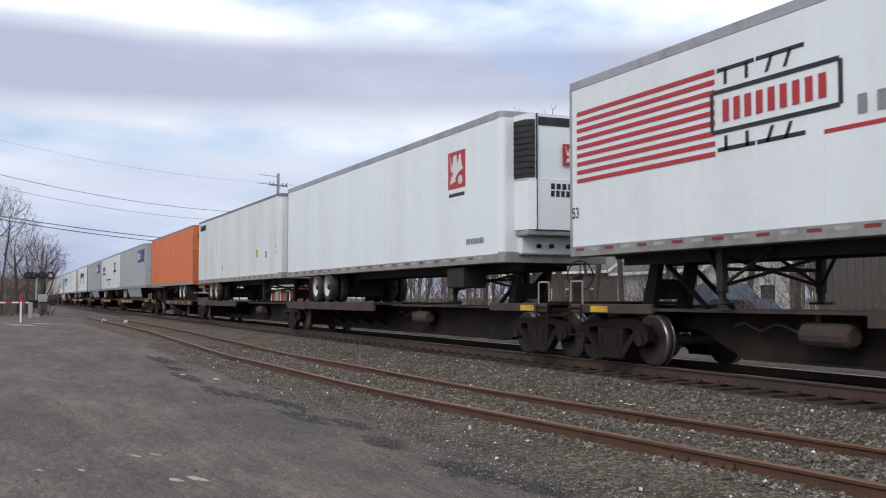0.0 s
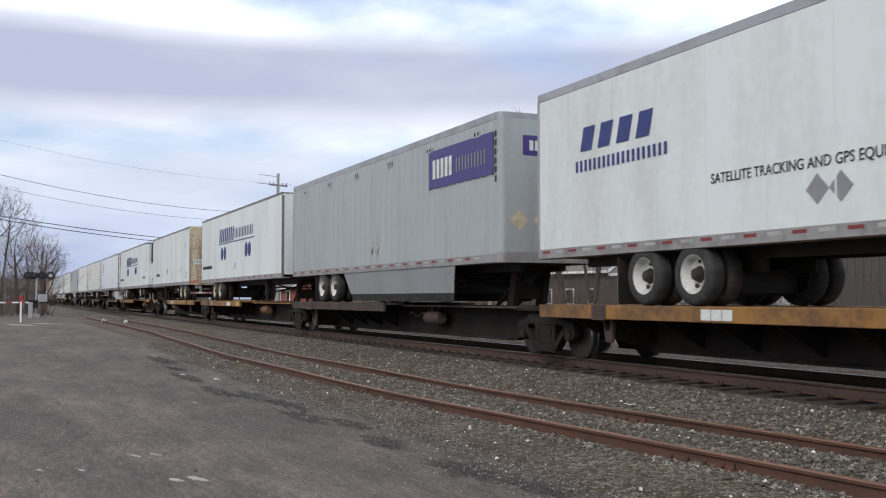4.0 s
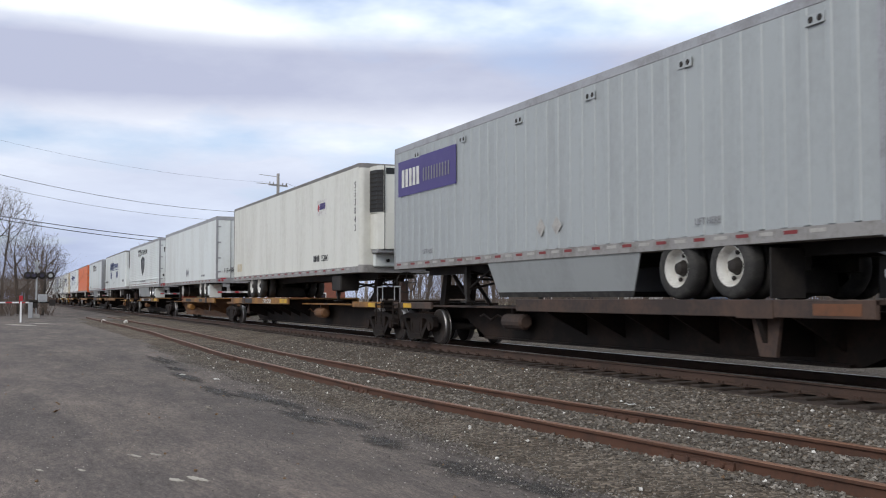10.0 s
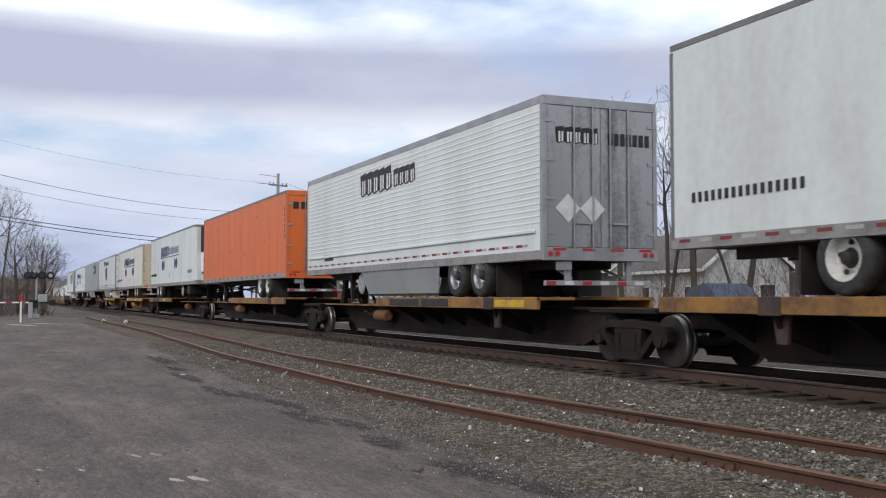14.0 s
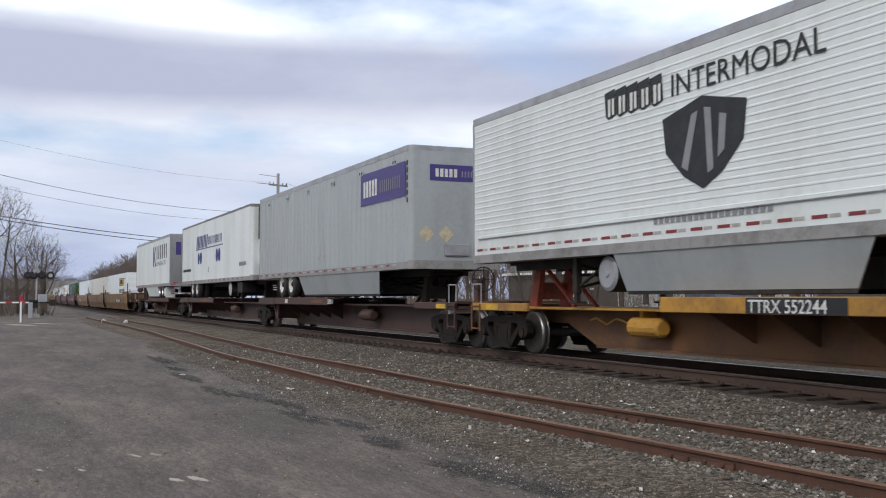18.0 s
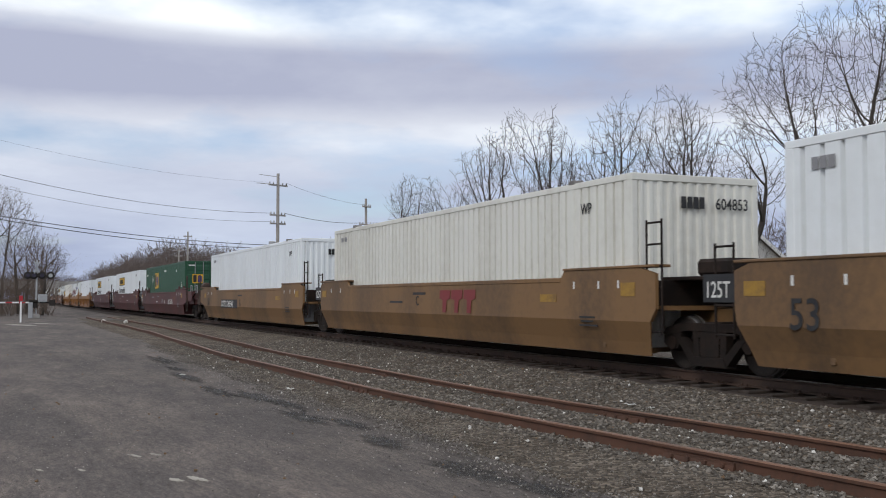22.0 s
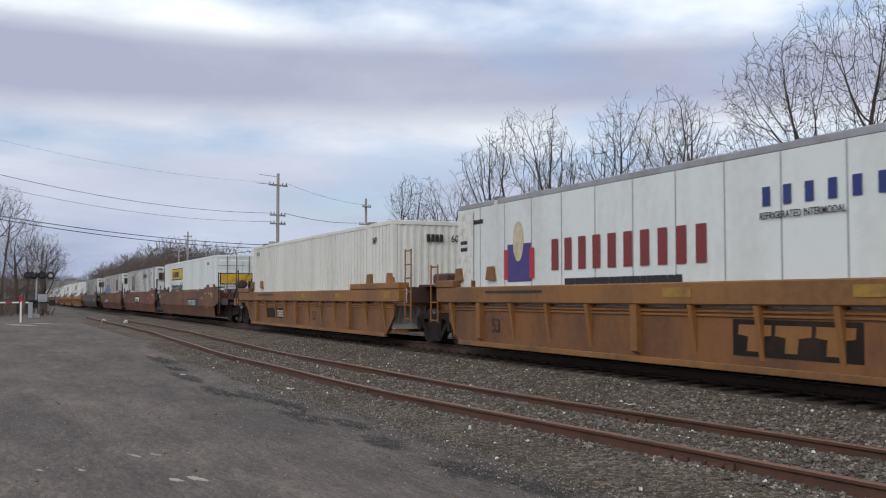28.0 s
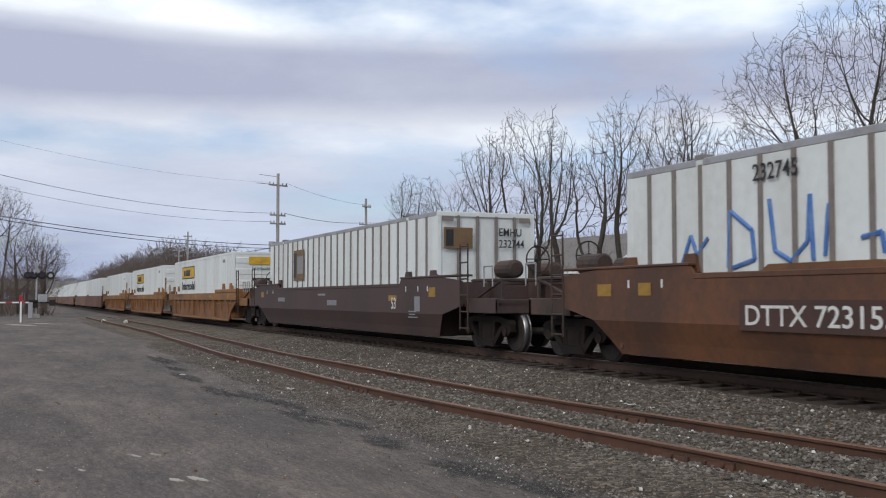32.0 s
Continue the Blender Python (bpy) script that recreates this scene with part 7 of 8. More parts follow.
for i, (kind, at, paint, ribbed, join) in enumerate(WELLS):
    front = "c" if i == 0 or WELLS[i - 1][4] == "c" else "a"
    right = at + 18.3 if front == "c" else WELLS[i - 1][1] - 1.92
    left = at - 2.15 if join == "c" else at - 1.92
    marks = list(CAR_MARKS.get(i, []))
    if not ribbed:
        marks += [("bar", x, 1.28, 0.05, 0.13, "paint_white") for x in (0.3, 1.2, 14.6, 15.4, 16.0)]
        marks += [("bar", 14.8, 0.64, 0.6, 0.03, STENCIL[paint]), ("bar", 14.8, 0.78, 0.5, 0.03, STENCIL[paint]), ("bar", 14.85, 0.71, 0.4, 0.03, STENCIL[paint]), ("bar", 16.1, 1.15, 0.4, 0.22, "dull_yellow"), ("bar", -0.6, 1.15, 0.42, 0.2, "dull_yellow"), ("bar", 7.0, 1.2, 0.8, 0.06, STENCIL[paint]), ("bar", 13.4, 1.05, 0.6, 0.14, "dull_yellow" if paint != "well_maroon" else "well_rust")]
    else:
        marks += [("bar", 8.0, 1.13, 0.7, 0.15, "dull_yellow"), ("bar", 11.8, 1.13, 0.7, 0.15, "dull_yellow"), ("bar", 1.8, 1.22, 2.4, 0.05, "ink"), ("bar", 16.0, 1.12, 0.6, 0.18, "dull_yellow")]
    c = well_car(left, right, at, paint, ribbed, join + front, marks, WELL_LABEL[paint])
    o = at - left
    if i == 7:
        hang("emblem", plate_mesh(2.35, 0.5, "car_black"), c, (o + 9.5, -1.391, 0.33))
        for k in range(3):
            hang("marking", emblem_mesh(0.68, 0.36, "well_gold"), c, (o + 9.6 + k * 0.73, -1.397, 0.40))
    elif i == 8:
        hang("plate", plate_mesh(2.4, 0.36, "car_black"), c, (o + 2.8, -1.391, 0.40))
        hang("lettering", words("729693", 0.25, "paint_white", 0.008, 0.85), c, (o + 4.42, -1.399, 0.45))
    if i in (7, 8):
        hang("lettering", words("53", 0.3, "ink", 0.01), c, (o + (1.9 if i == 7 else 9.0), -1.399, 0.42))
    if kind == "ylw":
        container(at, "white_clean" if i < 9 else "white", "corrugated", YLW_SIDE if i == 0 else YLW_FAR, "white corrugated container with a yellow sign and green lettering", YLW_DOOR if i != 9 else YLW_BIG_DOOR, 0.34)
    elif kind == "box":
        container(at, "white_clean" if i in (2, 6) else "cream" if i in (1, 8) else "white", "corrugated", BOX_MARKS, "plain white corrugated container with small black marks", (), 0.26)
    elif kind == "grn":
        container(at, "green", "corrugated", GREEN_SIDE, "dark green corrugated container with yellow emblems", GREEN_DOOR, 0.27)
    elif kind == "crest":
        t = container(at, "white", "panels", CREST, "white panelled refrigerated container with dark red wordmark shapes")
        wordmark(t, 4.2, 1.64, 4.8, 0.58, 10, "tape_red", 0.0, fill=0.27)
        wordmark(t, 9.98, 2.36, 3.6, 0.26, 9, "blue", 0.0, fill=0.2)
    else:
        t = container(at, "white", "posts", POST if i == 10 else POST[:3] if i == 12 else [], "white container with brown side posts and faded emblem" if i != 11 else "white container with brown side posts and blue spray paint", POSTD)
        if i == 11:
            letters(t, 3.1, 2.72, "232745", 0.24, "ink", NEAR - 0.028)
            def scrawl(bm):
                for x0, pts in ((1.5, ((0, .1), (.2, .5), (.35, .2), (.6, .45))), (2.55, ((0, 0), (.05, .8), (.5, .5), (.55, .1), (.1, 0))), (3.4, ((0, .9), (.1, .2), (.4, .05), (.7, .3), (.75, .9), (.8, .05))), (4.4, ((0, .1), (.05, .6), (.08, .75))), (5.0, ((0, .3), (.3, .35), (.35, .1), (.6, .7), (.9, .1)))):
                    for (a, b), (c2, d) in zip(pts, pts[1:]):
                        tube(bm, (x0 + a, NEAR - 0.001, 1.55 + b), (x0 + c2, NEAR - 0.001, 1.55 + d), 0.035, sides=5)
            tagged(part("spray_paint", one(scrawl), "spray", t, "blue sprayed scrawl"), kind="stuff")
            sign(t, 11.4, 1.75, 1.5, 0.95, "emblem_brown", y=NEAR - 0.028); sign(t, 11.5, 1.85, 0.4, 0.75, "ink", y=NEAR - 0.033)


def far_unit(at):
    """Units at the tail of the train, far down the line."""
    c = base("well_car", "rusty brown well car far down the train", "rail car", "well cars of the train")
    part("side", one(lambda bm: (box(bm, -1.7, 17.8, -1.42, -1.3, 0.2, 1.36), box(bm, -1.7, 17.8, 1.3, 1.42, 0.2, 1.36))), "well_rust", c)
    part("end_platform", one(lambda bm: (box(bm, -2.0, -0.1, -1.2, 1.2, 0.6, 1.5), box(bm, 16.3, 18.1, -1.2, 1.2, 0.6, 1.5))), "car_black", c)
    part("truck", one(lambda bm: (box(bm, 17.0, 19.2, -1.0, 1.0, 0.1, 0.8), box(bm, 17.2, 17.8, -0.8, 0.8, 0.0, 0.8), box(bm, 18.4, 19.0, -0.8, 0.8, 0.0, 0.8))), "car_black", c)
    MOVING.append((c, at))
    k = base("freight_container", "plain white container far down the train", "container", "containers on the train")
    part("body", one(lambda bm: box(bm, 0, 16.15, -1.295, 1.295, 0.31, 3.18, 0.02)), "white", k)
    part("end_frame", one(lambda bm: box(bm, 16.15, 16.2, -1.2, 1.2, 0.5, 3.0)), "cream", k)
    MOVING.append((k, at))


for i in range(14):
    far_unit(-852.5 - 20.4 * i - (3 if i % 3 == 2 else 0))


# ---- beyond the track ----
M["bark"] = surface("grey-brown bark", (0.060, 0.050, 0.043), (0.034, 0.029, 0.026), 0.7, 0.95, scale=4, fine=40, bump=0.3)
M["twig"] = surface("dark winter twigs", (0.075, 0.062, 0.055), (0.048, 0.040, 0.036), 0.6, 0.95, scale=4, fine=40, bump=0.0)
M["brush_twig"] = surface("pale brown brush twigs", (0.11, 0.083, 0.066), (0.062, 0.048, 0.039), 0.6, 0.95, scale=4, fine=40, bump=0.0)
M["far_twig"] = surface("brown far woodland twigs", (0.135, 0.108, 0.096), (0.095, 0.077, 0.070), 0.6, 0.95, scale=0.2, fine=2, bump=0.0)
M["pole_wood"] = surface("weathered pole wood", (0.34, 0.32, 0.30), (0.22, 0.205, 0.19), 0.7, 0.9, scale=3, fine=30, bump=0.2, streak=6)
M["wire"] = surface("black cable sheath", (0.045, 0.045, 0.05), (0.07, 0.07, 0.075), 0.5, 0.6, scale=3, fine=30, bump=0.0)
M["galv"] = surface("galvanised steel", (0.42, 0.43, 0.44), (0.28, 0.28, 0.28), 0.6, 0.5, 0.5, scale=3, fine=20, bump=0.05)
M["concrete"] = surface("weathered concrete", (0.33, 0.32, 0.30), (0.20, 0.19, 0.18), 0.6, 0.9, scale=0.5, fine=6, bump=0.1, streak=3)
M["siding_wall"] = surface("pale grey clapboard", (0.56, 0.56, 0.55), (0.42, 0.41, 0.40), 0.5, 0.7, scale=1.2, fine=12, bump=0.05)
M["roof"] = surface("grey-brown roof shingle", (0.17, 0.155, 0.145), (0.105, 0.098, 0.092), 0.6, 0.95, scale=1.5, fine=12, bump=0.2)
M["white_trim"] = surface("white painted trim", (0.78, 0.78, 0.77), (0.6, 0.6, 0.58), 0.4, 0.6, scale=2, fine=20, bump=0.02)
M["tarp"] = surface("faded blue tarpaulin", (0.055, 0.08, 0.13), (0.09, 0.11, 0.15), 0.7, 0.6, scale=2, fine=15, bump=0.2)
M["brick"] = surface("dull red brick", (0.26, 0.09, 0.06), (0.16, 0.07, 0.055), 0.6, 0.9, scale=1.5, fine=18, bump=0.1)
M["lens"] = surface("dark red signal lens", (0.10, 0.012, 0.012), (0.06, 0.01, 0.01), 0.4, 0.2, scale=3, fine=20, bump=0.0)
M["dark_wall"] = surface("dark weathered board", (0.085, 0.078, 0.075), (0.055, 0.05, 0.048), 0.7, 0.9, scale=1.2, fine=14, bump=0.2, streak=4)
M["glass"] = surface("dark window glass", (0.03, 0.024, 0.04), (0.05, 0.05, 0.06), 0.4, 0.1, scale=2, fine=10, bump=0.0, spec=0.6)


def segments_mesh(name, segs, material, sides=4):
    """Tapered sticks in one mesh."""
    verts, faces = [], []
    ring = [(math.cos(2 * math.pi * i / sides), math.sin(2 * math.pi * i / sides)) for i in range(sides)]
    for p, q, r0, r1 in segs:
        d = (q - p).normalized()
        u = d.orthogonal().normalized()
        v = d.cross(u)
        k = len(verts)
        verts += [tuple(p + (u * c + v * s) * r0) for c, s in ring] + [tuple(q + (u * c + v * s) * r1) for c, s in ring]
        faces += [(k + i, k + (i + 1) % sides, k + sides + (i + 1) % sides, k + sides + i) for i in range(sides)]
    me = bpy.data.meshes.new(name)
    me.from_pydata(verts, [], faces)
    me.materials.append(M[material])
    return me


def skeleton(rng, height, wide, fork, low):
    """Nodes of a bare tree that grows towards points scattered in the lobes of its crown: places and parents."""
    lobes = []
    for k in range(9):
        a, e = rng.uniform(0, 2 * math.pi), rng.uniform(-0.8, 1.0)
        c = math.sqrt(max(0.0, 1 - e * e)) * rng.uniform(0.35, 0.72)
        lobes.append((c * math.cos(a), c * math.sin(a), e * 0.6, rng.uniform(0.34, 0.52)))
    mid, half = height * (1 + low) / 2, height * (1 - low) / 2
    goals = []
    while len(goals) < 1000:
        x, y, z, r = lobes[rng.randrange(9)]
        d = Vector((rng.gauss(0, 1), rng.gauss(0, 1), rng.gauss(0, 1))).normalized() * r * rng.random() ** 0.45
        goals.append(((x + d.x) * wide * 1.4, (y + d.y) * wide * 1.4, mid + (z + d.z) * half))
    goals = np.array(goals)
    goals[:, 2] *= height / np.sort(goals[:, 2])[-6]
    nodes, parent = [np.array((0.0, 0.0, -0.2))], [-1]
    for k in range(fork):
        at, last = np.array((0.0, 0.0, -0.2)), 0
        lean = np.array((rng.uniform(-0.12, 0.12) + (0.2 * (2 * k - 1) if fork > 1 else 0), rng.uniform(-0.12, 0.12), 1.0))
        for i in range(int(height * (low + 0.04 + 0.05 * k) / 0.3)):
            lean[:2] += (rng.uniform(-0.03, 0.03), rng.uniform(-0.03, 0.03))
            at = at + 0.3 * lean / np.linalg.norm(lean)
            nodes.append(at); parent.append(last)
            last = len(nodes) - 1
    grown = {}
    best, which = np.full(len(goals), 1e9), np.zeros(len(goals), int)
    fresh = range(max(0, len(nodes) - int(height * 0.5 / 0.3) * fork), len(nodes))
    for _ in range(70):
        for n in fresh:
            d = np.linalg.norm(goals - nodes[n], axis=1)
            near = d < best
            best[near], which[near] = d[near], n
        keep = best > 0.30
        goals, best, which = goals[keep], best[keep], which[keep]
        if not len(goals):
            break
        fresh = []
        for n in np.unique(which):
            grown[n] = grown.get(n, 0) + 1
            if grown[n] > 2:
                continue
            way = goals[which == n] - nodes[n]
            out = nodes[n] - np.array((0.0, 0.0, height * low))
            way = (way / np.linalg.norm(way, axis=1)[:, None]).mean(axis=0) + 0.45 * out / max(0.3, np.linalg.norm(out)) + np.array((rng.uniform(-0.14, 0.14), rng.uniform(-0.14, 0.14), rng.uniform(-0.05, 0.12)))
            nodes.append(nodes[n] + 0.27 * way / max(1e-6, np.linalg.norm(way)))
            parent.append(int(n))
            fresh.append(len(nodes) - 1)
    return nodes, parent


def bare_tree(x, y, z, height, seed, label, wide=2.0, girth=0.2, fork=1, low=0.36, twigs="twig"):
    """Trunk, limbs that thin out towards many tips, and sprays of fine curved twigs."""
    rng = random.Random(seed)
    t = base("bare_tree", label, "tree", "bare trees beyond the tracks", (x, y, z))
    nodes, parent = skeleton(rng, height, wide, fork, low)
    tips = [0.0] * len(nodes)
    kids = [0] * len(nodes)
    for n in range(len(nodes) - 1, 0, -1):
        tips[n] = tips[n] or 1.0
        tips[parent[n]] += tips[n]
        kids[parent[n]] += 1
    scale = girth / max(tips) ** 0.6
    size = [max(0.0085, scale * v ** 0.6) for v in tips]
    place = [Vector(n) for n in nodes]
    thick, thin = [], []
    for n in range(1, len(nodes)):
        p = parent[n]
        r0 = min(size[p], size[n] * 1.25)
        (thick if size[n] > 0.035 else thin).append((place[p], place[n], r0, size[n]))
        if size[n] > 0.03:
            continue
        d = (place[n] - place[p]).normalized()
        for _ in range(2 if not kids[n] else rng.choice((0, 1, 1, 1))):
            side = Vector((rng.uniform(-1, 1), rng.uniform(-1, 1), rng.uniform(-0.5, 0.7)))
            e, a, r = (d * 0.8 + side * 0.7).normalized(), place[n], 0.0082
            for k in range(2):
                b = a + e * rng.uniform(0.12, 0.26)
                thin.append((a, b, r, r * 0.85))
                a, r = b, r * 0.85
                e = (e + Vector((rng.uniform(-0.35, 0.35), rng.uniform(-0.35, 0.35), rng.uniform(-0.15, 0.4)))).normalized()
    hang("trunk", segments_mesh("trunk", thick, "bark", 6), t)
    tagged(hang("crown", segments_mesh("crown", thin, twigs, 3), t), kind="stuff")
    return t


TREES = [(-81.9, 32.2, 11.6, 1, 2.2), (-78.8, 34.5, 11.2, 2, 2.0), (-84.5, 35.0, 10.0, 2, 1.8), (-58.2, 28.0, 11.5, 1, 1.7), (-53.1, 28.4, 12.0, 2, 1.9), (-55.6, 30.4, 9.6, 1, 1.5), (-50.6, 29.6, 11.6, 1, 1.4), (-49.4, 30.6, 10.3, 2, 1.8),
         (-48.3, 31.8, 12.2, 1, 1.7), (-46.4, 33.5, 12.5, 2, 2.0), (-43.4, 33.2, 11.6, 1, 1.5), (-42.2, 35.2, 10.6, 2, 2.1), (-39.0, 35.7, 14.5, 1, 2.7), (-34.9, 35.6, 15.4, 2, 3.0), (-36.6, 38.2, 12.0, 1, 2.4), (-31.0, 37.2, 14.2, 2, 2.6)]
for i, (x, y, h, fork, wide) in enumerate(TREES):
    bare_tree(x, y, 0.2, h, 11 + i * 7, "tall bare deciduous tree with dark forked limbs" if fork > 1 else "tall bare deciduous tree with a single dark trunk", wide, 0.15 + 0.01 * (i % 4), fork)
for i, (x, y, h, wide) in enumerate(((-103.3, 0.4, 11.6, 2.6), (-99.0, -2.6, 10.6, 2.4), (-106.0, 1.8, 9.0, 2.0), (-118.5, 4.6, 8.2, 2.0), (-112.0, 2.6, 7.4, 2.0), (-97.0, 3.6, 6.6, 1.4))):
    bare_tree(x, y, 0.1, h, 301 + i * 5, "bare tree beside the level crossing", wide, 0.16, 2, 0.25, "brush_twig")


def thicket(name, count, place, height, seed, label, material="twig", r=(0.006, 0.022), lean=0.5, stems=3):
    """Brush: many thin bent stems in one mesh."""
    rng = random.Random(seed)
    segs = []
    for _ in range(count):
        x, y, z = place(rng)
        h = rng.uniform(*height)
        for _ in range(stems):
            p = Vector((x, y, z))
            d = Vector((rng.uniform(-lean, lean), rng.uniform(-lean, lean), 1)).normalized()
            rad = rng.uniform(*r)
            for i in range(4):
                d = (d + Vector((rng.uniform(-.45, .45), rng.uniform(-.45, .45), rng.uniform(-.2, .2)))).normalized()
                q = p + d * h / 4
                segs.append((p, q, rad, rad * 0.7))
                for _ in range(2 if i else 0):
                    e = (d + Vector((rng.uniform(-1, 1), rng.uniform(-1, 1), rng.uniform(-.3, .6)))).normalized()
                    m = q + e * h * rng.uniform(0.12, 0.3)
                    segs.append((q, m, rad * 0.6, rad * 0.35))
                    segs.append((m, m + (e + Vector((rng.uniform(-.8, .8), rng.uniform(-.8, .8), rng.uniform(-.3, .5)))).normalized() * h * 0.14, rad * 0.35, rad * 0.2))
                p, rad = q, rad * 0.75
    me = segments_mesh(name, segs, material, 3)
    return tagged(new(name, me), label, "brush", kind="stuff")


thicket("brush", 330, lambda g: (g.uniform(-75, -22), 22.5 + 3.5 * g.random() + 6 * g.random() ** 3, 0.2), (1.4, 3.0), 5, "tangle of bare brush along the far side of the tracks", "brush_twig")
thicket("undergrowth", 90, lambda g: (g.uniform(-90, -26), g.uniform(29, 37), 0.25), (2.5, 5.5), 6, "bare saplings under the trees")
thicket("crossing_brush", 330, lambda g: (-87 - 40 * g.random(), -6.0 + 10.5 * g.random(), 0.1), (2.0, 5.6), 8, "bare brush beside the level crossing", "brush_twig", lean=0.35)


# far woods: rows of small bare crowns
def far_woods(name, count, place, height, seed, label, sprays=64):
    rng = random.Random(seed)
    segs = []
    for _ in range(count):
        x, y, z = place(rng)
        h = rng.uniform(*height)
        p = Vector((x, y, z))
        r = 0.02 * h
        segs.append((p, p + Vector((0, 0, h * 0.5)), r * 0.6, r * 0.4))
        wide = h * rng.uniform(0.20, 0.30)
        for k in range(sprays):
            # a twig inside a rounded crown, pointing outwards
            d = Vector((rng.gauss(0, 1), rng.gauss(0, 1), rng.gauss(0.15, 0.8))).normalized()
            f = rng.uniform(0.35, 0.85)
            a = p + Vector((d.x * wide * f, d.y * wide * f, h * (0.58 + 0.36 * d.z * f)))
            if k < 9:
                segs.append((p + Vector((0, 0, h * rng.uniform(0.15, 0.4))), a, r * 0.3, r * 0.14))
            e = (d + Vector((rng.uniform(-.7, .7), rng.uniform(-.7, .7), rng.uniform(-.2, .7)))).normalized()
            q = a + e * h * rng.uniform(0.03, 0.075)
            segs.append((a, q, r * 0.13, r * 0.08))
            g = (e + Vector((rng.uniform(-1, 1), rng.uniform(-1, 1), rng.uniform(-.3, .6)))).normalized()
            segs.append((q, q + g * h * rng.uniform(0.03, 0.055), r * 0.08, r * 0.05))
            segs.append((a, a + (g * 0.6 + d).normalized() * h * 0.06, r * 0.10, r * 0.05))
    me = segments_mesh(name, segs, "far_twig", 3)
    return tagged(new(name, me), label, "woods", kind="stuff")


def along(a, b, wide):
    def place(g):
        f = g.random()
        return a[0] + (b[0] - a[0]) * f + g.uniform(-wide, wide), a[1] + (b[1] - a[1]) * f + g.uniform(-wide, wide), 0.2
    return place


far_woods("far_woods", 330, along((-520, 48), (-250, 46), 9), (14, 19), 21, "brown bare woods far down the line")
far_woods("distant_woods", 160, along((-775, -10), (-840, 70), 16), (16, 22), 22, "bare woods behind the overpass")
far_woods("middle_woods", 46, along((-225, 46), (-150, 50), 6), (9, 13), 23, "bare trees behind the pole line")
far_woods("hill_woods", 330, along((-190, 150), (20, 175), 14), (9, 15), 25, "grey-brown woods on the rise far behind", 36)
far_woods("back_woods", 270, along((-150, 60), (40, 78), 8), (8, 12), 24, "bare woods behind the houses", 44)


# utility poles and wires
def utility_pole(x, y, h, arms, label, lean=0.0, turn=0.0):
    p = base("utility_pole", label, "utility pole", "poles beyond the track", (x, y, 0.15))
    top = Vector((lean * h, 0, h))
    part("pole", one(lambda bm: tube(bm, (0, 0, -0.5), top, 0.17, 0.11, 10)), "pole_wood", p)
    for z, w in arms:
        a = part("crossarm", one(lambda bm: box(bm, -0.06, 0.06, -w, w, z - 0.06, z + 0.06, 0.01)), "pole_wood", p)
        a.rotation_euler = (0, 0, turn)
        for k in (-0.9, -0.5, 0.5, 0.9):
            hang("insulator", shared("insulator", lambda bm: lathe(bm, [(0, 0.03), (0.05, 0.06), (0.12, 0.05), (0.18, 0.02)], sides=8, axis="z"), "galv"), a, (0, k * w, z + 0.06))
    return p


p = utility_pole(-76.6, 19.5, 10.95, ((10.05, 0.9), (7.75, 0.75), (7.1, 0.75)), "tall weathered utility pole with three crossarms", 0, radians(25))
part("street_lamp_arm", one(lambda bm: (tube(bm, (0, 0, 10.1), (-0.7, -1.5, 10.25), 0.03, sides=6),)), "galv", p)
part("top_arm", one(lambda bm: tube(bm, (0, 0, 10.7), (-0.6, -1.3, 10.9), 0.025, sides=6)), "galv", p)
part("transformer", one(lambda bm: (lathe(bm, [(4.9, 0.2), (4.95, 0.26), (5.7, 0.26), (5.75, 0.18)], (0.1, -0.45, 0), 14, "z"), tube(bm, (0.1, -0.45, 5.3), (0, 0, 5.3), 0.04, sides=6))), "galv", p)
utility_pole(-91.9, 32.0, 10.9, ((8.4, 0.9), (10.1, 0.5)), "utility pole with a dark guard strip", -0.02, radians(20))
utility_pole(-148.4, 24.7, 10.9, ((10.2, 0.6),), "distant weathered wooden utility pole", 0.0)
utility_pole(-188.8, 29.8, 10.6, ((10.0, 0.9), (9.0, 0.7)), "leaning distant utility pole", 0.04)


def wire(name, a, b, sag, r, label):
    n = 18
    a, b = Vector(a), Vector(b)
    pts = [a.lerp(b, i / n) - Vector((0, 0, sag * 4 * (i / n) * (1 - i / n))) for i in range(n + 1)]
    verts, k = [], 5
    side = (b - a).cross(Vector((0, 0, 1))).normalized()
    for p in pts:
        verts += [tuple(p + side * r * math.cos(2 * math.pi * i / k) + Vector((0, 0, r * math.sin(2 * math.pi * i / k)))) for i in range(k)]
    me = bpy.data.meshes.new(name)
    me.from_pydata(verts, [], [(i * k + j, i * k + (j + 1) % k, (i + 1) * k + (j + 1) % k, (i + 1) * k + j) for i in range(n) for j in range(k)])
    me.materials.append(M["wire"])
    return tagged(new(name, me), label, "wire", "overhead wires")


wire("overhead_wire", (-76.6, 18.9, 8.05), (-58, -8.0, 10.05), 1.0, 0.015, "single black overhead wire sagging to the pole")
wire("overhead_wire", (-76.6, 18.9, 7.4), (-62, -6.0, 9.2), 0.9, 0.011, "thin overhead wire sagging to the pole")
wire("overhead_cable", (-76.6, 19.4, 5.6), (-60, -6.5, 7.1), 0.55, 0.024, "thick black telephone cable on the pole line")
wire("overhead_cable", (-76.6, 19.4, 5.35), (-60, -6.3, 6.95), 0.62, 0.024, "second thick telephone cable on the pole line")
wire("overhead_wire", (-76.6, 18.7, 10.4), (-54, -9.0, 11.4), 0.9, 0.005, "faint high wire above the pole line")
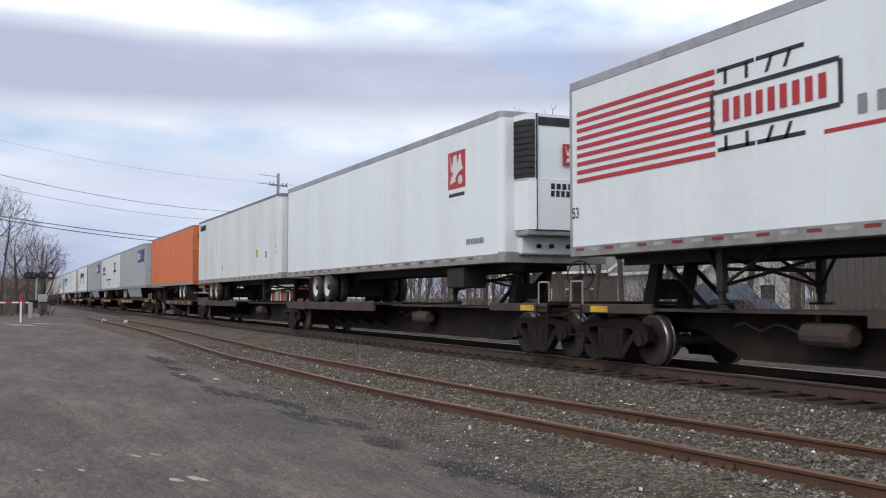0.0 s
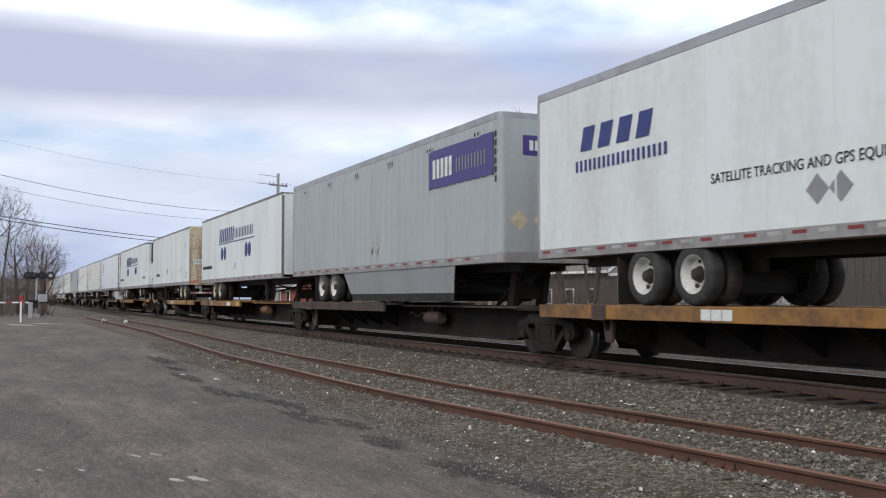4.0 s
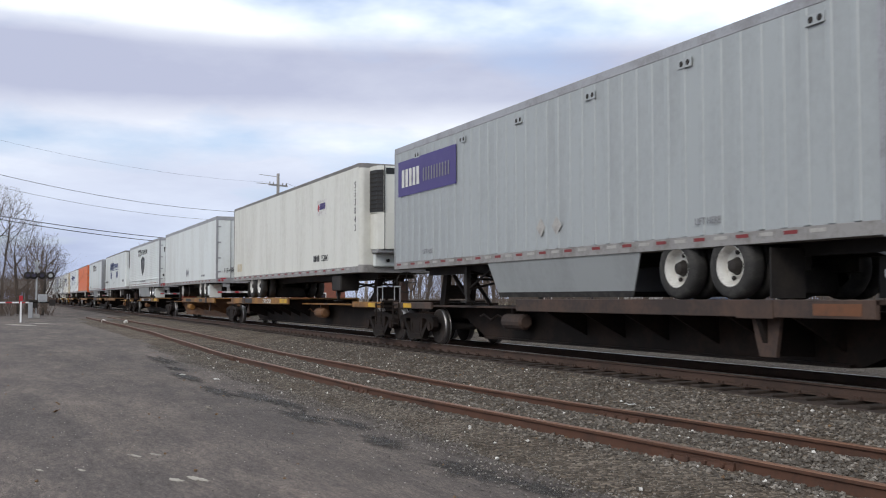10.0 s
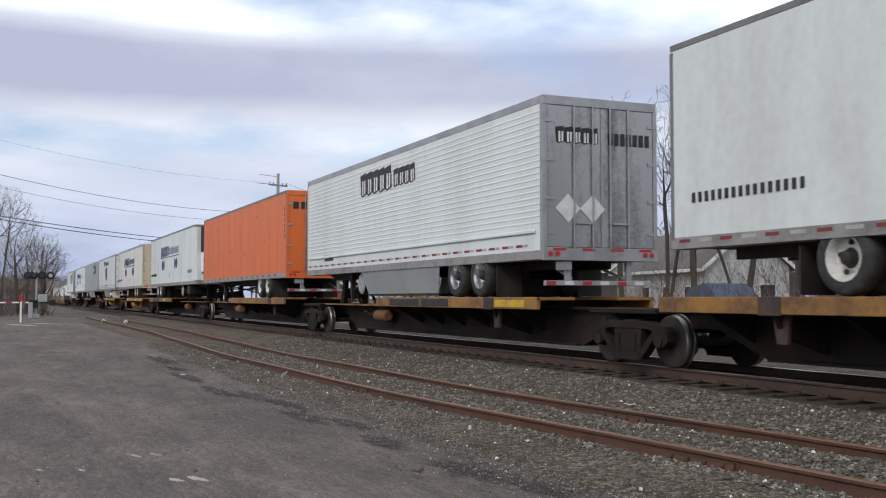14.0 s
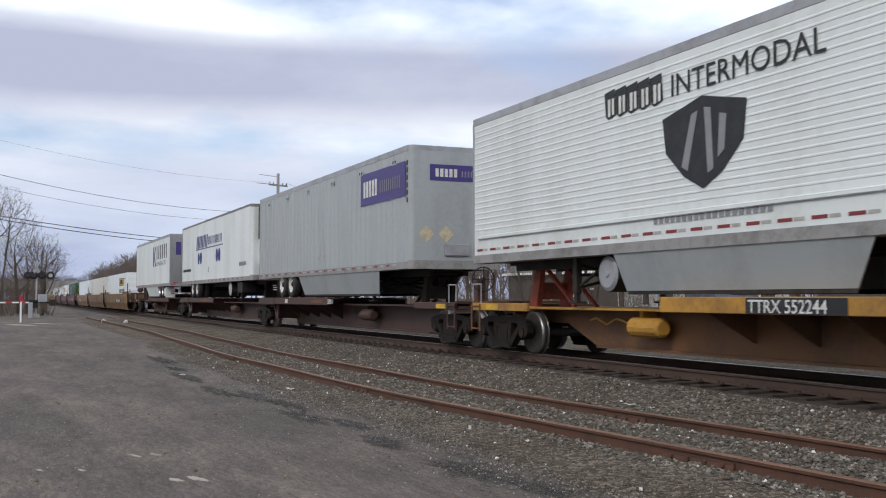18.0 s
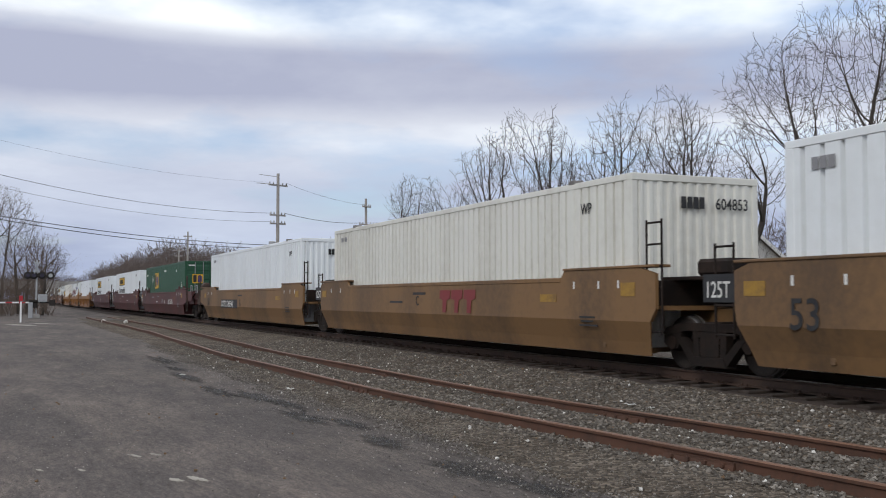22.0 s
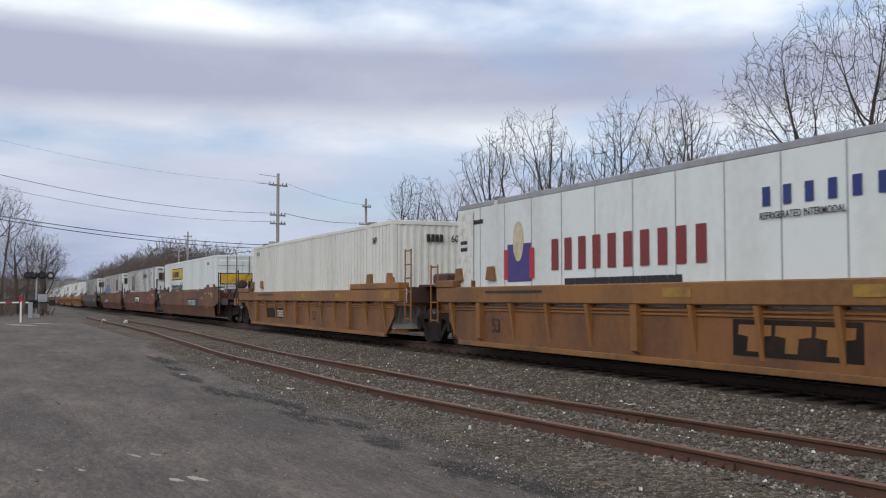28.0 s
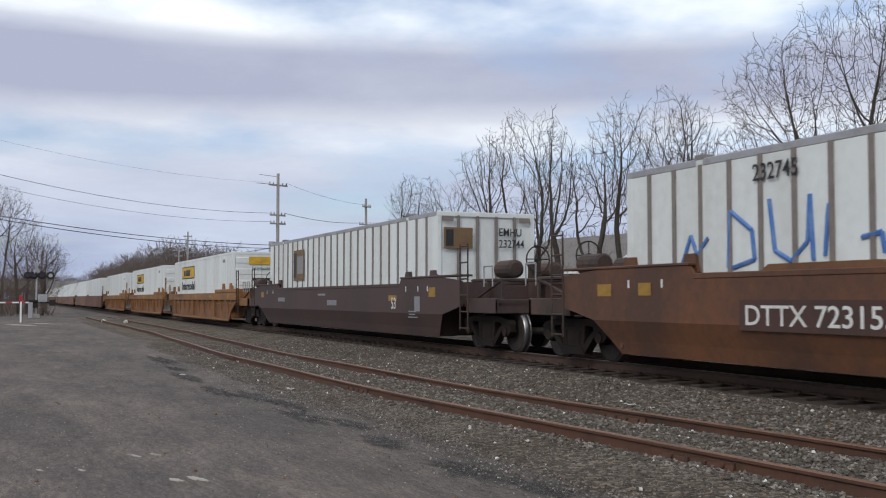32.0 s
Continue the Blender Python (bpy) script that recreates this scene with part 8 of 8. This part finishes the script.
wire("overhead_wire", (-76.6, 20.1, 8.05), (-91.9, 31.6, 8.7), 0.25, 0.02, "black overhead wire between two poles")
wire("overhead_wire", (-76.6, 20.1, 10.4), (-91.9, 32.3, 10.4), 0.3, 0.012, "thin overhead wire between two poles")
wire("overhead_wire", (-91.9, 32.0, 8.7), (-60, 52, 9.5), 0.5, 0.015, "thin overhead wire behind the trees")
wire("overhead_cable", (-76.6, 19.5, 5.5), (-148.4, 24.7, 8.3), 0.5, 0.03, "thick cable running down the line of poles")


# level crossing
s = base("crossing_signal", "silver level-crossing signal mast with black flasher lamps", "signal", at=(-81.7, 2.6, 0.1))
part("mast", one(lambda bm: tube(bm, (0, 0, 0), (0, 0, 4.3), 0.065, sides=10)), "galv", s)
part("mast_base", one(lambda bm: box(bm, -0.25, 0.25, -0.25, 0.25, 0, 0.3, 0.03)), "concrete", s)
part("lamp_bar", one(lambda bm: tube(bm, (0, -0.75, 3.15), (0, 1.05, 3.15), 0.03, sides=6)), "black", s)
for y in (-0.62, -0.2, 0.35, 0.95):
    lamp = hang("flasher_lamp", shared("flasher_lamp", lambda bm: (lathe(bm, [(0.0, 0.06), (0.1, 0.17), (0.22, 0.17)], sides=14, axis="x"), lathe(bm, [(0.02, 0.285), (0.035, 0.285)], sides=18, axis="x")), "black"), s, (0.05, y, 3.15))
    # the end lens is given a pale steel colour in place of its light
    hang("lens", shared(("lamp_lens", y == 0.95), lambda bm: lathe(bm, [(0.2, 0.15), (0.225, 0.145)], sides=14, axis="x"), "galv" if y == 0.95 else "glass"), lamp)
for a in (45, -45):
    hang("crossbuck", shared("crossbuck", lambda bm: box(bm, -0.01, 0.01, -0.6, 0.6, -0.09, 0.09), "galv"), s, (0.07, 0, 3.75), rot=(a, 0, 62))
part("relay_case", one(lambda bm: box(bm, -0.2, 0.25, 0.12, 0.75, 1.1, 1.75, 0.03)), "galv", s)
part("gate_mechanism", one(lambda bm: box(bm, -0.25, 0.25, -0.5, 0.1, 0.75, 1.35, 0.04)), "black", s)
gate = base("crossing_gate", "lowered red-and-white crossing gate arm", "gate", at=(-81.5, 2.2, 1.25))
part("gate_arm", one(lambda bm: box(bm, -0.03, 0.03, -6.0, 0.2, -0.05, 0.05)), "white_trim", gate)
for k in range(6):
    part("gate_band", one(lambda bm: box(bm, 0.0305, 0.036, -0.8 - k * 0.9, -0.35 - k * 0.9, -0.05, 0.05)), "red", gate)
part("counterweight", one(lambda bm: (box(bm, -0.05, 0.05, 0.1, 1.6, -0.05, 0.05), box(bm, -0.1, 0.1, 1.3, 1.7, -0.25, 0.2, 0.03))), "black", gate)
part("gate_support", one(lambda bm: box(bm, -0.1, 0.1, -0.15, 0.15, -1.15, 0.0)), "galv", gate)
m = base("marker_post", "white leaning marker post with a red reflector", "post", at=(-67.0, 1.27, 0.1))
part("post", one(lambda bm: prism(bm, [(-0.06, 0), (0.06, 0), (0.03, 1.25), (-0.09, 1.25)], -0.05, 0.05)), "white_trim", m)
part("reflector", one(lambda bm: box(bm, -0.10, 0.02, -0.10, 0.10, 1.28, 1.62)), "red", m)
strip("crossing_road", [-80 + i for i in range(13)], lambda x: -60, lambda x: track_y(x) - 2.4, 24, lambda x, y, f: ground_z(x, y) + (0.010 if -79.5 < x < -68.5 and f < 0.99 else -0.04), "lot", "grey asphalt road at the level crossing", "road")
for x, y in ((-66.5, 6.0), (-63.5, 7.0)):
    thing("white_rock", one(lambda bm: bmesh.ops.create_icosphere(bm, subdivisions=1, radius=0.17, matrix=Matrix.Diagonal((1.2, 0.9, 0.7, 1)))), "pale_stone", "pale painted rock at the end of the siding", "rock", at=(x, y, 0.16))

# overpass far down the line
b = base("road_overpass", "concrete road bridge across the railway far away", "bridge")
part("deck", one(lambda bm: prism(bm, [(-30, 7.4), (95, 7.4), (95, 11.2), (-30, 11.2)], -741, -729, "x")), "concrete", b)
part("parapet", one(lambda bm: prism(bm, [(-30, 11.2), (95, 11.2), (95, 12.8), (-30, 12.8)], -729.4, -729, "x")), "concrete", b)
for y in (12, 55):
    part("pier", one(lambda bm: box(bm, -739, -731, y - 1, y + 1, 0, 7.4)), "concrete", b)
for y0, y1 in ((-60, 2), (62, 130)):
    part("embankment", one(lambda bm: prism(bm, [(y0, 0), (y1, 0), (y1 - 6 if y0 < 0 else y1, 11.1), (y0 if y0 < 0 else y0 + 6, 11.1)], -744, -726, "x")), "grass", b)


# houses behind the brush
def house(x, y, turn, w, d, eave, peak, wall, label, windows=()):
    """Gable-roofed house; the gable looks along local x."""
    h = base("house", label, "house", "houses behind the brush", (x, y, 0.1))
    h.rotation_euler = (0, 0, turn)
    part("wall", one(lambda bm: prism(bm, [(-w / 2, 0), (w / 2, 0), (w / 2, eave), (0, peak), (-w / 2, eave)], -d, 0, "x")), wall, h)
    for s in (-1, 1):
        roof = part("roof", one(lambda bm: prism(bm, [(s * (w / 2 + 0.35), eave - 0.22), (s * (w / 2 + 0.35), eave - 0.08), (0, peak + 0.16), (0, peak + 0.02)], -d - 0.3, 0.3, "x")), "roof", h)
        part("rake_board", one(lambda bm: prism(bm, [(s * (w / 2 + 0.36), eave - 0.32), (s * (w / 2 + 0.36), eave - 0.07), (0, peak + 0.18), (0, peak - 0.06)], 0.3, 0.34, "x")), "white_trim", roof)
        part("gutter", one(lambda bm: box(bm, -d - 0.3, 0.3, min(s * (w / 2 + 0.34), s * (w / 2 + 0.48)), max(s * (w / 2 + 0.34), s * (w / 2 + 0.48)), eave - 0.30, eave - 0.12)), "white_trim", roof)
    for yy, z, ww, hh in windows:
        win = part("window", one(lambda bm: box(bm, 0.0, 0.06, yy - ww / 2 - 0.08, yy + ww / 2 + 0.08, z - 0.08, z + hh + 0.08)), "white_trim", h)
        part("pane", one(lambda bm: box(bm, 0.061, 0.07, yy - ww / 2, yy + ww / 2, z, z + hh)), "glass", win)
    for k in range(3):
        win = part("window", one(lambda bm: box(bm, -2.2 - k * 2.6, -1.2 - k * 2.6, -w / 2 - 0.06, -w / 2, 1.0, 2.2)), "white_trim", h)
        part("pane", one(lambda bm: box(bm, -2.1 - k * 2.6, -1.3 - k * 2.6, -w / 2 - 0.07, -w / 2 - 0.061, 1.1, 2.1)), "glass", win)
    return h


house(-44.7, 37.6, radians(-8), 5.2, 11.0, 3.2, 5.3, "siding_wall", "pale clapboard house with white rake boards", ((-1.2, 1.0, 0.9, 1.2), (1.2, 1.0, 0.9, 1.2)))
house(-92.0, 27.5, radians(5), 5.0, 8.0, 2.6, 3.9, "brick", "small red brick building behind the brush", ((0.0, 0.9, 1.0, 1.0),))
house(-64.0, 45.0, radians(10), 9.0, 12.0, 3.6, 6.3, "dark_wall", "dark-sided house with a grey roof", ((-2, 1.0, 1.0, 1.2), (2, 1.0, 1.0, 1.2)))
shed = base("shed", "dark weathered board shed under the trees", "shed", at=(-29.9, 32.0, 0.1))
part("wall", one(lambda bm: box(bm, -2.2, 2.2, -1.4, 2.2, 0, 3.9)), "dark_wall", shed)
part("roof", one(lambda bm: prism(bm, [(-1.7, 3.85), (2.5, 4.25), (2.5, 4.37), (-1.7, 3.97)], -2.4, 2.4, "x")), "roof", shed)
for k in range(11):
    hang("board", shared("shed_board", lambda bm: box(bm, -0.19, 0.19, -0.03, 0, 0.02, 3.85), "dark_wall"), shed, (-2.0 + k * 0.4, -1.4, 0))


def parked_car(x, y, turn, paint, label):
    c = base("parked_car", label, "car", at=(x, y, 0.12))
    c.rotation_euler = (0, 0, turn)
    part("body", one(lambda bm: prism(bm, [(-2.2, 0.35), (2.2, 0.35), (2.25, 0.75), (1.3, 0.92), (0.75, 1.42), (-1.1, 1.45), (-1.9, 0.98), (-2.25, 0.9)], -0.85, 0.85)), paint, c)
    part("window_band", one(lambda bm: prism(bm, [(1.2, 0.94), (0.72, 1.37), (-1.05, 1.40), (-1.7, 0.98)], -0.862, 0.862)), "glass", c)
    for wx in (-1.35, 1.4):
        for wy in (-0.8, 0.8):
            w = hang("wheel", shared("car_tyre", lambda bm: lathe(bm, [(-0.1, 0.2), (-0.1, 0.31), (0.1, 0.31), (0.1, 0.2)], sides=18), "rubber"), c, (wx, wy, 0.31))
            hang("hub", shared("car_hub", lambda bm: lathe(bm, [(-0.11, 0.19), (0.11, 0.19)], sides=14), "rim_alu"), w)
    return c


parked_car(-35.0, 29.3, radians(15), "tarp", "faded blue car parked behind the brush")
tarp = thing("tarpaulin", one(lambda bm: prism(bm, [(-1.4, 0), (1.5, 0), (1.2, 1.5), (0.3, 2.15), (-0.8, 1.95), (-1.3, 1.2)], -1.2, 1.2)), "tarp", "blue tarpaulin over a heap behind the brush", "tarpaulin", at=(-38.2, 30.6, 0.1))
thing("guard_rail", one(lambda bm: (box(bm, -60, -24, -0.05, 0.05, 0.55, 0.85, 0.02), [box(bm, -60 + k * 3, -59.85 + k * 3, 0.05, 0.2, 0, 0.8) for k in range(13)])), "galv", "galvanised guard rail behind the brush", "guard rail", at=(0, 27.0, 0.15))

# small litter on the gravel
M["paper"] = surface("dirty white paper", (0.72, 0.71, 0.68), (0.5, 0.49, 0.46), 0.4, 0.8, scale=9, fine=40, bump=0.2)


def scrap(x, y, z, w, d, turn, label, material="paper", name="paper_scrap"):
    def fill(bm):
        n = 4
        vs = [[bm.verts.new(((i / n - 0.5) * w, (j / 2 - 0.5) * d, 0.012 * math.sin(i * 2.1 + j) + 0.02)) for j in range(3)] for i in range(n + 1)]
        for i in range(n):
            for j in range(2):
                bm.faces.new((vs[i][j], vs[i + 1][j], vs[i + 1][j + 1], vs[i][j + 1]))
        bmesh.ops.solidify(bm, geom=bm.faces[:], thickness=0.004)
    ob = thing(name, one(fill), material, label, "litter", at=(x, y, z))
    ob.rotation_euler = (0, 0, turn)
    return ob


scrap(-11.4, 7.63, 0.16, 0.16, 0.09, 0.4, "crumpled white paper on the ballast")
scrap(-10.95, 7.65, 0.16, 0.07, 0.06, 0.4, "small white paper shred on the ballast")
scrap(-20.56, 3.35, 0.05, 0.14, 0.09, 0.2, "dirty paper scrap on the lot")
flying = scrap(-19.18, 3.74, 0.05, 0.16, 0.08, 0.2, "white paper scrap blown along the gravel")
leaf_a = scrap(-18.98, 2.62, 0.05, 0.10, 0.06, 0.2, "dry brown leaf blown across the lot", "leaf_litter", "dry_leaf")
leaf_b = scrap(-10.97, 3.3, 0.05, 0.12, 0.07, 0.2, "curled tan leaf blown across the lot", "pale_dirt", "dry_leaf")


# ---- what moves ----
def train_pose(s):
    y0, y1 = track_y(s), track_y(s + 1.0)
    return Matrix.Translation((s, y0, RAIL)) @ Matrix.Rotation(math.atan2(y1 - y0, 1.0), 4, "Z")


def motions():
    for ob, at in MOVING:
        if at + SPEED * SECONDS < -70:
            times = [SECONDS * i / 8 for i in range(9)]
        else:
            turn = (-80.0 - at) / SPEED
            times = [0.0, SECONDS, *[turn * i / 8 for i in range(9)]] if 0 < turn < SECONDS else [0.0, SECONDS]
        times = sorted({round(t * FPS) / FPS for t in times})
        walk(ob, [(t, train_pose(at + SPEED * t)) for t in times])
    # wheelsets roll while they are near; they turn by SPEED / radius
    for ws, x in WHEELSETS:
        car = ws.parent.parent
        at = next(a for o, a in MOVING if o == car) + ws.parent.location.x + x
        t0, t1 = max(0.0, (-44.0 - at) / SPEED), min(SECONDS, (-7.0 - at) / SPEED)
        here = Matrix.Translation((x, 0, 0.42))
        if t1 <= t0:
            walk(ws, [(0.0, here), (SECONDS, here)])
            continue
        f0, f1 = math.floor(t0 * FPS), math.ceil(t1 * FPS)
        rows = [] if f0 == 0 else [(0.0, here)]
        for f in range(f0, f1 + 1):
            rows.append((f / FPS, here @ Matrix.Rotation((f - f0) / FPS * SPEED / 0.42, 4, "Y")))
        if f1 < SECONDS * FPS:
            rows.append((SECONDS, rows[-1][1]))
        walk(ws, rows)
    walk(flying, [(0.0, pose(-19.18, 3.74, 0.05, 0, 0, 10)), (12.3, pose(-19.18, 3.74, 0.05, 0, 0, 10)), (12.7, pose(-19.4, 4.0, 0.09, 30, 0, 60)), (13.0, pose(-19.81, 4.35, 0.10, 10, 20, 130)), (13.2, pose(-20.6, 4.7, 0.16, 70, 10, 170)),
                  (13.5, pose(-20.2, 5.0, 0.12, 20, 40, 240)), (14.2, pose(-18.4, 4.95, 0.14, 60, 20, 300)), (15.0, pose(-16.8, 4.5, 0.09, 10, 10, 350)), (16.0, pose(-16.48, 4.42, 0.07, 0, 0, 380)), (SECONDS, pose(-16.48, 4.42, 0.07, 0, 0, 380))])
    walk(leaf_a, [(0.0, pose(-24.0, 4.4, 0.05)), (5.0, pose(-22.5, 3.9, 0.06, 0, 30, 20)), (6.6, pose(-18.98, 2.62, 0.10, 40, 20, 90)), (7.6, pose(-17.2, 2.02, 0.06, 10, 50, 160)), (8.4, pose(-17.37, 1.62, 0.05, 30, 10, 200)),
                  (9.0, pose(-15.75, 1.53, 0.07, 50, 30, 260)), (10.5, pose(-14.5, 0.0, 0.05, 10, 0, 330)), (12.0, pose(-14.0, -2.0, 0.05, 0, 0, 380)), (SECONDS, pose(-14.0, -2.0, 0.05, 0, 0, 380))])
    walk(leaf_b, [(0.0, pose(-15.0, 2.6, 0.05)), (11.0, pose(-14.0, 2.7, 0.05, 0, 10, 20)), (12.5, pose(-10.97, 3.3, 0.07, 40, 20, 90)), (13.0, pose(-10.13, 3.58, 0.12, 70, 30, 150)), (14.2, pose(-8.06, 3.32, 0.06, 20, 10, 220)),
                  (17.2, pose(-7.54, 3.36, 0.06, 0, 10, 260)), (19.0, pose(-6.0, 2.6, 0.05, 0, 0, 300)), (SECONDS, pose(-6.0, 2.6, 0.05, 0, 0, 300))])


motions()
